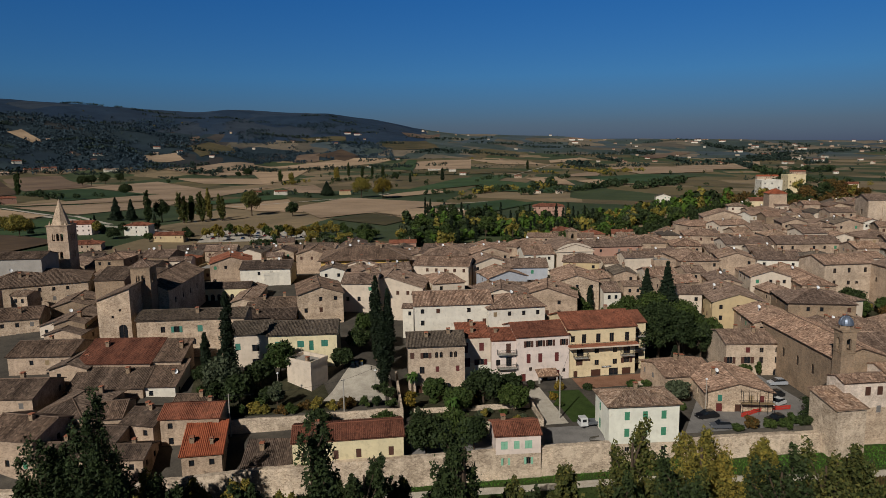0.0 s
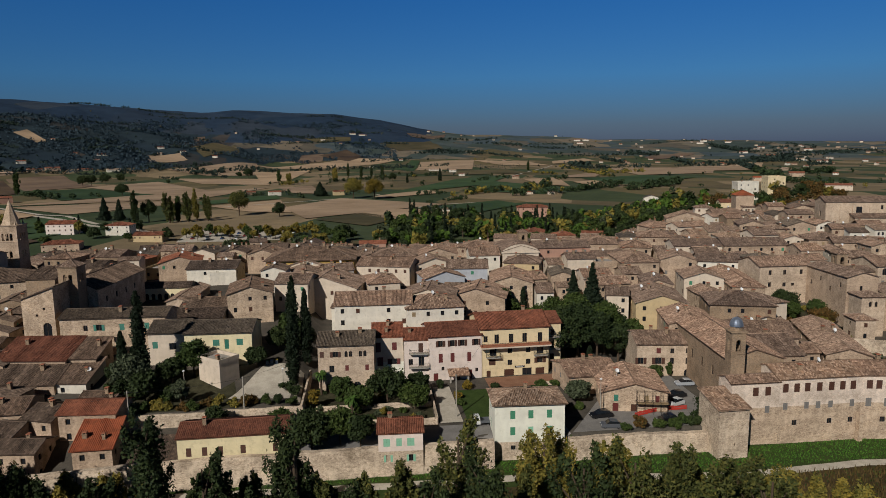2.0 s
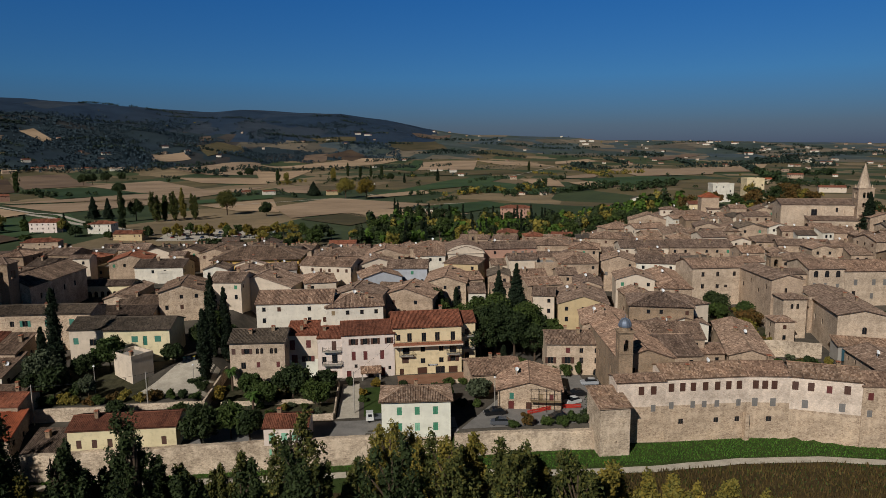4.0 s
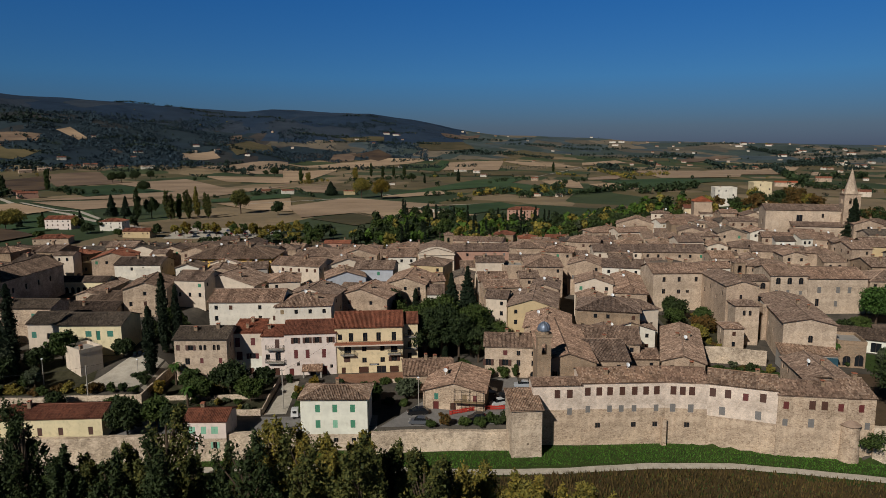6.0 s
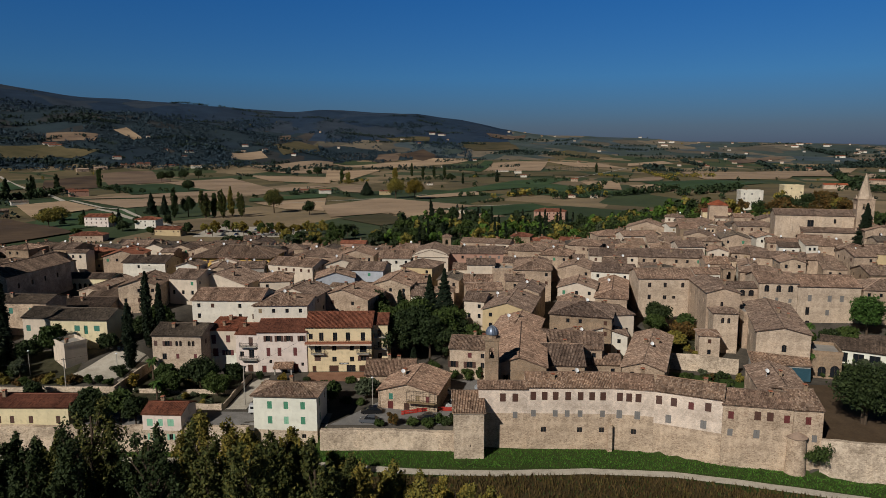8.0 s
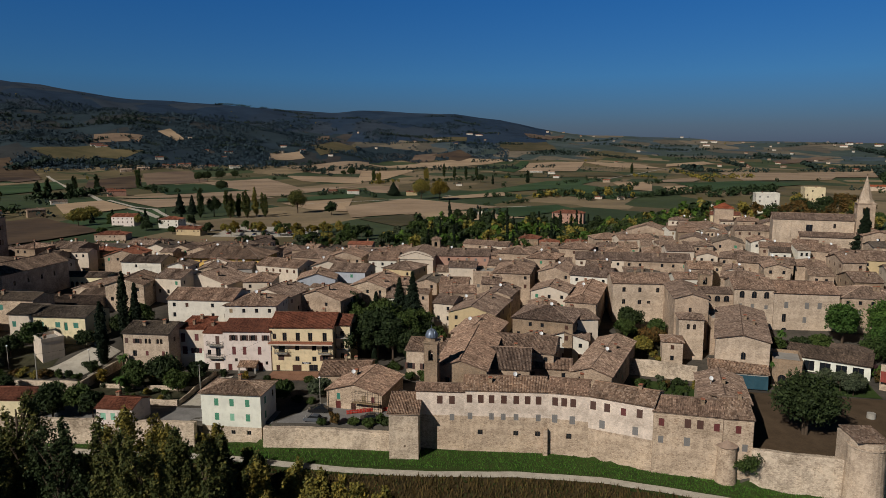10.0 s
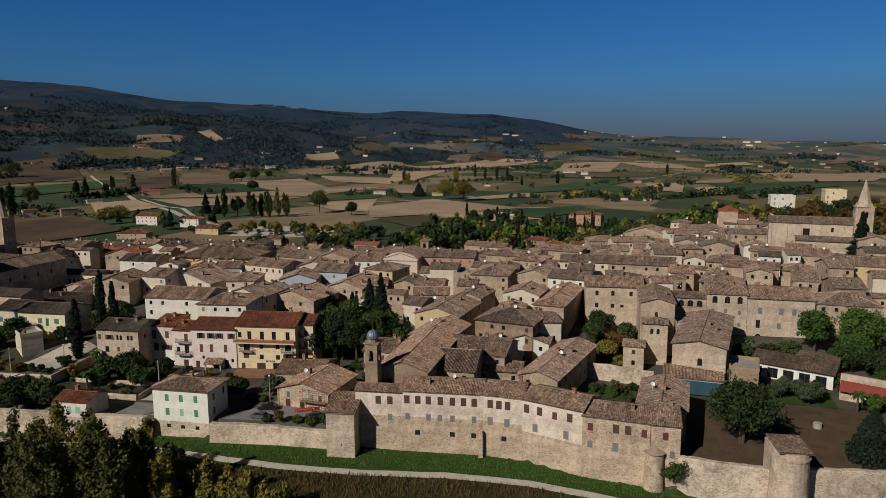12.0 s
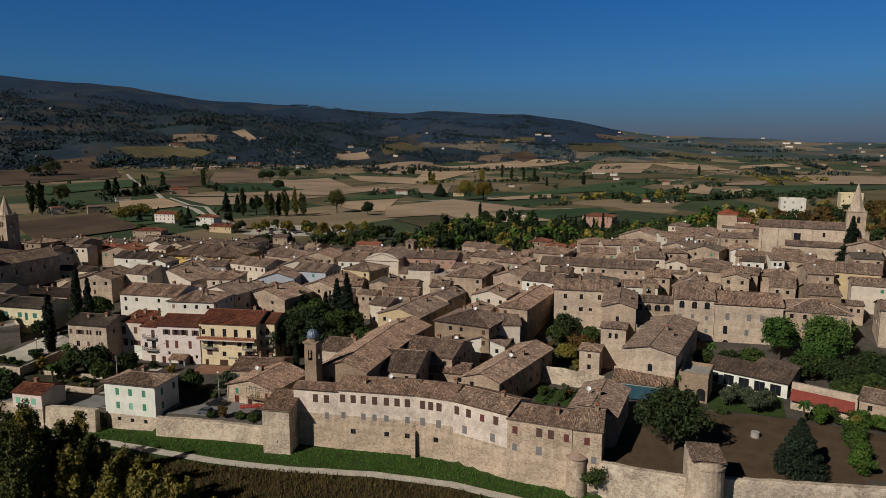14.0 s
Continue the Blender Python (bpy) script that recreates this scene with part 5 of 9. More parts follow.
house(-36.6, 124.4, -4.2, 10.7, 8.0, -1.7, 9.3, "x", "stone", "red", detail=1, chims=1, dishes=0)
house(-31.1, 115.9, 1.6, 6.8, 8.0, -5.4, 5.6, "s", "stone", "orange", detail=1, chims=2, dishes=0)
house(-66.5, 122.0, -19.2, 11.1, 12.0, -2.0, 9.0, "x", "stone", "dark", detail=1, chims=1, dishes=0)
house(-60.7, 129.0, -12.9, 10.0, 14.0, -1.4, 9.6, "h", "stone", "dark", detail=1, chims=1, dishes=0)
house(-50.7, 127.8, 2.5, 6.2, 10.0, -2.4, 8.6, "x", "stone", "dark", detail=1, chims=1, dishes=0)
house(-44.0, 126.2, -20.0, 6.6, 9.0, -2.8, 8.2, "x", "stone", "dark", detail=1, chims=2, dishes=0)
house(-57.5, 122.7, -15.0, 13.8, 12.0, -5.0, 6.0, "x", "stone", "dark", detail=1, chims=2, dishes=0)
house(106.6, 138.2, -11.8, 15.1, 14.0, 2.5, 13.5, "x", "stone", "old", detail=2, chims=1, dishes=0)
house(111.1, 134.4, -6.0, 14.3, 8.0, -0.5, 10.5, "x", "stone", "old", detail=2, chims=2, dishes=0)
house(119.6, 155.7, -8.0, 12.8, 12.0, 0.5, 11.5, "y", "white", "old", detail=2, chims=1, dishes=0)
house(112.9, 149.0, -16.2, 7.5, 10.0, 1.0, 12.0, "y", "white", "old", detail=2, chims=2, dishes=1)
house(106.0, 124.8, -4.8, 9.1, 16.0, 2.2, 13.2, "x", "stone", "old", detail=2, chims=1, dishes=0)
house(124.8, 130.2, -21.0, 9.4, 31.0, 0.2, 11.0, "y", "stone", "old", detail=2, chims=2, dishes=1)
house(148.8, 112.8, -13.0, 9.4, 17.0, -0.8, 11.4, "y", "stone", "old", detail=2, chims=1, dishes=1)
house(96.1, 148.6, -14.0, 11.6, 15.0, 3.5, 14.5, "y", "stone", "old", detail=2, chims=1, dishes=1)
house(152.7, 188.7, 8.0, 5.9, 6.0, 0.5, 11.5, "h", "brick", "old", detail=1, chims=1, dishes=0)
# ---- the front row of houses ----
F1 = house(11, 143, -3, 12.5, 11, 3.4, 14.8, "x", "sand", "grey", detail=2, rich=True, chims=2, sides={
    "front": [(0.9, 8.7, 0.9, 1.4, "closed", "brown"), (3.9, 8.7, 1.2, 1.3, "open", "brown"), (6.3, 8.7, 0.7, 1.4, "arch", "arch"), (7.3, 8.7, 0.7, 1.4, "arch", "arch"),
              (9.5, 8.7, 0.7, 1.4, "arch", "arch"), (10.5, 8.7, 0.7, 1.4, "arch", "arch"), (6.4, 5.5, 0.8, 1.3, "closed", "red"), (10.9, 5.5, 0.8, 1.3, "closed", "red"),
              (3.0, 5.2, 1.1, 1.6, "plain", "brown"), (2.4, 0.2, 1.2, 2.3, "door", "brown"), (8.6, 0.2, 1.7, 2.7, "arch", "arch")],
    "right": [(3, 8.7, 0.9, 1.2, "closed", "brown"), (7, 5.4, 0.9, 1.2, "plain", "brown")], "left": []},
    label="grey stone house with paired arched windows beside the gardens")
house(23.2, 148.2, -1.7, 7.3, 9, 3.5, 14.6, "s", "cream", "red", detail=2, rich=True, pitch=0.14, chims=2, o=0.2, band=5.2, low="clean", sides={
    "front": [(1.4, 7.6, 1.2, 2.4, "closed", "red"), (5.2, 8.0, 1.1, 1.9, "closed", "red"), (1.8, 4.3, 1.4, 2.1, "closed", "red"), (5.0, 4.6, 1.5, 1.4, "open", "red"),
              (4.6, 0.2, 1.1, 2.1, "door", "brown")]}, auto=False, label="narrow cream house with a red terrace roof and dark red shutters")
F3 = house(30.6, 147.2, -3, 5.8, 10, 3.5, 13.9, "x", "pink", "red", detail=2, rich=True, auto=False, o=0.25, sides={
    "front": [(3.9, 7.5, 1.1, 2.2, "closed", "brown"), (4.0, 4.2, 1.3, 2.2, "plain", "brown"), (1.5, 4.5, 1.0, 1.4, "plain", "brown"), (3.6, 0.2, 1.4, 2.2, "door", "brown")]},
    label="narrow pinkish house with two balconies and a red tiled roof")
F4 = house(36.3, 146.3, 2, 12.6, 12, 3.5, 14.6, "x", "pink", "red", detail=2, rich=True, auto=False, o=0.3, chims=0, sides={
    "front": [(2.8, 8.7, 1.1, 1.5, "open", "brown"), (5.6, 8.7, 1.1, 1.5, "open", "brown"), (8.0, 8.7, 1.1, 1.5, "open", "brown"), (11.3, 8.7, 1.0, 1.5, "open", "brown"),
              (2.8, 4.9, 0.95, 2.2, "closed", "red"), (5.6, 4.9, 0.95, 2.2, "closed", "red"), (9.6, 4.9, 0.95, 2.2, "closed", "red"),
              (3.3, 3.0, 0.7, 0.9, "plain", "brown"), (1.6, 0.2, 1.1, 2.2, "door", "red"), (9.7, 0.2, 1.2, 2.6, "door", "red"), (11.4, 2.2, 0.7, 0.9, "plain", "brown"),
              (6.8, 0.2, 1.3, 2.1, "door", "brown")]}, label="pinkish white house with brown shutters and a tiled porch")
F5 = house(48.6, 147, 1, 16.7, 14, 3.0, 15.8, "x", "yellow", "red", detail=2, rich=True, auto=False, chims=1, sides={
    "front": [(1.3, 9.6, 1.0, 1.5, "plain", "brown"), (4.0, 9.2, 1.1, 2.2, "plain", "brown"), (7.5, 9.2, 1.1, 2.2, "plain", "brown"), (10.8, 9.2, 1.1, 2.2, "plain", "brown"),
              (14.6, 9.2, 1.1, 2.2, "plain", "brown"),
              (3.1, 6.1, 1.7, 2.1, "plain", "brown"), (7.2, 6.6, 1.1, 1.4, "plain", "brown"), (11.7, 6.6, 1.1, 1.4, "plain", "brown"), (14.6, 6.1, 1.7, 2.1, "plain", "brown"),
              (2.9, 3.9, 1.6, 1.4, "closed", "brown"), (7.2, 3.7, 1.1, 1.3, "plain", "brown"), (11.7, 3.7, 1.1, 1.3, "plain", "brown"), (14.6, 3.9, 1.4, 1.3, "open", "brown"),
              (2.0, 0.5, 1.0, 2.1, "door", "brown"), (7.0, 0.5, 2.4, 2.2, "door", "brown"), (11.4, 0.5, 2.3, 2.3, "plain", "brown"), (14.6, 0.5, 2.2, 2.2, "door", "brown")],
    "right": [(3.0, 9.4, 1.0, 1.5, "plain", "brown"), (3.0, 6.4, 1.0, 1.5, "plain", "brown"), (3.0, 3.6, 1.0, 1.5, "plain", "brown"), (9.5, 6.4, 1.0, 1.5, "closed", "brown")]},
    label="pale yellow guest house with a terrace and red tiled roof")


G5 = house(65.4, 150.4, 1, 3.8, 10.4, 3.0, 15.6, "x", "yellow", "red", detail=2, rich=True, auto=False, chims=0, o=0.3, sides={
    "front": [(1.7, 9.6, 1.0, 1.5, "plain", "brown"), (1.7, 6.4, 1.0, 1.6, "plain", "brown"), (1.7, 3.5, 1.0, 1.5, "plain", "brown"), (1.7, 0.4, 1.2, 2.2, "door", "brown")],
    "right": [(4.0, 9.4, 1.0, 1.5, "plain", "brown"), (4.0, 6.4, 1.0, 1.5, "plain", "brown"), (4.0, 3.6, 1.0, 1.5, "plain", "brown")]},
    label="pale yellow side wing set back beside the guest house")


def balcony(parent, u, v, w, deep=1.1, solid=False):
    g = Geo()
    g.box(u - w / 2, -deep, v - 0.16, u + w / 2, 0.02, v)
    ob = g.out("balcony", CONCRETE, parent)
    r = Geo()
    if solid:
        r.box(u - w / 2, -deep, v, u + w / 2, -deep + 0.1, v + 0.9)
    else:
        r.box(u - w / 2, -deep, v + 0.95, u + w / 2, -deep + 0.05, v + 1.0)
        r.box(u - w / 2, -deep, v + 0.95, u - w / 2 + 0.05, 0, v + 1.0)
        r.box(u + w / 2 - 0.05, -deep, v + 0.95, u + w / 2, 0, v + 1.0)
        n = int(w / 0.16)
        for i in range(n + 1):
            x = u - w / 2 + 0.02 + (w - 0.04) * i / n
            r.box(x - 0.012, -deep + 0.01, v, x + 0.012, -deep + 0.035, v + 0.95)
        for sgn in (-1, 1):
            for i in range(5):
                y = -deep + deep * (i + 0.5) / 5
                r.box(u + sgn * (w / 2 - 0.025) - 0.012, y, v, u + sgn * (w / 2 - 0.025) + 0.012, y + 0.025, v + 0.95)
    r.out("railing", IRON if not solid else WALLS["cream"], ob)
    return ob


balcony(F3, 3.4, 7.4, 4.4)
balcony(F3, 3.4, 4.1, 4.6, 1.3)
balcony(G5, 1.9, 6.3, 3.2, 0.9)
balcony(G5, 1.9, 9.4, 3.2, 0.9)
balcony(F5, 3.1, 6.0, 3.4)
balcony(F5, 14.6, 6.0, 3.2)
g = Geo()                                   # the guest house's long terrace
g.box(0.0, -1.7, 8.75, 16.9, 0.0, 9.05)
terrace = g.out("terrace", CLAY, F5, "long terracotta terrace under the eave")
g = Geo()
g.box(0.0, -1.7, 8.4, 16.9, -1.55, 8.75)
g.box(16.75, -1.55, 8.4, 16.9, 0.0, 8.75)
g.box(0.0, -1.55, 8.4, 0.15, 0.0, 8.75)
g.out("edge_beam", WALLS["cream"], terrace)
g = Geo()
for x in (0.2, 3.0, 5.8, 8.5, 11.2, 14.0, 16.7):
    g.box(x - 0.03, -1.65, 9.05, x + 0.03, -1.6, 9.65)
g.box(0.1, -1.66, 9.6, 16.8, -1.59, 9.67)
g.out("railing", IRON, terrace)
g = Geo()                                   # unreadable name board
g.box(8.4, -0.06, 3.0, 10.8, -0.012, 3.45)
board = g.out("sign_board", IRON, F5, "dark name board")
g = Geo()
g.box(8.6, -0.075, 3.26, 9.5, -0.062, 3.36)
g.box(9.6, -0.075, 3.26, 10.6, -0.062, 3.36)
g.box(8.9, -0.075, 3.08, 10.3, -0.062, 3.16)
g.out("lettering", WHITE, board)
g = Geo()                                   # tiled porch of the pinkish house
g.box(4.5, -2.4, 2.32, 9.1, -2.1, 2.5)
porch = g.out("porch", CONCRETE, F4)
for x in (4.7, 8.9):
    g = Geo()
    g.box(x - 0.18, -2.4, 0, x + 0.18, -2.05, 2.32)
    g.out("post", CONCRETE, porch)
V, F, UV = [], [], []
slope((4.3, -2.8, 2.4), (1, 0, 0), (0, 0.94, 0.34), 5.0, 2.9, 0, 0, 2, V, F, UV)
make("porch_roof", V, F, ROOFS["tan"], porch, "", None, UV)

F6 = house(45.1, 112.2, -3.6, 13.2, 8.4, -0.4, 10.9, "h", "clean", "tan", detail=2, rich=True, auto=False, o=0.5, pitch=0.3, band=4.0, sides={
    "front": [(3.4, 8.5, 0.95, 1.6, "closed", "green"), (6.8, 8.5, 0.95, 1.6, "closed", "green"), (10.3, 8.5, 0.95, 1.6, "closed", "green"),
              (3.4, 5.3, 0.95, 1.6, "closed", "green"), (6.8, 5.3, 0.95, 1.6, "closed", "mint"), (10.3, 5.3, 0.95, 1.6, "closed", "green"),
              (3.5, 2.4, 0.9, 0.9, "plain", "brown"), (6.9, 2.3, 0.9, 0.9, "plain", "brown"), (10.4, 2.3, 0.9, 0.9, "plain", "brown")],
    "right": [(2.5, 8.5, 0.9, 1.6, "closed", "green"), (6.8, 8.5, 0.9, 1.6, "plain", "green"), (2.5, 5.3, 0.9, 1.6, "closed", "green")],
    "left": [(3.0, 8.5, 0.9, 1.6, "closed", "green"), (3.0, 5.0, 0.9, 1.9, "closed", "green")]}, label="white house with green shutters standing on the town wall")
house(23.4, 109.4, -3, 8.0, 7, -0.4, 8.0, "x", "pink", "red", detail=2, rich=True, auto=False, o=0.3, band=5.0, sides={
    "front": [(1.5, 5.9, 1.2, 1.5, "closed", "mint"), (3.7, 5.9, 1.0, 1.5, "closed", "mint"), (5.8, 5.9, 1.3, 1.5, "closed", "mint"),
              (1.7, 3.0, 0.8, 1.3, "open", "mint"), (5.8, 3.0, 0.8, 1.3, "open", "mint")]}, label="small pinkish house with pale green shutters on the town wall")
house(-11.6, 111.2, 0, 19, 8, -0.4, 8.6, "x", "creamhouse", "red", detail=2, rich=True, auto=False, o=0.3, chims=1, band=1.9, sides={
    "front": [(1.9, 5.6, 0.9, 1.6, "closed", "brown"), (4.6, 5.6, 0.9, 1.6, "closed", "brown"), (7.3, 5.6, 0.9, 1.6, "closed", "brown"), (11.2, 5.6, 0.9, 1.6, "closed", "brown"),
              (16.8, 5.6, 0.9, 1.6, "closed", "brown"), (4.6, 2.4, 1.0, 1.2, "plain", "brown"), (11.2, 2.8, 1.0, 1.2, "plain", "brown"), (16.8, 2.9, 1.0, 1.1, "plain", "brown")]},
    label="long pale yellow house with brown shutters on the town wall")
F9 = house(69.6, 122.6, -12, 13.3, 14, 3.6, 8.2, "y", "rubble", "old", detail=2, rich=True, auto=False, chims=1, dishes=1, pitch=0.28, sides={
    "front": [(2.9, 2.7, 0.9, 1.4, "closed", "teal"), (2.8, 0.2, 1.2, 2.1, "door", "red"), (6.5, 0.2, 1.2, 1.9, "door", "brown"), (9.0, 2.6, 1.0, 1.4, "closed", "tan"), (11.2, 2.6, 0.8, 1.3, "closed", "red")],
    "left": [(4, 2.5, 0.8, 1.1, "plain", "brown"), (9, 2.5, 0.8, 1.1, "plain", "brown")]}, label="rubble stone cottage with scaffolding beside the car park")
sc = new("scaffold")                        # scaffolding against the cottage
sc.matrix_world = pose(69.6, 122.6, 4.1, 0, 0, -12)
for x in (6.9, 8.5, 10.1, 11.7, 13.1):
    for y in (-1.5, -0.4):
        g = Geo()
        g.tube((x, y, 0), (x, y, 4.9), 0.035, 0.035, 5)
        g.out("upright", IRON, sc)
for z in (1.3, 2.6, 4.6):
    for y in (-1.5, -0.4):
        g = Geo()
        g.tube((6.7, y, z), (13.3, y, z), 0.03, 0.03, 5)
        g.out("rail", IRON, sc)
g = Geo()
g.box(6.8, -1.5, 2.2, 13.2, -0.4, 2.28)
g.out("deck", SHUT["tan"], sc)
tagged(sc, "steel tube scaffold with plank deck against the stone cottage", "scaffold")
REDNET = plain("red_mesh_fence", "a83428", 0.8)
g = Geo()
for i in range(22):
    a, b = i / 22, (i + 1) / 22
    pts = [(75 + 12 * t, 118.4 + 1.6 * math.sin(t * 3) + 1.8 * t * t) for t in (a, b)]
    for z0 in (0.15, 0.6):
        g.box(min(pts[0][0], pts[1][0]), pts[0][1], z0 + 0.05 * math.sin(i), max(pts[0][0], pts[1][0]), pts[0][1] + 0.04, z0 + 0.38 + 0.05 * math.sin(i * 1.3))
    if i % 4 == 0:
        g.tube((pts[0][0], pts[0][1], 0), (pts[0][0], pts[0][1], 1.15), 0.03, 0.03, 5)
fence = g.out("mesh_fence", REDNET)
fence.location = (0, 0, gz(80, 119))
tagged(fence, "red plastic mesh fence round the building site", "fence")
house(65.7, 132.0, 2, 11.5, 12, 3.6, 8.3, "x", "stone", "old", detail=2, rich=True, chims=2, pitch=0.26)
house(85.3, 142.0, -9, 15.3, 12, 3.4, 11.8, "x", "sand", "old", detail=2, rich=True, auto=False, chims=2, pitch=0.28, sides={
    "front": [(5.0, 6.2, 1.0, 1.3, "closed", "red"), (8.2, 6.2, 0.9, 1.2, "plain", "brown"), (11.8, 6.2, 0.9, 1.2, "plain", "brown"), (0.9, 3.6, 1.3, 1.6, "open", "brown"),
              (5.0, 3.6, 1.5, 1.6, "open", "brown"), (8.2, 3.6, 0.9, 1.5, "plain", "brown"), (11.8, 3.6, 0.9, 1.5, "plain", "brown"), (5.0, 0.4, 1.3, 2.2, "arch", "arch"),
              (11.8, 0.4, 1.4, 1.9, "arch", "arch"), (8.3, 1.3, 0.6, 0.6, "plain", "brown")]}, label="pale stone house with an ivy pergola beside the car park")

# ---- the convent on the wall ----
def wing(k, xa, ya, xb, yb, eave, wall, wins, low="rubble", depth=9.5, band=7.6, dishes=0):
    lst = []
    for u, row, *rest in wins:
        z, w, h, kd, c = {1: (eave - 2.6, 1.15, 1.75, "closed", "brown"), 2: (eave - 6.1, 0.95, 1.4, "closed", "grey"), 3: (eave - 9.4, 1.05, 1.1, "plain", "brown"),
                          4: (eave - 6.2, 1.1, 1.7, "closed", "grey"), 5: (eave - 2.7, 1.0, 1.5, "closed", "red")}[row]
        lst.append((u, z + 0.9, w, h, kd, c))
    return house(xa, ya, math.degrees(math.atan2(yb - ya, xb - xa)), math.hypot(xb - xa, yb - ya), depth, -0.9, eave, "x", wall, "tan" if k % 2 else "old",
                 {"front": lst, "right": [], "left": []}, 2, True, False, 0.33, "convent_wing", "brick and stone convent wing rising from the town wall", "wings of the convent",
                 1 if k else 0, dishes, k, 0.25, band + 0.9, low)


wing(0, 91.2, 111.2, 101, 111.0, 12.6, "pinkbrick", [(4.9, 1), (7.4, 1), (7.4, 2)], depth=5)
wing(1, 101, 111.0, 118, 110.7, 13.0, "pinkbrick", [(u, 1) for u in (1.2, 3.5, 5.7, 8.2, 10.7, 13.0, 15.2)] + [(u, 2) for u in (1.3, 5.7, 8.1, 10.7, 15.2)] + [(3.4, 3), (10.7, 3), (15.1, 3)], dishes=1)
wing(2, 118, 110.7, 126, 109.2, 13.0, "pinkbrick", [(1.5, 1), (3.3, 1), (5.1, 1), (1.5, 4), (5.0, 4), (4.4, 3)])
wing(3, 126, 109.2, 137.4, 103.9, 13.0, "pinkbrick", [(0.9, 1), (3.7, 1), (6.9, 5), (10.0, 1), (2.8, 4), (9.3, 4)], band=6.4)
wing(4, 137.4, 103.8, 149.5, 101.2, 12.3, "rubble", [(1.5, 5), (6.2, 1), (8.4, 1), (1.5, 2), (6.2, 4), (11.3, 5)], band=0)
wing(5, 149.6, 101.2, 154.8, 100.6, 12.2, "rubble", [(2.6, 5), (3.9, 2)], band=0, depth=12)
g = Geo()                                   # buttresses and a turret
for x, y, zt in ((117.6, 110.4, 5.6),):
    g.box(x - 0.45, y - 0.9, -0.8, x + 0.45, y + 0.2, zt, 0, 0.06)
tagged(g.out("buttress", WALLS["rubble"]), "stone buttress against the convent wall", "buttress")
g = Geo()
g.ring(150.4, 101.2, -0.8, 2.0, 2.6, 1.8, 18, 0, False)
g.ring(150.4, 101.2, 2.6, 1.8, 7.0, 1.7, 18, 0, False)
turret = g.out("round_turret", WALLS["rubble"], None, "", True)
g = Geo()
g.ring(150.4, 101.2, 7.0, 1.85, 7.15, 1.95, 18, 0, False)
g.ring(150.4, 101.2, 7.15, 1.95, 8.1, 0.1, 18, 0, True)
g.out("cap", ROOFS["tan"], turret)
tagged(turret, "small round stone turret with a tiled cap on the convent's corner", "turret")
house(86.2, 106.3, 1, 5.9, 7.5, -0.9, 9.6, "s", "rampart", "tan", {"front": [(3.2, 3.4, 0.25, 0.5, "plain", "brown")], "left": [], "right": []}, 2, True, False, 0.2, "square_tower",
      "square stone wall tower with a tan tiled roof", "towers of the town wall", 0)
# nave and rooms behind it
house(94.2, 118.5, -7, 11.5, 29, 3, 15.2, "y", "brick", "old", {"front": [(3.0, 9.0, 0.9, 1.2, "plain", "brown")], "left": [(u, 6.5, 1.1, 2.2, "arch", "arch") for u in (4, 10, 16, 22)], "right": []},
      2, True, False, 0.34, "convent_church", "old brick convent church with a tiled gable roof", "churches", 0)

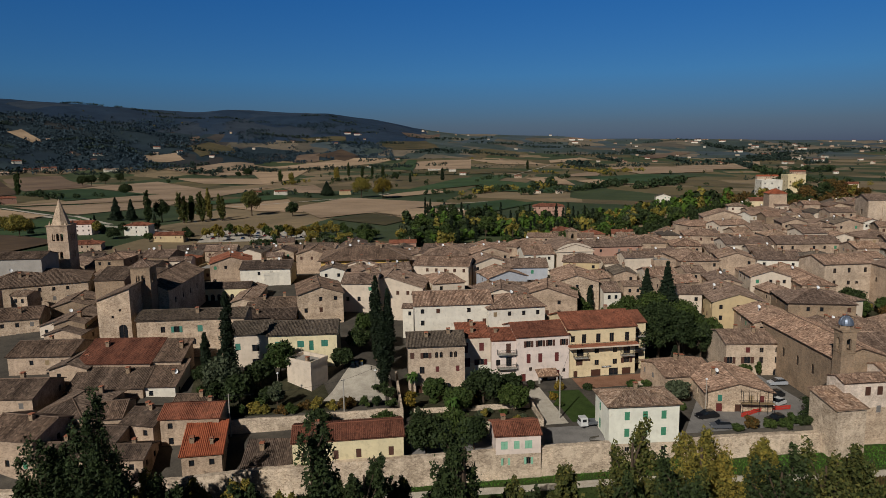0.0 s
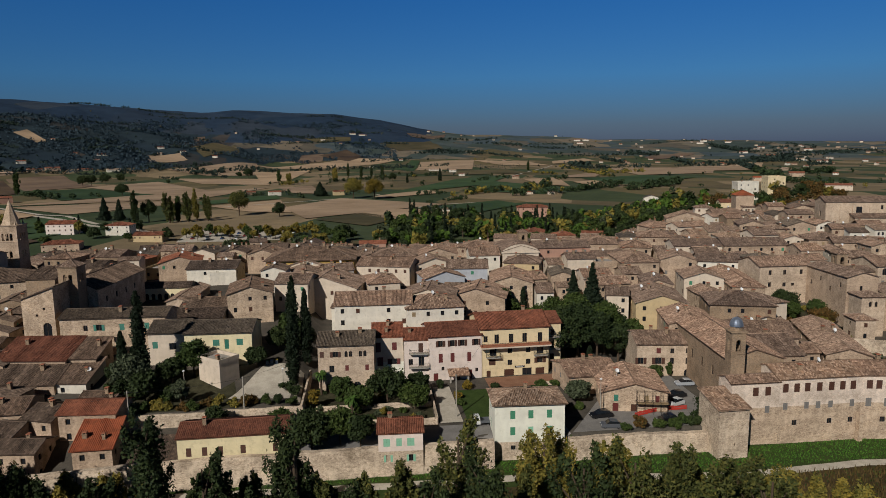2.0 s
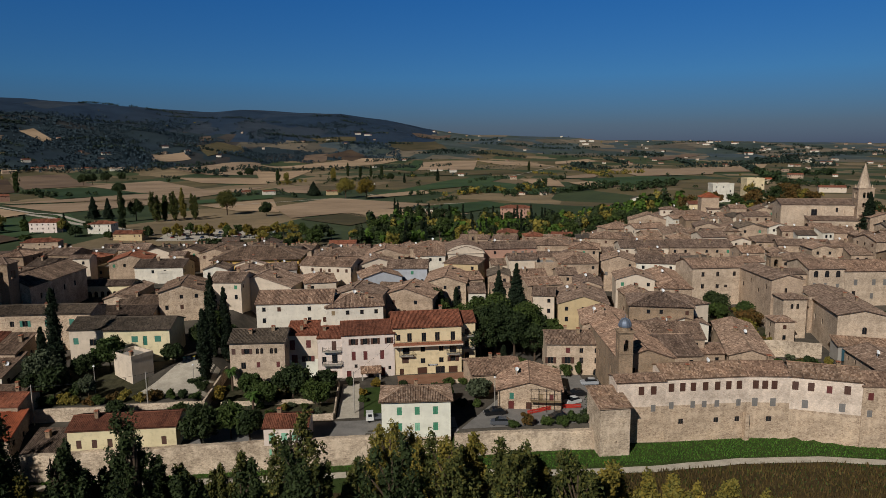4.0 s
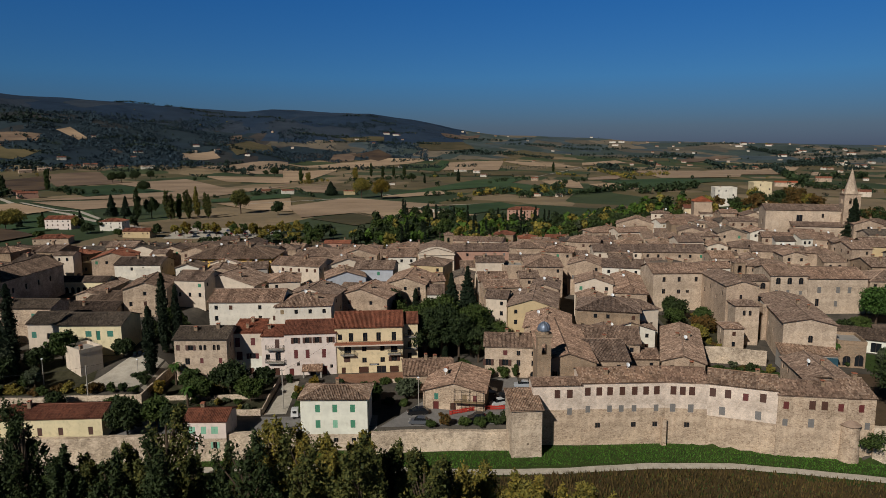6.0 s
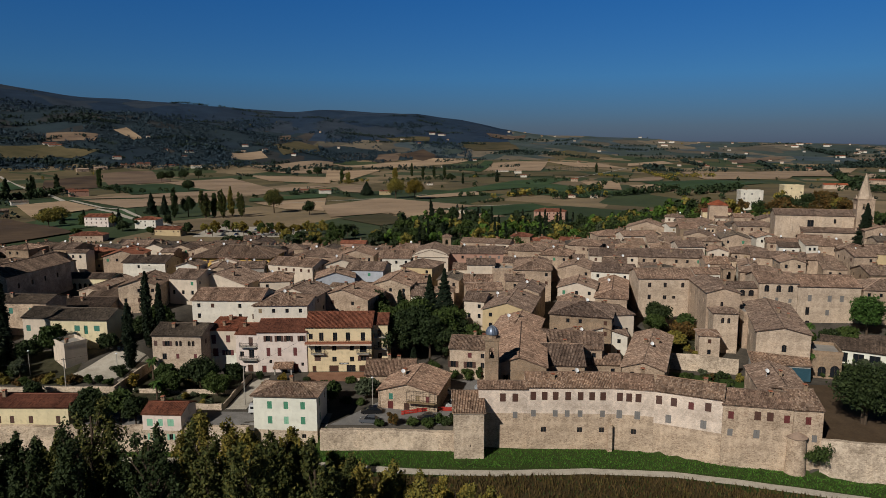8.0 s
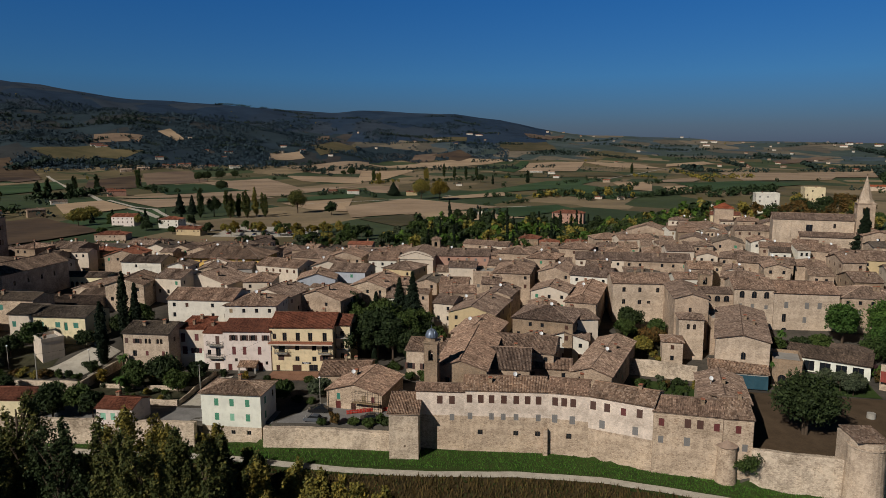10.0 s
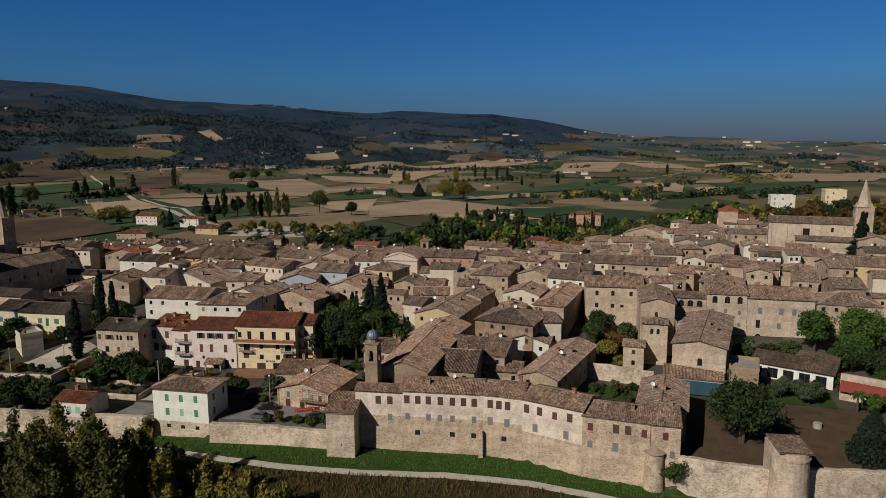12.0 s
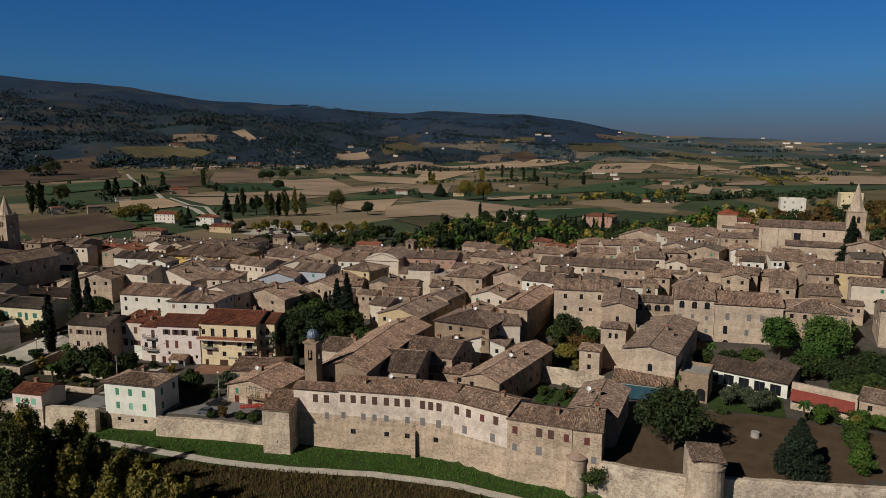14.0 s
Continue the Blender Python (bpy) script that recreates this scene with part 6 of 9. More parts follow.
def campanile(x, y, yaw, w, base, top, wall, rows, cap, caph, label, name="bell_tower", capmat=None, dark=None):
    """A square tower with arched belfry openings: rows of (sill, width, height, how many a side)."""
    ob = new(name)
    ob.matrix_world = pose(x, y, base, 0, 0, yaw)
    h = top - base
    g = Geo()
    rects = []
    for v, ww, hh, n in rows:
        for i in range(n):
            u = w / 2 + (i - (n - 1) / 2) * ww * 1.45
            rects.append((u - ww / 2, v - base, u + ww / 2, v - base + hh))
    places = [Matrix.Identity(4), pose(w, 0, 0, 0, 0, 90), pose(w, w, 0, 0, 0, 180), pose(0, w, 0, 0, 0, -90)]
    for m in places:
        wall_panel(g, m, w, h, rects, 0.5)
    shaft = g.out("shaft", WALLS[wall], ob)
    for m in places:
        for x0, z0, x1, z1 in rects:
            share(spandrel_mesh(x1 - x0, z1 - z0, WALLS[wall], 0.5), "arch", shaft, m @ Matrix.Translation(((x0 + x1) / 2, 0, z0)))
    g = Geo()
    for v, ww, hh, n in rows:
        z = v - base - 0.5
        q = Geo()
        q.box(-0.1, -0.1, z, w + 0.1, w + 0.1, z + 0.16)
        q.out("string_course", WALLS[wall], ob)
    g.box(-0.14, -0.14, h - 0.35, w + 0.14, w + 0.14, h - 0.12)
    g.box(-0.3, -0.3, h - 0.12, w + 0.3, w + 0.3, h + 0.08)
    g.out("cornice", WALLS[wall], ob)
    if rows:
        g = Geo()
        zb = rows[-1][0] - base if rows[-1][0] > rows[0][0] else rows[0][0] - base
        g.ring(w / 2, w / 2, zb + 0.2, 0.42, zb + 0.45, 0.3, 12)
        g.ring(w / 2, w / 2, zb + 0.45, 0.3, zb + 0.95, 0.2, 12)
        g.tube((w / 2 - w * 0.42, w / 2, zb + 1.05), (w / 2 + w * 0.42, w / 2, zb + 1.05), 0.06, 0.06, 6)
        g.out("bell", IRON, ob)
    g = Geo()
    if cap == "spire":
        g.ring(w / 2, w / 2, h + 0.08, w * 0.44, h + caph, 0.06, 8, 0, True, math.pi / 8)
        sp = g.out("spire", capmat or WALLS["grey"], ob)
        for sx_ in (0.12, 0.88):
            for sy_ in (0.12, 0.88):
                q = Geo()
                q.ring(sx_ * w, sy_ * w, h, 0.4, h + 1.5, 0.05, 4, 0, True, math.pi / 4)
                q.out("pinnacle", capmat or WALLS["grey"], ob)
        q = Geo()
        q.tube((w / 2, w / 2, h + caph - 0.1), (w / 2, w / 2, h + caph + 1.0), 0.05, 0.04, 5)
        q.tube((w / 2 - 0.3, w / 2, h + caph + 0.65), (w / 2 + 0.3, w / 2, h + caph + 0.65), 0.04, 0.04, 5)
        q.out("cross", IRON, sp)
    elif cap == "dome":
        g.ring(w / 2, w / 2, h + 0.08, w * 0.44, h + 0.9, w * 0.42, 8, 0, False)
        dr = g.out("drum", WALLS[wall], ob)
        d = Geo()
        n = 7
        for i in range(n):
            a, b = math.pi / 2 * i / n, math.pi / 2 * (i + 1) / n
            d.ring(w / 2, w / 2, h + 0.9 + caph * math.sin(a), w * 0.46 * math.cos(a) + 0.04, h + 0.9 + caph * math.sin(b), w * 0.46 * math.cos(b) + 0.04, 16, 0, i == n - 1)
        d.tube((w / 2, w / 2, h + 0.9 + caph), (w / 2, w / 2, h + caph + 1.7), 0.07, 0.03, 6)
        for i in range(8):
            t = 2 * math.pi * i / 8
            for k in range(5):
                a, b = math.pi / 2 * k / 5, math.pi / 2 * (k + 1) / 5
                R = w * 0.46 + 0.07
                d.tube((w / 2 + R * math.cos(a) * math.cos(t), w / 2 + R * math.cos(a) * math.sin(t), h + 0.9 + caph * math.sin(a)),
                       (w / 2 + R * math.cos(b) * math.cos(t), w / 2 + R * math.cos(b) * math.sin(t), h + 0.9 + caph * math.sin(b) + 0.02), 0.05, 0.05, 4)
        d.out("dome", LEAD, ob, "ribbed grey lead dome")
    else:
        roof(ob, w, w, h + 0.08, "h", capmat or ROOFS["old"], 1, caph / (w / 2), 0.35)
    return tagged(ob, label, "tower", "towers of the town")


campanile(92.6, 114.4, -6, 2.75, 8, 22.0, "brick", [(18.0, 1.0, 2.4, 1)], "dome", 1.7, "slim brick bell tower with a ribbed grey dome")
campanile(-99.9, 235.6, -3, 6.6, 5, 34.6, "stone", [(23.5, 1.0, 2.4, 2), (29.5, 0.9, 2.4, 3)], "spire", 8.5, "square stone bell tower with a pointed spire", capmat=WALLS["rubble"])
campanile(-55.2, 173.6, -4, 4.7, 6, 29.8, "brick", [(25.6, 0.9, 2.2, 2)], "hip", 1.3, "square brick bell tower with a low tiled cap")
campanile(250.0, 254.6, -17, 6.2, 15, 40.0, "stone", [(31.5, 1.0, 2.4, 2), (35.8, 1.0, 2.4, 2)], "spire", 10.5, "stone church tower with a tall pale spire", capmat=WALLS["sand"])
campanile(221.0, 334.0, -15, 9.0, 10, 31.0, "stone", [], "hip", 2.4, "massive square stone gate tower with an orange tiled cap", "square_tower", ROOFS["orange"])
campanile(170.6, 188.6, -8, 3.4, 8, 23.4, "brick", [(20.0, 1.3, 2.4, 1)], "hip", 0.9, "small brick bell tower with a low tiled cap")
campanile(82.3, 250.0, -4, 3.4, 10, 25.4, "brick", [(22.4, 1.1, 2.0, 1)], "hip", 0.9, "small brick bell cote with a tiled cap")

# ---- earth yard, round tower and the chapel house ----
draped("earth_yard", [(156.5, 100.0), (200, 101.2), (200, 131), (161, 138)], YARD, 0.05, "bare brown earth yard behind the town wall", 20, category="ground")
draped("earth_yard", [(196, 101.2), (212, 102), (214, 124), (196, 132)], YARD, 0.03, "bare brown earth yard behind the town wall", 10, category="ground")
draped("lawn", [(180.2, 136.2), (195.5, 132.4), (198.5, 145.4), (183.2, 152)], LAWN, 0.1, "mown green lawn under olive trees", 10, category="lawn")
g = Geo()
n = 22
g.ring(171.6, 94.8, -0.8, 3.35, 5.0, 3.1, n, 0, False)
g.ring(171.6, 94.8, 5.0, 3.1, 10.6, 3.0, n, 0, False)
g.ring(171.6, 94.8, 10.6, 3.2, 10.95, 3.2, n, 0, True)
g.ring(171.6, 94.8, 10.95, 3.0, 11.9, 3.0, n, 0, True)
g.box(168.7, 94.8, -0.8, 174.5, 99.0, 11.95)
rt = g.out("round_tower", WALLS["sand"])
V, F, UV = [], [], []
slope((168.8, 92.2, 12.05), (1, 0, 0), (0, 0.998, 0.06), 5.6, 6.9, 0, 0, 2, V, F, UV)
make("roof", V, F, ROOFS["tan"], rt, "tan tiled lean-to roof", None, UV)
tagged(rt, "round stone wall tower with a tan tiled lean-to roof", "tower", "towers of the town wall")
house(161.8, 144.6, -18, 12.2, 34, 4.6, 15.4, "y", "sand", "old", {"front": [(6.4, 6.0, 1.1, 1.9, "arch", "arch"), (6.3, 2.6, 1.1, 1.8, "closed", "grey")],
      "right": [(u, 5.5, 1.0, 1.6, "plain", "brown") for u in (5, 11, 17, 23)], "left": [(u, 5.5, 1.0, 1.6, "plain", "brown") for u in (5, 11, 17, 23)]}, 2, True, False, 0.22,
      label="pale stone chapel house with an arched gable window", chims=2)
house(174.4, 141.4, -18, 6.4, 9, 4.6, 10.6, "flat", "brick", "old", {"front": [(2.2, 0.4, 1.8, 2.6, "arch", "arch"), (5.0, 0.4, 2.0, 3.0, "arch", "arch")]}, 1, True, False,
      label="low brick annexe with arched doors and a flat roof", chims=0)
house(159.4, 140.4, -12, 13, 4.4, 4.6, 8.6, "s", "grey", "tan", {"front": []}, 2, True, False, 0.3, "lean_to", "tan tiled lean-to shed with a blue-green tarpaulin", "sheds", 0)
g = Geo()
for i in range(12):
    x0 = 160 + 12 * i / 12
    dy = 0.08 * math.sin(i * 1.9)
    ya, yb = 139.8 - 0.2126 * i, 139.8 - 0.2126 * (i + 1)
    g.quad((x0, ya + dy, 4.9), (x0 + 1, yb + 0.08 * math.sin((i + 1) * 1.9), 4.9), (x0 + 1, yb + 0.15, 8.1), (x0, ya + 0.15, 8.1))
tagged(g.out("tarpaulin", plain("blue_green_tarpaulin", "2c4a54", 0.5)), "blue-green tarpaulin hung along the lean-to", "tarpaulin")
house(157.2, 160.4, -8, 6.4, 6, 5, 16.2, "h", "sand", "old", {"front": [(2.4, 8.4, 0.8, 1.5, "arch", "arch"), (4.0, 8.4, 0.8, 1.5, "arch", "arch")], "right": [(3, 8.4, 0.8, 1.5, "closed", "green")]}, 1, True, False,
      label="slim cream tower house with green arched windows", chims=0)
house(157.6, 167, -6, 9.0, 21, 5, 20.4, "y", "stone", "old", {"front": [(4.2, 11.4, 0.8, 1.5, "arch", "arch")], "left": [(u, 10 + (i % 2) * 2, 0.9, 1.4, "plain", "brown") for i, u in enumerate((3, 8, 13, 18))]}, 1, True, False, 0.3,
      label="tall stone house wing along the walled garden")
house(166.5, 163, -6, 7, 9, 5, 15.0, "flat", "stone", "old", {"front": [(3.4, 5.0, 2.0, 2.4, "arch", "arch")]}, 1, True, False, label="stone terrace house with a flat lead roof", chims=0)
house(144.3, 188, -2, 17.3, 13, 6, 20.4, "x", "sand", "old", {"front": [(3.4, 11.6, 1.0, 1.5, "plain", "brown"), (8.2, 11.6, 1.0, 1.5, "plain", "brown"), (13.6, 11.6, 1.0, 1.5, "plain", "brown"),
      (3.4, 7.8, 1.0, 1.5, "plain", "brown"), (8.2, 7.8, 1.1, 1.3, "plain", "brown"), (11, 8.0, 1.0, 0.9, "plain", "brown")]}, 1, True, False, label="large sandy stone house behind the walled garden", chims=2)
house(165.0, 183.5, -5, 13.8, 8, 6, 18.6, "x", "stone", "old", {"front": [(u, 10.0, 1.6, 1.9, "arch", "arch") for u in (1.6, 4.2, 6.8, 9.4, 12.0)]}, 1, True, False, 0.25,
      label="low stone wing with a row of open arches", chims=1)
house(178.6, 181, -7, 11, 14, 6.5, 20.4, "x", "sand", "old", {"front": [(2.2, 11.2, 1.4, 2.1, "arch", "arch"), (5.6, 11.2, 1.4, 2.1, "arch", "arch"), (9.0, 11.2, 1.4, 2.1, "arch", "arch"),
      (1.8, 8.3, 0.9, 1.2, "closed", "grey"), (5.2, 8.3, 0.9, 1.2, "closed", "grey"), (9.0, 8.0, 0.9, 1.2, "closed", "grey"), (5.0, 4.6, 0.8, 1.2, "closed", "grey"), (9.0, 4.4, 0.8, 1.2, "closed", "grey"),
      (1.8, 2.2, 2.4, 4.8, "arch", "arch"), (6.2, 0.3, 2.6, 2.8, "arch", "arch")]}, 1, True, False, 0.3, label="tall sandy stone palace with an arched loggia", chims=1)
house(189.6, 179.6, -7, 17.6, 15, 6.5, 19.6, "x", "sand", "old", {"front": [(3.4, 8.6, 1.1, 1.9, "closed", "grey"), (9.0, 8.6, 1.1, 1.9, "closed", "grey"), (12.4, 8.6, 1.1, 1.9, "closed", "grey"),
      (3.0, 4.4, 1.1, 2.4, "plain", "brown"), (8.6, 4.4, 1.0, 1.7, "closed", "grey"), (3.2, 0.5, 1.6, 2.2, "arch", "arch")]}, 1, True, False, 0.3, label="long sandy stone palace beside the pine garden", chims=2)
house(207.5, 177, -10, 16, 14, 6.5, 19.0, "h", "stone", "old", detail=1, chims=2)
PORT = house(183.4, 154.6, -31, 18.6, 6.4, 4.6, 8.5, "s", "clean", "dark", {"front": [(1.6, 0.6, 2.2, 2.6, "plain", "brown"), (5.2, 0.6, 2.4, 2.6, "plain", "brown"), (8.8, 0.6, 2.4, 2.6, "plain", "brown"),
      (12.4, 0.6, 2.4, 2.6, "plain", "brown"), (16.0, 0.6, 2.4, 2.6, "plain", "brown")]}, 2, True, False, 0.24, "pavilion", "long low white pavilion with a dark brown tiled roof", "houses of the old town", 0)
house(194.5, 155.5, -31, 9, 7, 5, 9.6, "h", "sand", "dark", {"front": []}, 1, True, False, label="small garden pavilion with a dark tiled roof", chims=0)
REDTIN = plain("rusty_red_sheet", "7a3428", 0.75, 0.0, 0.15, 1.0)
g = Geo()
g.box(0, 0, 0, 13, 0.8, 6.4)
yw = g.out("yard_wall", WALLS["sand"])
yw.matrix_world = pose(198.4, 139.4, 4.6, 0, 0, -32)
g = Geo()
for i in range(52):
    x0 = 0.1 + 12.4 * i / 52
    d = 0.06 if i % 2 else 0.0
    g.quad((x0, -1.2 - d, 2.6), (x0 + 12.4 / 52, -1.2 - (0.06 - d), 2.6), (x0 + 12.4 / 52, -0.02 - (0.06 - d), 4.9), (x0, -0.02 - d, 4.9))
g.out("red_canopy", REDTIN, yw, "sloping rusty red sheet canopy")
tagged(yw, "high stone yard wall with a red sheet canopy", "wall", "", "structure")
house(209.6, 132.2, -32, 12, 9, 4.6, 10.4, "x", "stone", "old", detail=1, rich=True)
g = Geo()
g.ring(0, 0, 0, 0.85, 1.1, 0.82, 14)
drum = g.out("stone_drum", CONCRETE, None, "", False)
drum.matrix_world = pose(185.8, 119.3, gz(185.8, 119.3) + 0.04)
tagged(drum, "pale cylindrical stone drum standing in the earth yard", "stone drum")

# ---- the church on the hill ----
CH = house(222.8, 266.0, -17, 33, 13, 14, 32.7, "x", "sand", "old", {"front": [(13.5, 13.5, 2.4, 3.2, "plain", "brown"), (22.5, 15.5, 0.9, 1.8, "plain", "brown")], "right": [], "left": [(7, 12, 1.6, 2.2, "plain", "brown")]},
      1, True, False, 0.3, "church", "large sandstone church with a brown tiled roof", "churches", 0)
for u in (0.6, 6.3, 11.3, 18.0, 26.0):
    g = Geo()
    g.box(u - 0.5, -0.35, 4, u + 0.5, 0.05, 18.0)
    g.out("pilaster", WALLS["sand"], CH)
house(230.5, 257.6, -17, 25, 7.5, 14, 26.4, "s", "sand", "old", {"front": []}, 1, True, False, 0.24, "church_aisle", "low sandstone church aisle with a tiled lean-to roof", "churches", 0)
house(256, 252, -17, 16, 14, 14, 27.0, "h", "sand", "old")
# pale theatre church with a curved gable
CP = house(71.6, 229.5, -3.4, 13.0, 22, 10, 21.3, "y", "cream", "old", {"front": [(6.5, 5.6, 1.3, 2.4, "plain", "brown")]}, 1, True, False, 0.3, "church", "cream plastered church front with a curved gable", "churches", 0)
g = Geo()
pts = [(-0.3, 11.0)] + [(0.2 + 12.6 * i / 14, 11.6 + 2.1 * math.sin(math.pi * i / 14) ** 0.8) for i in range(15)] + [(13.3, 11.0)]
for (xa, za), (xb, zb) in zip(pts, pts[1:]):
    g.quad((xa, -0.3, 10.9), (xb, -0.3, 10.9), (xb, -0.3, zb), (xa, -0.3, za))
    g.quad((xa, -0.3, za), (xb, -0.3, zb), (xb, 0.4, zb), (xa, 0.4, za))
    g.quad((xb, 0.4, 10.9), (xa, 0.4, 10.9), (xa, 0.4, za), (xb, 0.4, zb))
g.box(-0.4, -0.4, 10.6, 13.4, 0.1, 10.9)
g.out("curved_gable", WALLS["cream"], CP)

# ---- houses on the left ----
SL = house(-51.6, 163.5, -3, 25, 9, 7, 18.6, "x", "rubble", "grey", {"front": [(6, 8.5, 1.0, 1.4, "plain", "teal"), (9.2, 8.5, 1.3, 1.5, "open", "teal"), (14.6, 8.5, 1.2, 1.6, "closed", "teal"),
      (20.5, 8.6, 1.2, 1.6, "closed", "teal"), (8.2, 5.4, 1.0, 1.2, "plain", "brown"), (13, 5.4, 1.0, 1.4, "plain", "brown"), (2.5, 6.4, 0.8, 0.9, "plain", "brown")]}, 2, True, False, 0.3,
      label="long rubble stone house with green shutters", chims=1)
house(-28.6, 154.5, -3, 8.6, 11, 6, 16.4, "x", "cream", "grey", {"front": [(1.5, 6.8, 1.2, 1.6, "closed", "teal"), (5.5, 6.4, 1.6, 1.6, "plain", "brown"), (5.4, 2.8, 1.6, 1.8, "plain", "brown")]}, 2, True, False,
      label="cream house with a lichen-grey roof and green shutters", chims=0)
house(-20.0, 152.6, -3, 15.4, 11, 6, 16.4, "x", "creamhouse", "grey", {"front": [(2.2, 7.4, 1.5, 1.5, "closed", "teal"), (7.2, 7.4, 1.5, 1.5, "closed", "teal"), (9.6, 6.6, 1.0, 2.3, "door", "teal"), (12.6, 7.4, 1.5, 1.5, "closed", "teal"),
      (2.2, 3.6, 1.4, 1.5, "closed", "teal")]}, 2, True, False, label="pale yellow house with dark green shutters", chims=0)
house(-48.5, 209.5, -4, 16.5, 7, 6, 16.6, "x", "creamhouse", "dark", {"front": [(1.4 + 1.95 * i, 6.4, 1.2, 2.4, "arch", "arch") for i in range(8)]}, 1, True, False, label="cream cloister wing with a row of arches", chims=1)
house(-58.6, 178.8, -5, 11, 30, 6, 22.8, "y", "rubble", "dark", {"front": [(3.0, 11.5, 0.9, 1.1, "plain", "brown")], "right": [(u, 12.5, 1.0, 1.6, "plain", "brown") for u in (5, 11, 17, 23)]},
      1, True, False, 0.5, "church", "brown rubble church with a tiled gable nave", "churches", 0)
house(-60.2, 178.4, -93, 12.6, 7.6, 6, 23.4, "s", "rubble", "dark", {"right": [(5.6, 6.6, 2.0, 4.8, "arch", "arch"), (3.4, 13.0, 0.6, 0.6, "plain", "brown"), (5.2, 14.6, 0.6, 0.6, "plain", "brown")]}, 1, True, False, 0.36, "church_hall",
      "rubble church front with a tall pale arched window", "churches", 0)
house(-66.5, 181, -4, 7.5, 9, 6, 25.6, "s", "brick", "dark", {"front": [(3, 13.5, 0.8, 1.0, "plain", "brown")]}, 1, True, False, 0.2, label="brick building behind the church front", chims=0)
house(-118, 222, -3, 22, 11, 5, 26, "x", "grey", "dark", {"front": [(15, 8, 5.5, 6.5, "arch", "arch")]}, 1, True, False, 0.25, "church", "pale church hall beside the spired tower", "churches", 0)
house(-35.2, 194, -3, 6.2, 23, 6, 15.4, "y", "sand", "tan", detail=1, auto=False, chims=0, label="tan-roofed cloister wing beside the court")
house(-46.0, 176.6, -2, 30, 10.5, 4, 14.4, "x", "rubble", "dark", detail=2, auto=False, chims=3, label="long low rubble wing with a dark tiled roof")
house(86.5, 222.5, -4, 16, 9, 6, 17.2, "x", "cream", "old", chims=2, dishes=1)
house(151.6, 155.0, -10, 5.2, 6.0, 4.6, 11.4, "h", "sand", "old", detail=1, chims=0, label="small sandstone garden house with a tiled roof")
# the small plastered block
BX = house(-10.0, 141.0, 50.5, 5.3, 7.0, 5.4, 12.4, "flat", "cream", "old", {"front": []}, 1, True, False, label="plain windowless plastered tower block", chims=1)
# low retaining walls and the terrace
rampart("wall_terrace", [(-34, 127.4), (-10, 127.6), (8.6, 127.8)], 3.0, [6.9, 6.9, 7.0], 0.6, "low plastered terrace wall", 0.15)
rampart("wall_alley", [(8.6, 127.8), (8.9, 150)], 3.0, [7.0, 7.2], 0.5, "low plastered wall along the alley", 0.1)
draped("gravel_yard", [(-7.5, 135.5), (7.6, 133.5), (7.2, 150), (-1.5, 152)], GRAVEL, 0.06, "pale gravel yard beside the cypresses", 12, category="yard")
draped("car_park", [(60.5, 113.2), (92, 113), (93, 141), (77.5, 138)], ASPHALT, 0.05, "worn asphalt car park inside the wall", 14, category="car park")
draped("street", [(9, 112.8), (60, 112.8), (60, 119.5), (9, 121)], ASPHALT, 0.04, "worn asphalt lane inside the wall", 14, category="street")
draped("garden_soil", [(-34, 128.8), (-4, 128.8), (-9, 150), (-36, 150)], G_GARDEN, 0.05, "overgrown garden ground beside the gravel court", 14, category="garden")
draped("garden_soil", [(10, 122.3), (35, 121.5), (35.5, 145.6), (10, 142.6)], G_GARDEN, 0.05, "overgrown garden ground", 12, category="garden")
draped("lawn", [(41.5, 122), (48.6, 122), (48.6, 139), (41.5, 139)], LAWN, 0.06, "mown lawn beside the drive", 8, category="lawn")
draped("driveway", [(36, 121.5), (40.6, 121.5), (40.4, 142), (36.6, 142)], GRAVEL, 0.06, "worn pale driveway", 8, category="driveway")
draped("forecourt", [(49.4, 139.3), (70, 139.8), (69.5, 146.8), (49.4, 146.2)], soil("terracotta_paving", "7a5844", "8d6a54", 0.4, 4.0), 0.07, "terracotta paved forecourt", 8, category="forecourt")
draped("walled_garden", [(141.5, 151), (156.5, 149), (157, 181), (144.5, 185)], G_GARDEN, 0.06, "overgrown walled garden", 12, category="garden")
draped("garden_plot", [(141.0, 130), (156, 127), (158, 139), (141.5, 146)], LAWN, 0.06, "green vegetable plot behind the convent", 8, category="garden")
rampart("wall_lane", [(9.8, 121.6), (22, 121.2), (35.4, 121.0)], 3.0, [5.7, 5.6, 5.6], 0.45, "low stone wall between lane and gardens", 0.1)
rampart("wall_drive", [(35.7, 121.4), (35.9, 142)], 3.0, [5.3, 5.5], 0.35, "low stone wall beside the drive", 0.05)
rampart("wall_bed", [(11, 131.4), (35.2, 130.6)], 3.0, [5.2, 5.2], 0.4, "low stone terrace wall in the gardens", 0.1)
rampart("wall_court", [(61, 139.2), (70.4, 139.6)], 3.0, [4.9, 4.9], 0.35, "low stone wall before the forecourt", 0.05)
rampart("wall_garden", [(140.6, 149.2), (157.5, 143.8)], 3.2, [8.6, 8.4], 0.5, "stone garden wall", 0.1)

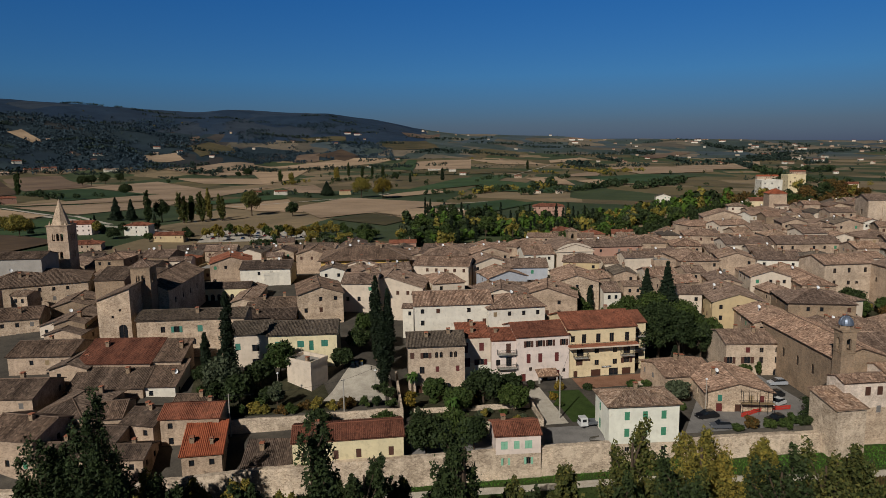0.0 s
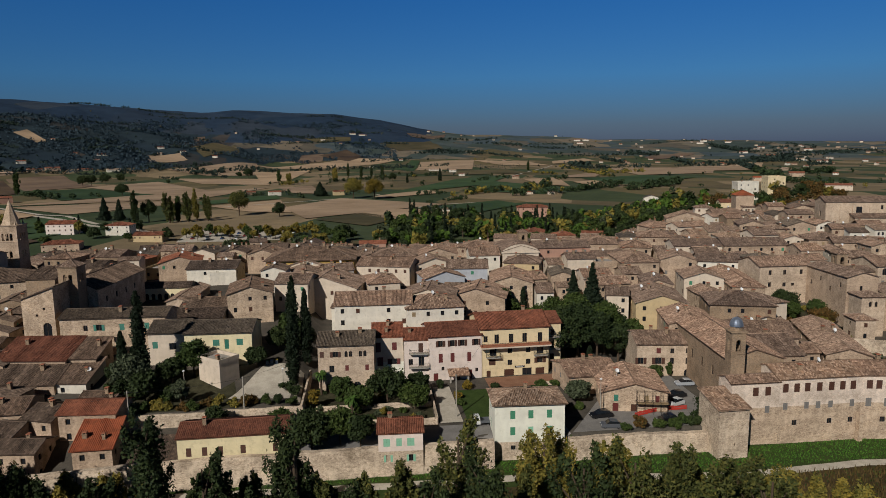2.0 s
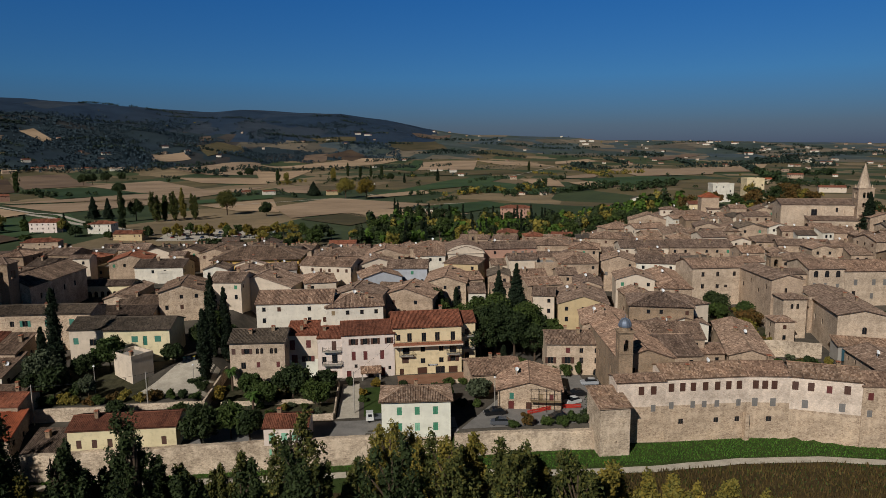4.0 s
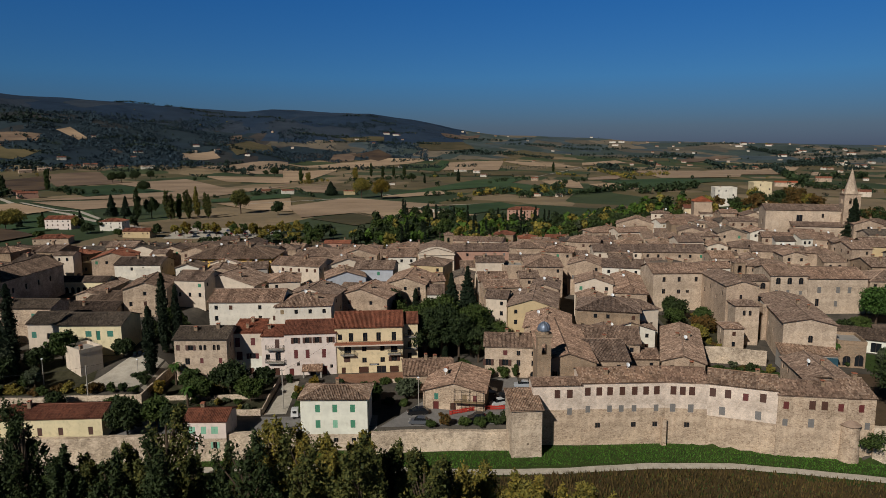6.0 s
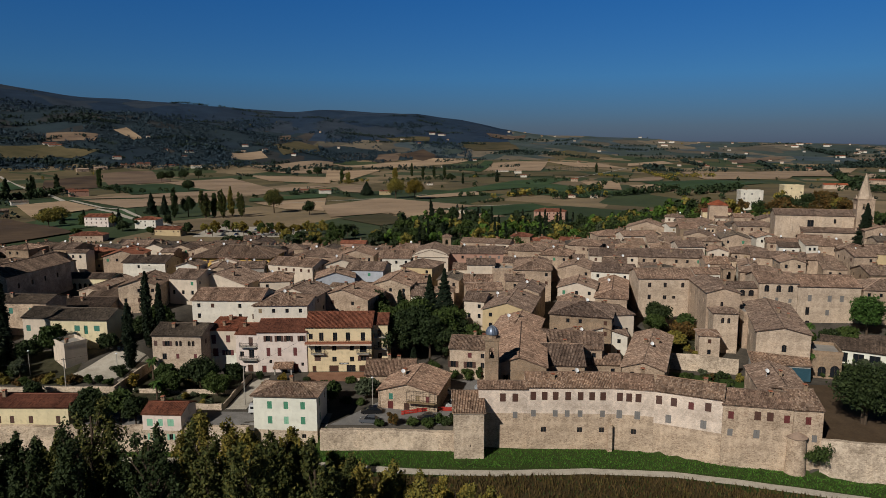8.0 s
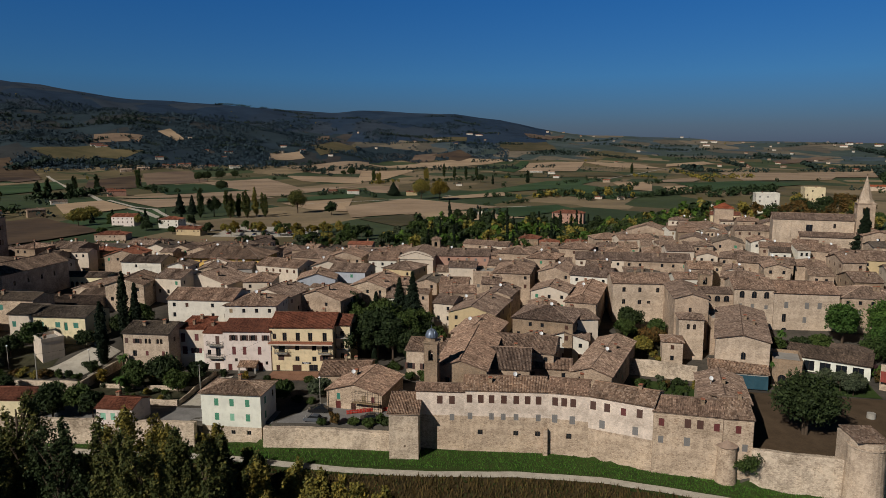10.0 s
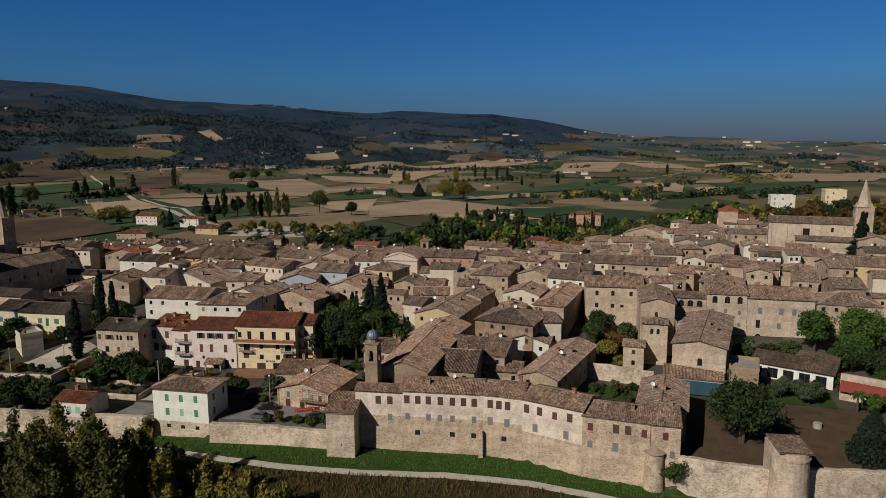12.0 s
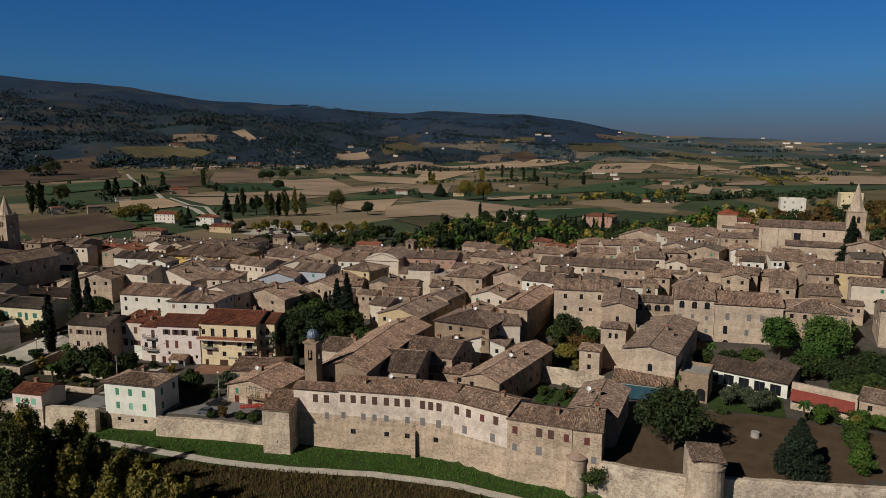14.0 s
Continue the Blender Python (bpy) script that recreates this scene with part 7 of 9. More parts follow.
# ---- smaller houses between the larger ones ----
def free(x, y, yaw, w, d, gap):
    c, s = math.cos(radians(yaw)), math.sin(radians(yaw))
    pts = [(x + c * w * i - s * d * j, y + s * w * i + c * d * j) for i in (0, 0.5, 1) for j in (0, 0.5, 1)]
    for cx, cy, r, yw_, tw, td in TAKEN:
        if abs(cx - x) > 45 or abs(cy - y) > 45:
            continue
        c2, s2 = math.cos(radians(yw_)), math.sin(radians(yw_))
        for px, py in pts:
            u, v = (px - cx) * c2 + (py - cy) * s2, -(px - cx) * s2 + (py - cy) * c2
            if abs(u) < tw / 2 + gap and abs(v) < td / 2 + gap:
                return False
        for u, v in ((0, 0), (0.4, 0.4), (-0.4, 0.4), (0.4, -0.4), (-0.4, -0.4)):
            qx, qy = cx + (u * c2 * tw - v * s2 * td) - x, cy + (u * s2 * tw + v * c2 * td) - y
            if -gap < qx * c + qy * s < w + gap and -gap < -qx * s + qy * c < d + gap:
                return False
    return True


for a, b in (((108.6, 150), (113.4, 178)), ((113.4, 178), (119.2, 203)), ((119.2, 203), (131, 240))):      # the narrow street stays free
    TAKEN.append(((a[0] + b[0]) / 2, (a[1] + b[1]) / 2, 16, math.degrees(math.atan2(a[0] - b[0], b[1] - a[1])), 2.6, math.dist(a, b)))
for x, y, w, d, e, k_, wl_ in ((-56, 116.5, 9, 8, 6.5, "x", "stone"), (-45.5, 117, 8, 7, 5.5, "x", "stone"), (-20.5, 112.2, 8, 7, 3.8, "s", "grey"), (-72, 136, 9, 12, 11, "x", "stone"),
                               (-66, 150, 8, 11, 12, "y", "stone"), (-36.5, 133.5, 7, 6, 8.5, "x", "stone"), (-78, 158, 14, 12, 13, "x", "stone"), (-76, 172, 9, 12, 14, "y", "stone")):
    house(x, y, -6, w, d, e - 8, e, k_, wl_, "dark", detail=1)
rf = random.Random(11)
spots = []
for j in range(34):
    for i in range(60):
        spots.append((-125 + i * 6.6 + rf.uniform(-2, 2), 168 + j * 5.6 + rf.uniform(-2, 2)))
rf.shuffle(spots)
for x, y in spots:
    back = float(np.interp(x, (-120, 0, 100, 150, 200, 270), (300, 345, 350, 330, 345, 330)))
    front = float(np.interp(x, (-125, -62, -61, -14, -12, 10, 60, 66, 92, 98, 128, 140, 160, 163, 215, 216, 270), (190, 190, 250, 250, 200, 186, 176, 182, 182, 168, 165, 205, 205, 200, 200, 178, 178)))
    if y > 265 and rf.random() < 0.35:
        continue
    if not front < y < back or (x > 60 and x < 92 and y < 186):
        continue
    if 218 < x < 275 and 245 < y < 285:
        continue
    w, d, yaw = rf.uniform(7, 12), rf.uniform(8, 13), -8 + rf.uniform(-7, 7)
    if not free(x, y, yaw, w, d, 0.25):
        continue
    e = gz(x, y) + (rf.uniform(5.8, 8.0) if x < 30 and y < 232 else rf.uniform(8.2, 10.6) if y < 250 else rf.uniform(6.5, 9.0))
    house(x, y, yaw, w, d, e - 11, e, rf.choice("xxyyh"), rf.choice(["stone", "stone", "cream", "rubble", "sand", "stone", "rubble", "white", "brick"]), rf.choice(["dark", "dark", "old", "grey"] if x < -5 else ["old", "old", "old", "grey", "tan"]),
          detail=1 if y < 258 else 0, chims=rf.choice([1, 1, 2]), dishes=rf.choice([0, 0, 1]))

rs = random.Random(29)
SHED, ROOFING = Geo(), ([], [], [], [])
small = [(rs.uniform(-110, 262), rs.uniform(160, 300)) for k in range(2600)]
for x, y in small:                             # sheds and back wings in what room is left between the houses
    front = float(np.interp(x, (-125, -62, -61, -14, -12, 10, 60, 66, 92, 98, 128, 140, 158, 160, 215, 216, 270), (190, 190, 246, 246, 196, 180, 174, 186, 186, 170, 168, 206, 206, 204, 204, 186, 186)))
    if y < front or 218 < x < 275 and 240 < y < 285:
        continue
    w, d, yaw = rs.uniform(4.2, 7.5), rs.uniform(4.5, 8), -8 + rs.uniform(-9, 9)
    if not free(x, y, yaw, w, d, 0.1):
        continue
    h, kind, pitch = rs.uniform(5.2, 8.4) + 2, rs.choice("xs"), 0.3
    m = pose(x, y, gz(x, y) - 2, 0, 0, yaw)
    TAKEN.append((*(m @ Vector((w / 2, d / 2, 0))).xy, max(w, d) / 2, yaw, w, d))
    wk, rk = rs.randrange(5), rs.randrange(3)
    rise = d * pitch if kind == "s" else d * pitch / 2
    ridge_y = d if kind == "s" else d / 2
    P = lambda *p: tuple(m @ Vector(p))
    SHED.quad(P(0, 0, 0), P(w, 0, 0), P(w, 0, h), P(0, 0, h), mat=wk)
    back_h = h + (rise if kind == "s" else 0)
    SHED.quad(P(w, d, 0), P(0, d, 0), P(0, d, back_h), P(w, d, back_h), mat=wk)
    for u in (0, w):
        SHED.quad(P(u, 0, 0), P(u, d, 0), P(u, d, back_h), P(u, ridge_y, h + rise), P(u, 0, h), mat=wk)
    for u in (w * 0.3, w * 0.7):
        SHED.box_at(m, u - 0.4, -0.05, h - 2.0, u + 0.4, 0.04, h - 0.9, 5)
    c = 1 / math.hypot(1, pitch)
    V0, F0, U0 = [], [], []
    slope((-0.3, -0.3, h + 0.05), (1, 0, 0), (0, c, pitch * c), w + 0.6, (ridge_y + 0.3) / c, 0, 0, 1 if y < 240 else 0, V0, F0, U0)
    if kind == "x":
        slope((w + 0.3, d + 0.3, h + 0.05), (-1, 0, 0), (0, -c, pitch * c), w + 0.6, (d / 2 + 0.3) / c, 0, 0, 1 if y < 240 else 0, V0, F0, U0)
    k0 = len(ROOFING[0])
    ROOFING[0].extend(tuple(m @ Vector(v)) for v in V0)
    ROOFING[1].extend(tuple(k0 + i for i in f) for f in F0)
    ROOFING[2].extend(U0)
    ROOFING[3].extend([rk] * len(F0))
wings = SHED.out("back_wings", [WALLS["stone"], WALLS["cream"], WALLS["rubble"], WALLS["sand"], WALLS["white"], GLASS])
make("roofs", ROOFING[0], ROOFING[1], [ROOFS["old"], ROOFS["dark"], ROOFS["tan"]], wings, "", ROOFING[3], ROOFING[2])
tagged(wings, "narrow back wings and sheds with tiled roofs between the town houses", "houses", "", "stuff")

# ---- trees inside the town ----
for x, y, h, r in ((4.6, 155.2, 20.5, 1.9), (7.4, 156.4, 18.5, 1.7), (5.6, 142.4, 16.8, 1.9), (-27.5, 144.8, 21.5, 2.1), (-33.8, 152, 9.5, 1.3), (-29.5, 146, 8.0, 1.2), (76, 148.6, 6.0, 0.9), (69.5, 190, 9, 1.1)):
    tree("cypress", x, y, h, r * 1.35, "cypress", dense=2.4, size=0.34, fill=1.2, group="cypresses")
for x, y, h, r, lf in ((71, 153.5, 12, 4.6, "dark"), (75.5, 156.5, 15, 5, "dark"), (80, 154.5, 13, 4.6, "dark"), (83.5, 159, 14, 4.6, "mid"), (77.5, 163, 15.5, 5, "mid"), (72, 161, 13, 4.6, "dark"),
                       (85, 153, 10, 3.6, "dark"), (67.5, 168, 11, 4, "mid"), (73, 169, 13, 4.4, "mid"), (90.5, 156.5, 8, 3, "mid"), (62.5, 186.5, 10, 3.4, "dark"), (64, 182, 8, 3, "mid"),
                       (26, 134, 7.5, 4.2, "dark"), (31.5, 129.5, 5.5, 3, "mid"), (20, 131, 5, 3, "mid"), (33, 138, 5, 2.6, "dark"), (16, 138, 5, 2.6, "mid"), (-3.5, 149.5, 5, 2.4, "dark"), (0.5, 160, 6, 3.0, "dark"), (6.5, 162, 6.5, 3.0, "dark"), (2.5, 168, 7, 3.4, "mid"), (88, 161, 10, 4.2, "dark"), (91.5, 160, 8.5, 3.4, "mid"), (86.5, 166, 12, 4.2, "mid"),
                       (-17, 147.5, 8, 3.4, "mid"), (-21, 144, 6, 3, "dark"), (-28, 139, 9, 4, "olive"), (-24, 135, 7, 3.2, "dark"), (11.5, 112.6, 7.5, 3.8, "dark"), (16.5, 114.5, 7, 3.4, "mid"), (20.2, 113.2, 6, 2.6, "dark"),
                       (53.5, 124, 5, 3.0, "dark"), (58, 127, 4.5, 2.8, "mid"), (66.5, 128.4, 4.2, 2.6, "olive"), (168.2, 110.5, 12.5, 6.8, "dark"), (168.6, 110.2, 11.0, 6.0, "dark"), (148.3, 180.5, 7.5, 4.0, "dark"), (145.5, 174, 6, 3.2, "mid"),
                       (152.5, 169, 5.5, 3.6, "rust"), (148.5, 164, 4.5, 3, "autumn"), (155, 176, 5, 2.6, "mid"), (190, 162, 5, 3, "dark"), (196, 164, 5, 3, "mid"), (184, 163, 4.5, 2.6, "mid"),
                       (208, 158, 7, 4.4, "mid"), (213, 152, 7, 4.4, "dark"), (217, 146, 6.5, 4, "mid"), (221, 156, 8, 5, "dark"), (211, 143.5, 5.5, 3.4, "mid"), (218, 138, 6, 3.6, "rust")):
    tree("round", x, y, h, r, lf, dense=1.6, size=0.4, fill=1.0, group="garden trees")
for x, y, h, r in ((83.8, 169.5, 22, 4.6), (79.5, 173, 19, 4.2), (189.3, 104.6, 10.5, 4.4), (249, 246, 20, 4.8)):
    tree("conifer", x, y, h, r, "conifer" if x < 240 else "cypress", dense=3.6, size=0.3, fill=2.0, group="conifers")
for x, y, h, r in ((204, 168.5, 12.5, 4.8), (214, 165, 14.0, 6.0), (210, 159.5, 9.0, 4.2)):
    tree("round", x, y, h, r, "pine", dense=2.2, size=0.4, group="umbrella pines", label="green umbrella pine with a broad rounded crown")
for x, y, h, r in ((185.2, 138.6, 4.4, 2.3), (188.6, 137.6, 4.8, 2.6), (191.8, 137.0, 4.6, 2.5), (187.4, 141.6, 4.4, 2.3), (193.4, 139.6, 4.2, 2.2), (190.0, 134.6, 4.0, 2.1)):
    tree("olive", x, y, h, r, "olive", dense=1.2, size=0.26, group="olive trees")
for x, y, h in ((11.6, 141.2, 7.0), (18.5, 127.4, 5.5), (174.2, 142.2, 8.0), (198.2, 130.2, 6.0), (186.5, 166, 7)):
    palm(x, y, h)
rb = random.Random(5)
for k in range(40):                            # gardens between the cottages and the stone houses
    x, y = rb.uniform(-34, 8), rb.uniform(114, 127) if k < 14 else rb.uniform(132, 150)
    if (-14 < x < 9 and y < 121) or (-18 < x < -3 and 139 < y < 153) or (-9 < x < 4 and 131 < y < 150) or (x < -18 and y < 127):
        continue
    tree("round" if k % 3 == 0 else "bush", x, y, rb.uniform(3.5, 6) if k % 3 == 0 else rb.uniform(1.2, 2.8), rb.uniform(1.6, 2.6), rb.choice(["dark", "mid", "dark", "olive"]), dense=1.2, size=0.28, group="garden shrubs")
for k in range(17):
    x = -33 + k * 2.45 + rb.uniform(-0.6, 0.6)
    tree("bush", x, 129.6 + rb.uniform(0, 2.2), rb.uniform(1.6, 3.2), rb.uniform(1.2, 2.0), rb.choice(["mid", "dark", "autumn", "rust", "mid"]), dense=1.3, size=0.24, group="shrubs on the terrace")
for k in range(26):
    x, y = rb.uniform(11, 34.5), rb.uniform(121.5, 143)
    tree("bush", x, y, rb.uniform(0.9, 2.4), rb.uniform(0.8, 1.7), rb.choice(["mid", "dark", "mid", "autumn", "olive"]), dense=1.0, size=0.22, group="garden shrubs")
for x, y, h, r, lf in ((10.4, 133, 5.5, 1.8, "gold"), (87.6, 115.6, 5.0, 3.0, "dark"), (83.5, 114.2, 2.4, 1.8, "mid"), (80.6, 113.0, 1.8, 1.6, "mid"), (77.6, 112.9, 1.8, 1.6, "mid"), (73.6, 113, 3.6, 1.6, "rust"),
                       (70.8, 112.8, 1.6, 1.3, "mid"), (85.2, 113, 2.2, 1.6, "dark"), (86.5, 141.0, 3.2, 1.8, "mid"), (89.6, 140.6, 3.6, 1.9, "mid"), (92.6, 140.2, 4.6, 1.2, "mid"), (153.6, 99.0, 5.0, 2.8, "mid"),
                       (41.2, 130, 2.0, 1.2, "mid"), (41.2, 134, 2.2, 1.2, "gold"), (44.5, 139.6, 2.4, 1.5, "gold"), (38.2, 140.8, 2.6, 1.2, "dark"), (50.5, 138.5, 2.0, 1.5, "dark"), (61, 138.8, 1.8, 1.5, "mid"),
                       (64.5, 138.6, 1.6, 1.4, "mid"), (62, 124.8, 2.0, 1.6, "dark"), (65.6, 124.4, 1.8, 1.4, "mid"), (69.5, 151, 2.5, 2.0, "mid"), (73, 149, 2.2, 1.8, "mid"), (81, 149.5, 2.4, 2.0, "mid"),
                       (195.5, 99.6, 2.0, 2.2, "mid"), (191.8, 99.4, 1.8, 2.0, "olive"), (182.4, 133.2, 2.0, 1.6, "mid"), (177.5, 141.4, 2.4, 1.6, "mid")):
    tree("bush", x, y, h, r, lf, z=2.4 if (x, y) == (153.6, 99.0) else None, dense=1.6, size=0.26, group="shrubs")
for k in range(46):                            # green thicket beside the portico
    u, w_ = rb.uniform(0, 1), rb.uniform(0, 1)
    tree("bush", 201 + 22 * u, 128 + 22 * w_ - 6 * u, rb.uniform(2.5, 5.5), rb.uniform(1.6, 2.8), rb.choice(["lush", "lush", "mid", "dark", "rust"] if k % 6 else ["plum"]), dense=1.2, size=0.3, fill=1.2, group="thicket of the garden")
for k in range(9):
    tree("bush", 200.2 + 0.75 * k + rb.uniform(-0.4, 0.4), 105.5 + 2.5 * k, rb.uniform(3.4, 5.0), rb.uniform(2.0, 2.8), rb.choice(["lush", "mid", "lush", "autumn", "lush"]), dense=1.5, size=0.28, group="shrubs of the yard")

for k in range(30):                            # overgrown plots behind the convent
    x, y = (rb.uniform(143.5, 156), rb.uniform(152, 182)) if k < 20 else (rb.uniform(142, 157), rb.uniform(130, 143))
    tree("bush", x, y, rb.uniform(1.0, 3.4), rb.uniform(0.9, 2.2), rb.choice(["mid", "dark", "mid", "autumn", "rust", "olive"]), dense=1.1, size=0.26, group="shrubs of the walled garden")
for i in range(4):
    for k in range(7):
        tree("bush", 142.6 + i * 3.0 + 0.5 * k, 131.5 + 1.9 * k, rb.uniform(1.0, 1.6), rb.uniform(0.5, 0.8), rb.choice(["mid", "olive", "dark"]), dense=0.6, size=0.18, group="vines of the plot")
for k in range(34):                            # cypresses and dark trees at the foot of the town's back
    x = rb.uniform(66, 190)
    y = 590 - (x - 93) * 0.75 + rb.uniform(-45, 10)
    if k % 5 < 3:
        tree("cypress", x, y, rb.uniform(12, 19), 2.3, "cypress", dense=0.8, size=0.6, fill=0.6, group="cypresses behind the town")
    else:
        tree("round", x, y, rb.uniform(10, 15), 5.5, rb.choice(["dark", "mid", "dark"]), dense=0.6, size=0.8, fill=0.5, group="trees behind the town")
for x, y, h in ((-222, 538, 9), (-205, 530, 7), (-196, 538, 10), (-182, 520, 6), (-150, 520, 11), (-146, 528, 9), (-160, 505, 7), (-138, 478, 6), (-112, 480, 8), (-185, 462, 7), (-228, 552, 12), (-240, 540, 10), (-152, 545, 13), (-200, 556, 12), (-118, 500, 7)):
    tree("round" if h < 10 else "conifer", x, y, h, 3.4, rb.choice(["dark", "mid", "autumn"]) if h < 10 else "conifer", dense=0.8, size=0.6, fill=0.6, group="trees of the villas")

# ---- the row of trees below the walls ----
for x, y, h, r, lf in ((-49, 85, 17, 3.6, "dark"), (-55, 95, 15, 3.6, "dark"), (-45, 97, 13, 3.2, "dark"), (-30, 97, 12, 3.2, "autumn"), (-24, 100, 9, 2.6, "autumn"), (-19, 98, 9, 2.6, "autumn"), (-27, 92, 14, 3.4, "dark"), (-41, 88, 22.5, 4.4, "dark"), (-34, 88.5, 27, 4.6, "dark"), (12.2, 76.5, 25, 4.0, "dark"), (-29, 81, 15, 3.4, "autumn"), (-23, 76, 17, 3.6, "autumn"), (-6, 77, 28, 4.0, "dark"), (0.5, 79.5, 20, 3.2, "dark"),
                       (-13, 73, 19, 3.4, "autumn"), (6, 72, 18, 3.0, "dark"), (20, 72, 19, 3.2, "dark"), (26.2, 79, 18, 2.8, "poplar"), (32.8, 74.2, 24.8, 3.8, "poplar"), (37, 73, 19, 3.0, "poplar"),
                       (45.8, 81, 19.4, 3.8, "autumn"), (50.5, 84.5, 16.5, 3.6, "autumn"), (55, 80, 17.5, 3.2, "autumn"), (58.6, 85, 14.8, 3.0, "autumn"), (63.6, 77, 17.8, 3.2, "poplar"), (41.2, 72, 18.6, 3.2, "poplar"),
                       (67.5, 80.5, 13.6, 3.0, "autumn"), (61, 70, 21, 3.8, "poplar"), (53, 66, 24, 4.2, "poplar"), (46, 64, 25, 4.2, "dark"), (36, 65, 24, 4.0, "dark"), (71.5, 74, 16, 3.0, "poplar"),
                       (76.5, 74.5, 14.6, 3.2, "autumn"), (81.5, 73, 14, 3.2, "autumn"), (86, 71, 13.6, 3.0, "autumn"), (72, 68, 18, 3.4, "autumn"), (91, 69.5, 13.0, 3.0, "autumn"), (82, 65, 16.5, 3.4, "autumn"),
                       (68, 63, 22, 3.8, "poplar"), (60, 61, 25, 4.0, "poplar"), (90, 62, 17, 3.6, "autumn"), (28, 66, 22, 3.4, "dark"), (97, 66, 12.5, 2.8, "autumn"), (12, 66, 20, 3.2, "dark"), (-36, 79, 16, 3.4, "dark"), (0, 88, 13, 3.0, "dark"), (6, 86, 13.5, 3.0, "poplar"), (11, 88, 12.5, 2.8, "dark"),
                       (15, 90, 10.5, 2.6, "poplar"), (-4, 92, 10.5, 2.8, "dark"), (20, 85, 12.5, 2.8, "poplar"), (-11, 93, 9.5, 2.6, "autumn"), (-17, 90, 12, 3.0, "dark"), (-38, 100, 13, 4.0, "dark"), (-46, 104, 13, 4.2, "dark")):
    tree("poplar", x, y, h, r * 1.4, lf, dense=2.5, size=0.29, fill=1.4, group="trees below the walls")

# ---- tree belt behind the town and on the hill ----
rt_ = random.Random(21)
for k in range(120):
    x = rt_.uniform(-60, 215)
    y = float(np.interp(x, (-60, 10, 150, 215), (400, 420, 405, 440))) + rt_.uniform(-22, 75)
    if x < 0 and y > 450:
        continue
    h = rt_.uniform(7, 13)
    lf = rt_.choice(["mid", "dark", "mid", "autumn", "olive", "mid", "dark", "dark"])
    if x > 55 and x < 150 and rt_.random() < 0.4:
        tree("cypress", x, y, rt_.uniform(10, 16), 1.7, "cypress", dense=0.7, size=0.7, fill=0.5, group="cypresses behind the town")
    else:
        tree("round", x, y, h, h * 0.46, lf, dense=0.5, size=0.9, fill=0.45, group="trees behind the town")
for k in range(70):
    x, y = rt_.uniform(238, 350), rt_.uniform(325, 440)
    if 268 < x < 300 and y > 415:
        continue
    h = rt_.uniform(9, 14)
    tree("round", x, y, h, h * 0.48, rt_.choice(["rust", "rust", "dark", "autumn", "mid"]), dense=0.5, size=0.9, fill=0.45, group="trees on the hill")
for k in range(34):
    x, y = rt_.uniform(150, 222), rt_.uniform(350, 400)
    h = rt_.uniform(8, 12)
    tree("round", x, y, h, h * 0.46, rt_.choice(["dark", "mid", "dark"]), dense=0.5, size=0.9, fill=0.45, group="trees on the hill")
for k in range(26):
    tree("round", -104 + k * 4.0 + rt_.uniform(-1, 1), 478 + rt_.uniform(-4, 40), rt_.uniform(7, 10), 3.8, rt_.choice(["gold", "autumn", "autumn", "mid", "gold"]), dense=0.5, size=0.8, fill=0.45, group="trees of the far car park")
tree("conifer", -34, 945, 19.9, 10.6, "conifer", dense=2.0, size=0.94, fill=0.9, group="tall trees on the plain")
tree("round", 12, 886, 26.4, 12.9, "autumn", dense=1.7, size=0.94, fill=0.9, group="tall trees on the plain")
tree("round", 39, 863, 25.7, 12.6, "gold", dense=1.7, size=0.94, fill=0.9, group="tall trees on the plain")
tree("round", -98, 679, 24.6, 10.8, "poplar", dense=1.7, size=0.77, fill=0.9, group="tall trees on the plain")
tree("round", -57, 658, 13.6, 6.4, "dark", dense=1.7, size=0.73, fill=0.9, group="tall trees on the plain")
tree("conifer", -219, 663, 22.2, 6.8, "conifer", dense=2.0, size=0.79, fill=0.9, group="tall trees on the plain")
tree("conifer", -205, 662, 20.1, 5.6, "conifer", dense=2.0, size=0.78, fill=0.9, group="tall trees on the plain")
tree("poplar", -180, 624, 29.5, 5.8, "dark", dense=2.0, size=0.73, fill=0.9, group="tall trees on the plain")
tree("round", -171, 636, 20.3, 7.0, "dark", dense=1.7, size=0.74, fill=0.9, group="tall trees on the plain")
tree("poplar", -149, 622, 26.7, 7.4, "poplar", dense=2.0, size=0.72, fill=0.9, group="tall trees on the plain")
tree("poplar", -145, 634, 23.6, 4.6, "mid", dense=2.0, size=0.73, fill=0.9, group="tall trees on the plain")
tree("poplar", -134, 627, 27.3, 6.3, "poplar", dense=2.0, size=0.72, fill=0.9, group="tall trees on the plain")
tree("poplar", -131, 645, 29.7, 5.2, "autumn", dense=2.0, size=0.74, fill=0.9, group="tall trees on the plain")
tree("poplar", -118, 633, 24.4, 4.6, "poplar", dense=2.0, size=0.72, fill=0.9, group="tall trees on the plain")
tree("poplar", -519, 1140, 34.5, 7.6, "mid", dense=2.0, size=0.94, fill=0.9, group="tall trees on the plain")
tree("round", -329, 1046, 17.5, 10.5, "dark", dense=1.7, size=0.94, fill=0.9, group="tall trees on the plain")
tree("round", -498, 1344, 21.5, 9.9, "dark", dense=1.7, size=0.94, fill=0.9, group="tall trees on the plain")
tree("round", -491, 1368, 21.7, 10.0, "dark", dense=1.7, size=0.94, fill=0.9, group="tall trees on the plain")
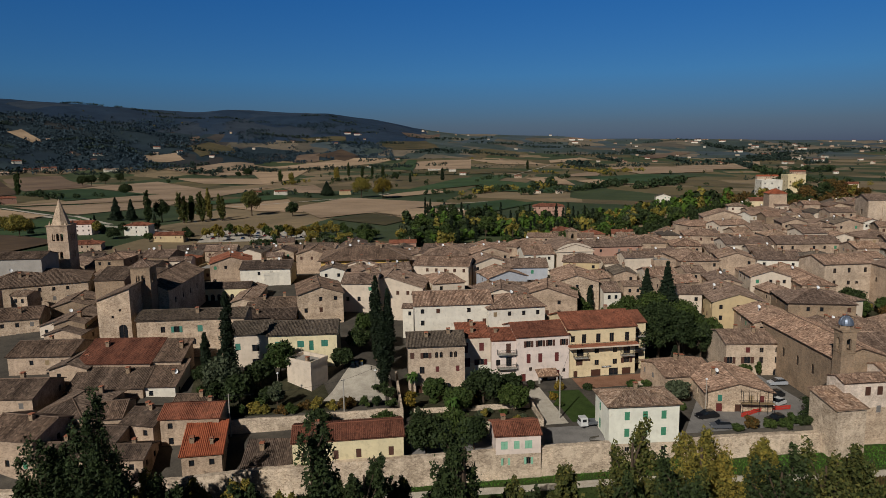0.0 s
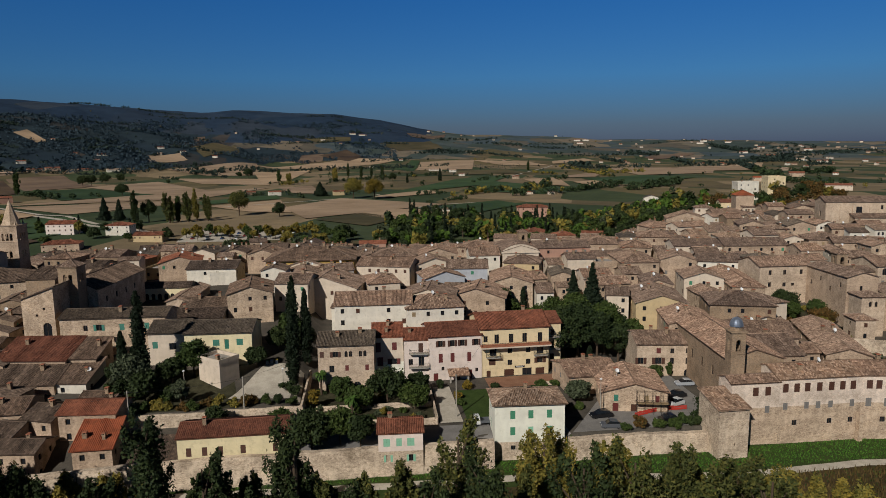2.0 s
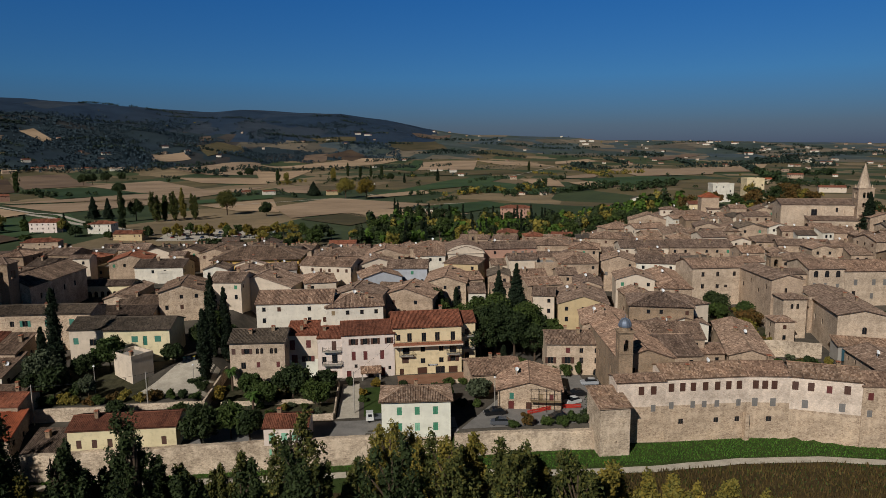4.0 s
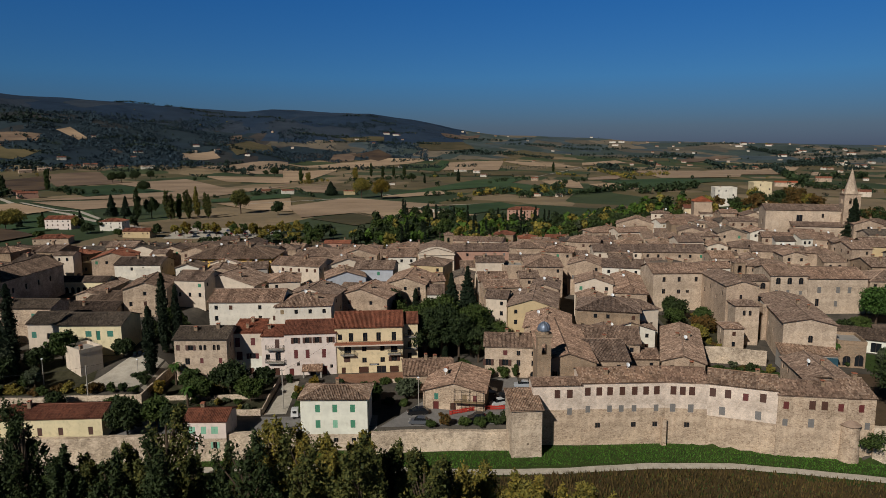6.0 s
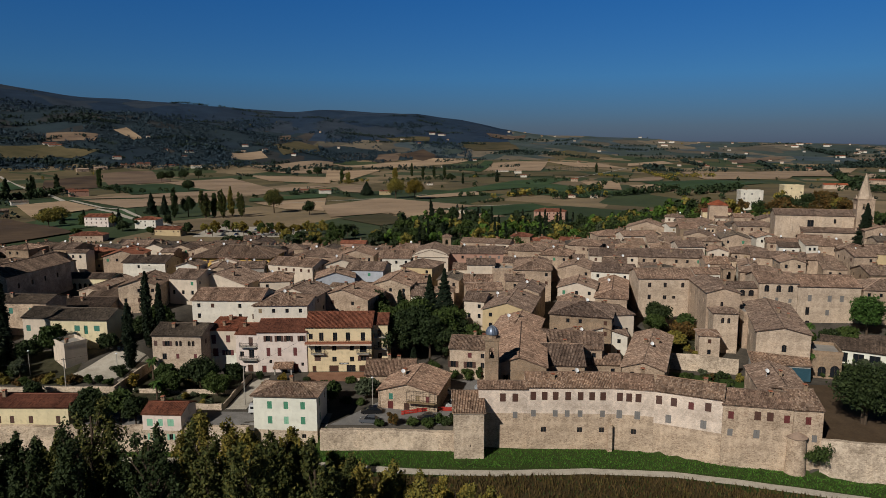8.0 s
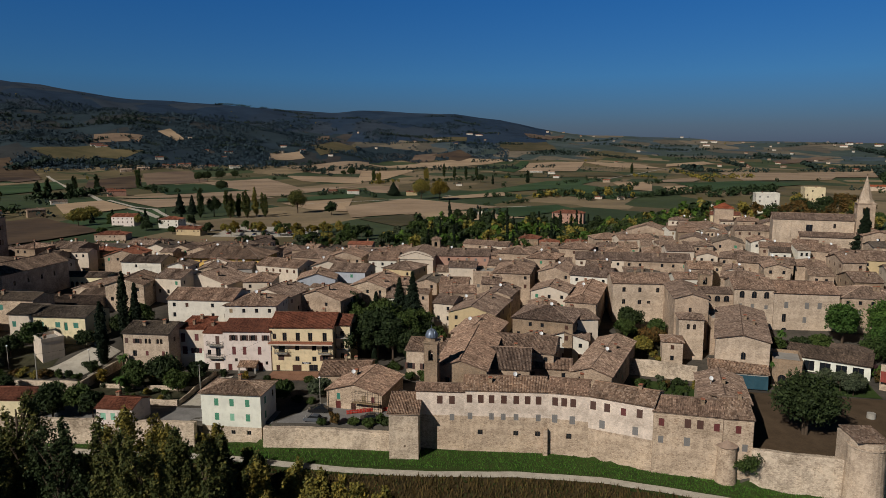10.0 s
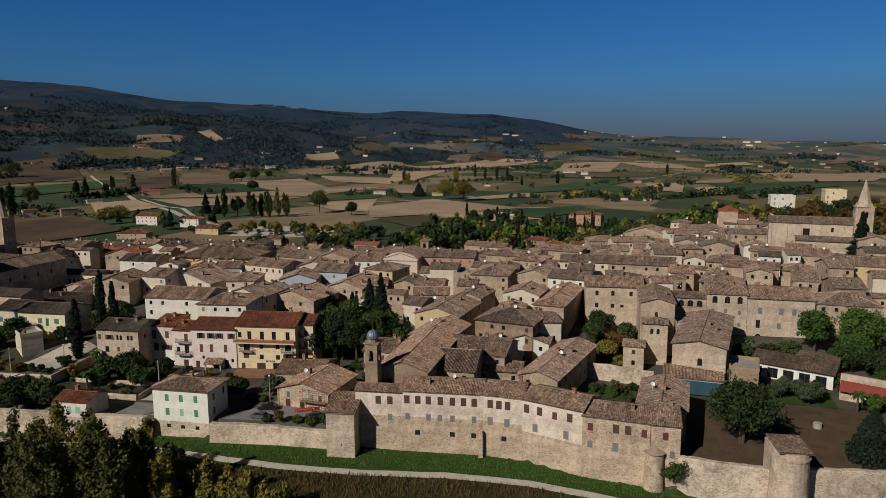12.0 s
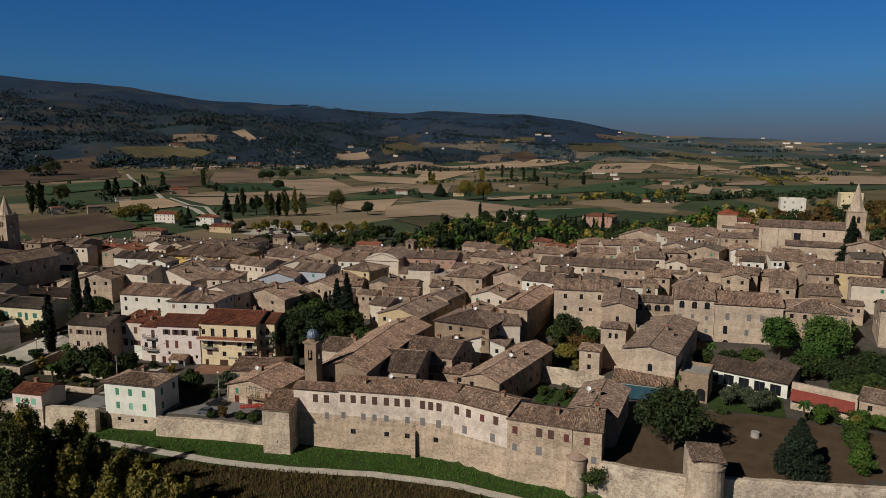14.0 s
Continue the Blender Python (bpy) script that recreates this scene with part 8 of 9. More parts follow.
tree("round", -491, 1441, 21.4, 11.8, "dark", dense=1.7, size=0.94, fill=0.9, group="tall trees on the plain")
tree("round", -479, 1493, 20.6, 9.4, "dark", dense=1.7, size=0.94, fill=0.9, group="tall trees on the plain")
tree("round", -243, 1653, 21.8, 11.4, "dark", dense=1.7, size=0.94, fill=0.9, group="tall trees on the plain")
tree("round", -271, 1692, 13.4, 7.3, "dark", dense=1.7, size=0.94, fill=0.9, group="tall trees on the plain")
tree("poplar", -143, 1406, 23.4, 7.2, "mid", dense=2.0, size=0.94, fill=0.9, group="tall trees on the plain")
tree("poplar", -108, 1265, 22.2, 7.6, "autumn", dense=2.0, size=0.94, fill=0.9, group="tall trees on the plain")
tree("poplar", -29, 1394, 26.6, 9.5, "autumn", dense=2.0, size=0.94, fill=0.9, group="tall trees on the plain")
tree("poplar", -6, 1592, 33.1, 5.4, "dark", dense=2.0, size=0.94, fill=0.9, group="tall trees on the plain")
tree("poplar", 24, 1497, 27.2, 5.1, "dark", dense=2.0, size=0.94, fill=0.9, group="tall trees on the plain")
tree("poplar", 47, 1553, 26.9, 5.3, "dark", dense=2.0, size=0.94, fill=0.9, group="tall trees on the plain")
tree("poplar", 72, 1554, 26.9, 5.3, "dark", dense=2.0, size=0.94, fill=0.9, group="tall trees on the plain")
tree("round", 85, 1333, 16.2, 7.9, "dark", dense=1.7, size=0.94, fill=0.9, group="tall trees on the plain")
tree("cypress", 178, 1325, 24.2, 5.6, "cypress", dense=2.0, size=0.94, fill=0.9, group="tall trees on the plain")
tree("cypress", 109, 1265, 17.6, 3.2, "cypress", dense=2.0, size=0.94, fill=0.9, group="tall trees on the plain")
tree("poplar", 477, 1805, 27.2, 6.3, "dark", dense=2.0, size=0.94, fill=0.9, group="tall trees on the plain")
tree("round", -277, 595, 12.1, 11.9, "autumn", dense=1.7, size=0.75, fill=0.9, group="tall trees on the plain")
tree("poplar", -509, 996, 30.0, 6.9, "dark", dense=2.0, size=0.94, fill=0.9, group="tall trees on the plain")
tree("poplar", -400, 606, 35.6, 7.0, "dark", dense=2.0, size=0.88, fill=0.9, group="tall trees on the plain")
tree("poplar", -420, 615, 35.0, 5.7, "dark", dense=2.0, size=0.91, fill=0.9, group="tall trees on the plain")
tree("poplar", -557, 1014, 26.8, 5.2, "dark", dense=2.0, size=0.94, fill=0.9, group="tall trees on the plain")
tree("poplar", -541, 900, 22.6, 8.7, "dark", dense=2.0, size=0.94, fill=0.9, group="tall trees on the plain")
tree("poplar", -504, 869, 28.3, 6.5, "dark", dense=2.0, size=0.94, fill=0.9, group="tall trees on the plain")
tree("round", -236, 514, 14.1, 9.4, "autumn", dense=1.7, size=0.70, fill=0.9, group="tall trees on the plain")
tree("round", -452, 697, 27.2, 9.4, "poplar", dense=1.7, size=0.94, fill=0.9, group="tall trees on the plain")
tree("poplar", -475, 874, 21.4, 6.4, "dark", dense=2.0, size=0.94, fill=0.9, group="tall trees on the plain")
tree("round", -288, 597, 11.0, 7.2, "olive", dense=1.7, size=0.76, fill=0.9, group="tall trees on the plain")
tree("round", -1042, 1384, 31.5, 23.1, "dark", dense=1.7, size=0.94, fill=0.9, group="tall trees on the plain")
tree("round", -1062, 1346, 25.0, 18.3, "dark", dense=1.7, size=0.94, fill=0.9, group="tall trees on the plain")
tree("round", -168, 521, 7.1, 3.0, "dark", dense=1.7, size=0.63, fill=0.9, group="tall trees on the plain")
tree("bush", -216, 526, 5.3, 3.1, "mid", dense=2.0, size=0.65, fill=0.9, group="tall trees on the plain")
tree("round", -165, 490, 7.7, 4.7, "dark", dense=1.7, size=0.59, fill=0.9, group="tall trees on the plain")
tree("round", -183, 512, 9.6, 3.0, "autumn", dense=1.7, size=0.63, fill=0.9, group="tall trees on the plain")

# ---- woods and hedges of the plain and the hills ----
rng = np.random.default_rng(8)
def woods(name, places, mat, label, per=16):
    """Far trees as clumps of leaf sprays: each tree is a few uneven lumps over a short trunk."""
    P = np.asarray(places, float)
    n, lumps = len(P), 3 if per < 16 else 4
    z = ground_z(P[:, 0], P[:, 1])
    h, w = P[:, 2], P[:, 3]
    base = np.stack([P[:, 0], P[:, 1], z + h * 0.52], 1)
    off = rng.normal(size=(n, lumps, 3)) * np.stack([w * 0.36, w * 0.36, h * 0.16], 1)[:, None, :]
    C = np.repeat((base[:, None, :] + off).reshape(-1, 3), per // lumps, 0)
    R = np.repeat((np.stack([w, w, h * 0.5], 1)[:, None, :] * rng.uniform(0.5, 0.8, (n, lumps, 1))).reshape(-1, 3), per // lumps, 0)
    k = len(C)
    d = rng.normal(size=(k, 3)) + np.array([0, 0, 0.25])
    d /= np.linalg.norm(d, axis=1)[:, None]
    p = C + d * R * rng.uniform(0.75, 1.0, (k, 1))
    up = d + 0.35 * rng.normal(size=(k, 3))
    a = np.cross(up, rng.normal(size=(k, 3)))
    a /= np.linalg.norm(a, axis=1)[:, None] + 1e-6
    b = np.cross(up, a)
    b /= np.linalg.norm(b, axis=1)[:, None] + 1e-6
    s = np.minimum(R[:, :1], R[:, 2:]) * rng.uniform(0.45, 0.85, (k, 1)) * (1.15 if per < 24 else 0.75)
    V = np.stack([p - a * s, p - b * s * 0.8, p + a * s, p + b * s * 0.8], 1).reshape(-1, 3)
    ob = make(name, V, np.arange(k * 4).reshape(-1, 4).tolist(), mat)
    return tagged(ob, label, "woods", "", "stuff")


def in_field(x, y):
    for c in SOWN:
        if not (min(c[0][0], c[1][0], c[2][0], c[3][0]) < x < max(c[0][0], c[1][0], c[2][0], c[3][0]) and min(c[0][1], c[1][1], c[2][1], c[3][1]) < y < max(c[0][1], c[1][1], c[2][1], c[3][1])):
            continue
        side = [(c[(i + 1) % 4][0] - c[i][0]) * (y - c[i][1]) - (c[(i + 1) % 4][1] - c[i][1]) * (x - c[i][0]) for i in range(4)]
        if all(v > 0 for v in side) or all(v < 0 for v in side):
            return True
    return False


rows_near, rows_far, rows_gold, hill_trees = [], [], [], []


def row(pts, tall, gap, kind):
    """Trees along a line: d dark, m fresher, a yellowing."""
    for (xa, ya), (xb, yb) in zip(pts, pts[1:]):
        n = max(2, int(math.hypot(xb - xa, yb - ya) / (gap * 0.62)))
        for i in range(n):
            t = (i + rng.uniform(-0.4, 0.4)) / n
            x, y = xa + (xb - xa) * t + rng.normal() * 4, ya + (yb - ya) * t + rng.normal() * 5
            if noise.noise(Vector((x / 45, y / 45, 7.0))) < -0.3:
                continue
            big = rng.uniform(0.6, 1.4)
            one = (x, y, tall * big, max(2.4, tall * 0.52 * big * rng.uniform(0.8, 1.3)))
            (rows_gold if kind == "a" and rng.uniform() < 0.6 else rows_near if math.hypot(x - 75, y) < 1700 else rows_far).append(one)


row([(-991, 1776), (-821, 1746), (-785, 1821)], 10, 6, "d")
row([(-551, 1921), (-421, 2106)], 10, 6, "d")
row([(-415, 1819), (-344, 1832)], 11, 6, "d")
row([(-449, 1684), (-189, 1337)], 5, 5, "d")
row([(-464, 3462), (-197, 3517)], 10, 9, "d")
row([(-315, 3276), (-77, 3432)], 9, 8, "d")
row([(-47, 3357), (255, 3238)], 11, 7, "d")
row([(233, 2854), (494, 3005)], 10, 7, "d")
row([(469, 3722), (814, 3889)], 10, 9, "d")
row([(-27, 3674), (156, 3650)], 10, 9, "d")
row([(494, 3005), (680, 2699)], 10, 8, "d")
row([(608, 3413), (957, 3307)], 10, 10, "d")
row([(-1551, 3984), (-1316, 4240)], 11, 9, "d")
row([(-1276, 2280), (-1070, 2260)], 12, 8, "d")
row([(-904, 2246), (-740, 2461)], 10, 9, "d")
row([(-792, 2141), (-699, 2332)], 10, 8, "d")
row([(-1077, 2104), (-947, 2072)], 9, 8, "d")
row([(-1023, 1831), (-858, 1821)], 11, 6, "d")
row([(-774, 1795), (-529, 1802)], 8, 8, "d")
row([(966, 2589), (925, 2242)], 11, 8, "d")
row([(1191, 2886), (1253, 2683)], 15, 8, "d")
row([(1772, 3232), (1702, 2772)], 15, 8, "d")
row([(1396, 2246), (1647, 2388)], 17, 8, "d")
row([(1201, 2465), (1086, 2090)], 12, 9, "d")
row([(703, 2143), (687, 1918)], 14, 7, "d")
row([(551, 1533), (678, 1518)], 9, 7, "a")
row([(1209, 2017), (754, 1111)], 11, 9, "d")
row([(844, 1262), (1034, 1338)], 11, 8, "d")
row([(1236, 1758), (1395, 1833)], 12, 10, "d")
row([(706, 1032), (727, 895)], 10, 9, "m")
row([(-34, 1345), (203, 1604)], 7, 9, "d")
row([(46, 894), (148, 931)], 5, 7, "d")
row([(75, 740), (155, 835)], 4, 5, "m")
row([(144, 886), (265, 996)], 8, 6, "a")
row([(224, 859), (324, 927)], 8, 7, "m")
row([(253, 933), (324, 1064)], 9, 8, "a")
row([(333, 1146), (424, 1303)], 7, 8, "d")
row([(-130, 1245), (-79, 1349)], 6, 9, "a")
row([(-186, 902), (-102, 1013)], 4, 5, "d")
row([(-383, 985), (-342, 1047)], 6, 7, "d")
row([(-499, 937), (-501, 995)], 11, 6, "d")
row([(-473, 1087), (-402, 1000)], 7, 4, "d")
row([(-409, 1915), (-292, 1659)], 6, 8, "d")
row([(196, 1158), (353, 1463)], 6, 12, "d")
row([(324, 927), (449, 1052)], 9, 7, "m")
row([(403, 921), (538, 1045)], 10, 6, "d")
row([(651, 2087), (538, 1339)], 6, 8, "a")
row([(445, 1648), (476, 1451)], 6, 8, "a")
row([(-1304, 1509), (-1273, 1651)], 12, 5, "d")
row([(-1085, 1566), (-1069, 1708)], 16, 6, "d")
row([(-1091, 1741), (-950, 1800)], 11, 6, "d")
row([(-1424, 1639), (-1356, 1775)], 12, 7, "d")
row([(-1531, 1892), (-1309, 1944)], 12, 8, "d")
row([(-1249, 1889), (-1114, 2079)], 10, 8, "d")
row([(-1688, 1976), (-1391, 2179)], 12, 9, "d")
row([(-1370, 2150), (-1096, 2408)], 12, 9, "d")
row([(-1033, 1312), (-1033, 1391)], 10, 5, "d")
row([(-509, 844), (-481, 938)], 10, 6, "d")
row([(-449, 667), (-393, 661)], 9, 6, "d")
row([(-336, 484), (-342, 529)], 4, 4, "m")
row([(-1061, 1990), (-762, 1927)], 8, 9, "d")
row([(-1631, 2115), (-1363, 2384)], 12, 9, "d")
for k in range(30):                            # the row of slim poplars beside the sheds
    rows_far.append((350 + 4.3 * k, 1914 - 0.65 * k, rng.uniform(15, 19), 2.2))
for k in range(46):                            # hedges in the far country
    az, r = rng.uniform(-30, 46), rng.uniform(1900, 4300)
    x0, y0 = 75 + r * math.sin(radians(az)), r * math.cos(radians(az))
    a, L = rng.choice([0.12, 0.2, -0.1, 0.0]) + rng.normal() * 0.12, rng.uniform(150, 420)
    row([(x0 - math.cos(a) * L / 2, y0 - math.sin(a) * L / 2), (x0 + math.cos(a) * L / 2, y0 + math.sin(a) * L / 2)], 10, 9, "d")
for k in range(420):                           # single trees
    az, r = rng.uniform(-46, 46), 900 + 3300 * rng.uniform()
    x, y = 75 + r * math.sin(radians(az)), r * math.cos(radians(az))
    if not in_field(x, y):
        (rows_gold if k % 9 == 0 else rows_near if r < 1700 else rows_far).append((x, y, rng.uniform(5, 11), rng.uniform(3, 5)))
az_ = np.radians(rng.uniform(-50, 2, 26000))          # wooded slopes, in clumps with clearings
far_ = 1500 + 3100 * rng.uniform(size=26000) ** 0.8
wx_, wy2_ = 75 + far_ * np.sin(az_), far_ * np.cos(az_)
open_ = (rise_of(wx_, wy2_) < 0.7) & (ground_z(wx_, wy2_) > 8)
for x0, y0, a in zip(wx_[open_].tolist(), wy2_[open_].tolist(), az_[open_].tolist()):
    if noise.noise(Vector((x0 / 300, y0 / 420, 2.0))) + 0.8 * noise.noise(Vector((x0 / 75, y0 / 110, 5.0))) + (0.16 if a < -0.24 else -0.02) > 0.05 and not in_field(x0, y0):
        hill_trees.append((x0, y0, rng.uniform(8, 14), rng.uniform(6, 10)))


FARM = "farm houses of the plain"
FAR_FARMS = []


def farm(x, y, yaw, w, d, h, kind, wall, tile):
    w, h = min(w * 0.85, 34), min(h * 0.8, 7.5)
    b = min(gz(x, y), gz(x + w * 0.7, y + w * 0.5)) - 1.2
    for k in range(3):
        rows_far.append((x + rng.uniform(-0.9, 1.6) * w, y + rng.uniform(-0.5, 1.6) * d, rng.uniform(5, 9), rng.uniform(3, 5)))
    if math.hypot(x - 75, y) > 1300:
        FAR_FARMS.append((x, y, w, min(d, w * 0.5), h, radians(yaw), 0 if wall in ("white", "cream", "pink") else 2, 3 if tile in ("red", "orange") else 4))
        return None
    return house(x, y, yaw, w, min(d, w * 0.5), b, gz(x, y) + h, kind, wall, tile, detail=0, group=FARM, label=f"{NAMED[wall]} farm house with a {ROOFED[tile]} on the plain", chims=1)


farm(-1114, 1979, 38, 42.9, 14.0, 11.7, "x", "cream", "red")
farm(-450, 924, 36, 28.9, 14.0, 9.9, "x", "salmon", "red")
farm(-506, 1015, 37, 17.9, 10.7, 6.0, "x", "grey", "red")
farm(-833, 1723, 35, 36.2, 14.0, 8.2, "x", "brick", "old")
farm(-800, 1798, 33, 40.6, 14.0, 10.1, "x", "salmon", "red")
farm(-780, 1850, 32, 51.7, 14.0, 15.5, "h", "salmon", "red")
farm(-707, 1868, 30, 58.3, 14.0, 6.9, "x", "stone", "red")
farm(-625, 1836, 28, 56.5, 14.0, 10.0, "x", "white", "grey")
farm(-652, 2391, 24, 25.3, 14.0, 8.4, "x", "white", "red")
farm(-559, 2314, 23, 20.3, 12.2, 10.1, "x", "white", "red")
farm(-1082, 4060, 24, 35.5, 14.0, 14.2, "x", "cream", "red")
farm(-1000, 4057, 22, 42.4, 14.0, 10.6, "x", "white", "old")
farm(-737, 2087, 29, 34.0, 14.0, 5.7, "x", "cream", "red")
farm(-724, 2024, 29, 18.4, 11.0, 3.7, "x", "white", "red")
farm(-107, 972, 18, 20.3, 12.2, 6.8, "x", "white", "red")
farm(-144, 1000, 19, 17.5, 10.5, 5.2, "x", "brick", "red")
farm(-16, 953, 13, 18.0, 10.8, 6.6, "x", "ochre", "red")
farm(-166, 3433, 12, 23.2, 13.9, 11.6, "x", "white", "grey")
farm(43, 1208, 9, 12.4, 7.4, 4.1, "x", "white", "old")
farm(22, 4290, 8, 65.1, 14.0, 10.8, "x", "white", "grey")
farm(-26, 3631, 9, 36.7, 14.0, 9.2, "x", "cream", "red")
farm(23, 3608, 8, 36.5, 14.0, 15.2, "h", "cream", "red")
farm(214, 1877, 3, 44.7, 14.0, 6.4, "x", "cream", "grey")
farm(253, 1747, 2, 20.8, 12.5, 8.9, "x", "white", "grey")
farm(247, 1535, 1, 15.7, 9.4, 6.6, "x", "white", "red")
farm(326, 1332, -3, 16.1, 9.7, 6.9, "x", "strong", "red")
farm(244, 888, -3, 10.9, 7.0, 3.9, "x", "cream", "red")
farm(271, 876, -5, 10.8, 7.0, 3.8, "x", "cream", "old")
farm(93, 664, 6, 8.0, 7.0, 4.0, "y", "white", "old")
farm(103, 663, 5, 9.2, 7.0, 3.2, "x", "white", "grey")
farm(1214, 3692, -9, 39.1, 14.0, 13.0, "x", "white", "red")
farm(1297, 3795, -10, 53.8, 14.0, 13.4, "x", "cream", "red")
farm(1194, 3577, -10, 37.9, 14.0, 12.6, "x", "white", "red")
farm(1856, 3496, -19, 46.3, 14.0, 19.8, "x", "cream", "red")
farm(2001, 3679, -20, 35.0, 14.0, 21.0, "h", "stone", "red")
farm(1734, 3298, -19, 37.3, 14.0, 18.7, "x", "white", "red")
farm(1633, 2731, -22, 42.4, 14.0, 15.9, "x", "pink", "red")
farm(1588, 2465, -24, 39.1, 14.0, 12.2, "x", "stone", "red")
farm(1719, 2557, -25, 46.2, 14.0, 18.0, "x", "white", "red")
farm(1513, 2170, -26, 44.0, 14.0, 15.4, "h", "cream", "old")
farm(1459, 1990, -27, 45.1, 14.0, 16.4, "x", "white", "red")
farm(1945, 2751, -27, 67.4, 14.0, 14.0, "x", "white", "red")
farm(837, 1203, -25, 31.5, 14.0, 10.9, "x", "salmon", "red")
farm(683, 1070, -22, 42.0, 14.0, 8.4, "x", "sand", "orange")
farm(641, 833, -27, 37.9, 14.0, 8.6, "x", "cream", "red")
farm(1936, 3091, -23, 42.6, 14.0, 15.2, "x", "white", "red")
farm(1962, 3432, -21, 33.0, 14.0, 13.2, "x", "white", "red")
farm(-858, 1684, 38, 33.2, 14.0, 10.0, "x", "brick", "old")
farm(-356, 620, 46, 19.2, 11.5, 11.0, "x", "brick", "old")
farm(-386, 603, 48, 15.2, 9.1, 9.7, "x", "cream", "red")
farm(-436, 775, 44, 21.6, 12.9, 5.8, "x", "white", "grey")
farm(-1093, 1971, 39, 47.2, 14.0, 9.8, "x", "pink", "red")
farm(-1208, 1651, 47, 18.0, 10.8, 7.2, "x", "pink", "red")
farm(-1226, 1637, 47, 18.0, 10.8, 7.2, "x", "brick", "red")
farm(-1328, 1660, 49, 15.0, 9.0, 7.5, "x", "cream", "red")
farm(-877, 1913, 36, 25.7, 14.0, 9.2, "x", "cream", "red")
farm(195, 529, -13, 9.5, 7.0, 6.2, "x", "stone", "old")
farm(281, 431, -13, 8.1, 7.0, 3.2, "x", "cream", "red")

woods("hedgerow_trees", [p for p in rows_near if not in_field(p[0], p[1]) or p[2] > 7], leafy("hedge_leaves", ["28351f", "344325", "232f1e", "42502e"]), "dark hedgerow trees along the fields of the plain", 48)
# Beyond 1700 m the leaf colour is greyed towards blue to stand for haze.
woods("far_hedgerow_trees", rows_far, leafy("hazy_hedge_leaves", ["25322c", "2f3d34", "222e2a", "3a4840"]), "dark hedgerow trees scattered over the far plain", 12)
woods("golden_hedgerow_trees", rows_gold, LEAF["autumn"], "yellowing trees in rows along the fields", 40)
# The blue of these leaves is haze of the distance mixed into their colour.
woods("hill_woods", hill_trees, leafy("haze_blue_woods", ["263640", "2e3f4a", "2a3a45", "364652"]), "dense dark woods on the distant hills", 9)

belt, belt_green, belt_gold = [], [], []
for k in range(230):                           # the wooded belt between the town and the fields
    x = rng.uniform(40, 260)
    y = rng.uniform(430, 560) - max(0, x - 120) * 0.15
    if in_field(x, y):
        continue
    (belt_gold if k % 5 == 0 else belt_green if k % 5 < 3 else belt).append((x, y, rng.uniform(6, 12), rng.uniform(3, 5)))
woods("tree_belt", belt, LEAF["dark"], "belt of dark green trees between town and fields", 120)
woods("green_tree_belt", belt_green, LEAF["lush"], "fresh green trees in the belt between town and fields", 120)
woods("yellowing_tree_belt", belt_gold, LEAF["autumn"], "yellowing trees scattered through the belt", 120)

# ---- crops and grass below the walls ----
def blades(name, n, area, hgt, wid, mat, label, seed):
    rg = np.random.default_rng(seed)
    V = []
    while len(V) < n * 3:
        x, y = rg.uniform(area[0], area[1]), rg.uniform(area[2], area[3])
        wy_ = float(np.interp(x, WALL_X, WALL_Y))
        py_ = float(np.interp(x, (-70, 2, 40, 52, 80, 112, 127, 137.6, 150, 165, 185, 230), (108, 106.4, 105.2, 104.8, 100.8, 101.2, 100, 97.2, 93.4, 88.5, 84, 78)))
        if abs(y - py_) < 1.5 or (area[4] and not py_ < y < wy_ - 0.4) or (not area[4] and y > py_ - 1.4):
            continue
        z, a = gz(x, y) - 0.03, rg.uniform(0, 6.28)
        h, w = hgt * rg.uniform(0.5, 1.3), wid * rg.uniform(0.6, 1.4)
        dx, dy = w * math.cos(a), w * math.sin(a)
        V += [(x - dx, y - dy, z), (x + dx, y + dy, z), (x + rg.normal() * 0.15, y + rg.normal() * 0.15, z + h)]
    F = [(i, i + 1, i + 2) for i in range(0, len(V), 3)]
    return tagged(make(name, V, F, mat), label, "grass", "", "stuff")


blades("grass", 16000, (-60, 200, 92, 112, True), 0.32, 0.1, leafy("fresh_grass_blades", ["3a6020", "487026", "32561c", "547629"]), "green grass verge at the foot of the walls", 1)
blades("crop", 20000, (40, 190, 74, 100, False), 0.8, 0.12, leafy("brown_crop_stalks", ["4a3c24", "5a4a2a", "3c321e", "565028"]), "brown autumn crop beside the footpath", 2)
blades("tall_weeds", 5000, (-60, 190, 88, 106, False), 0.5, 0.12, LEAF["mid"], "green weeds along the footpath", 3)

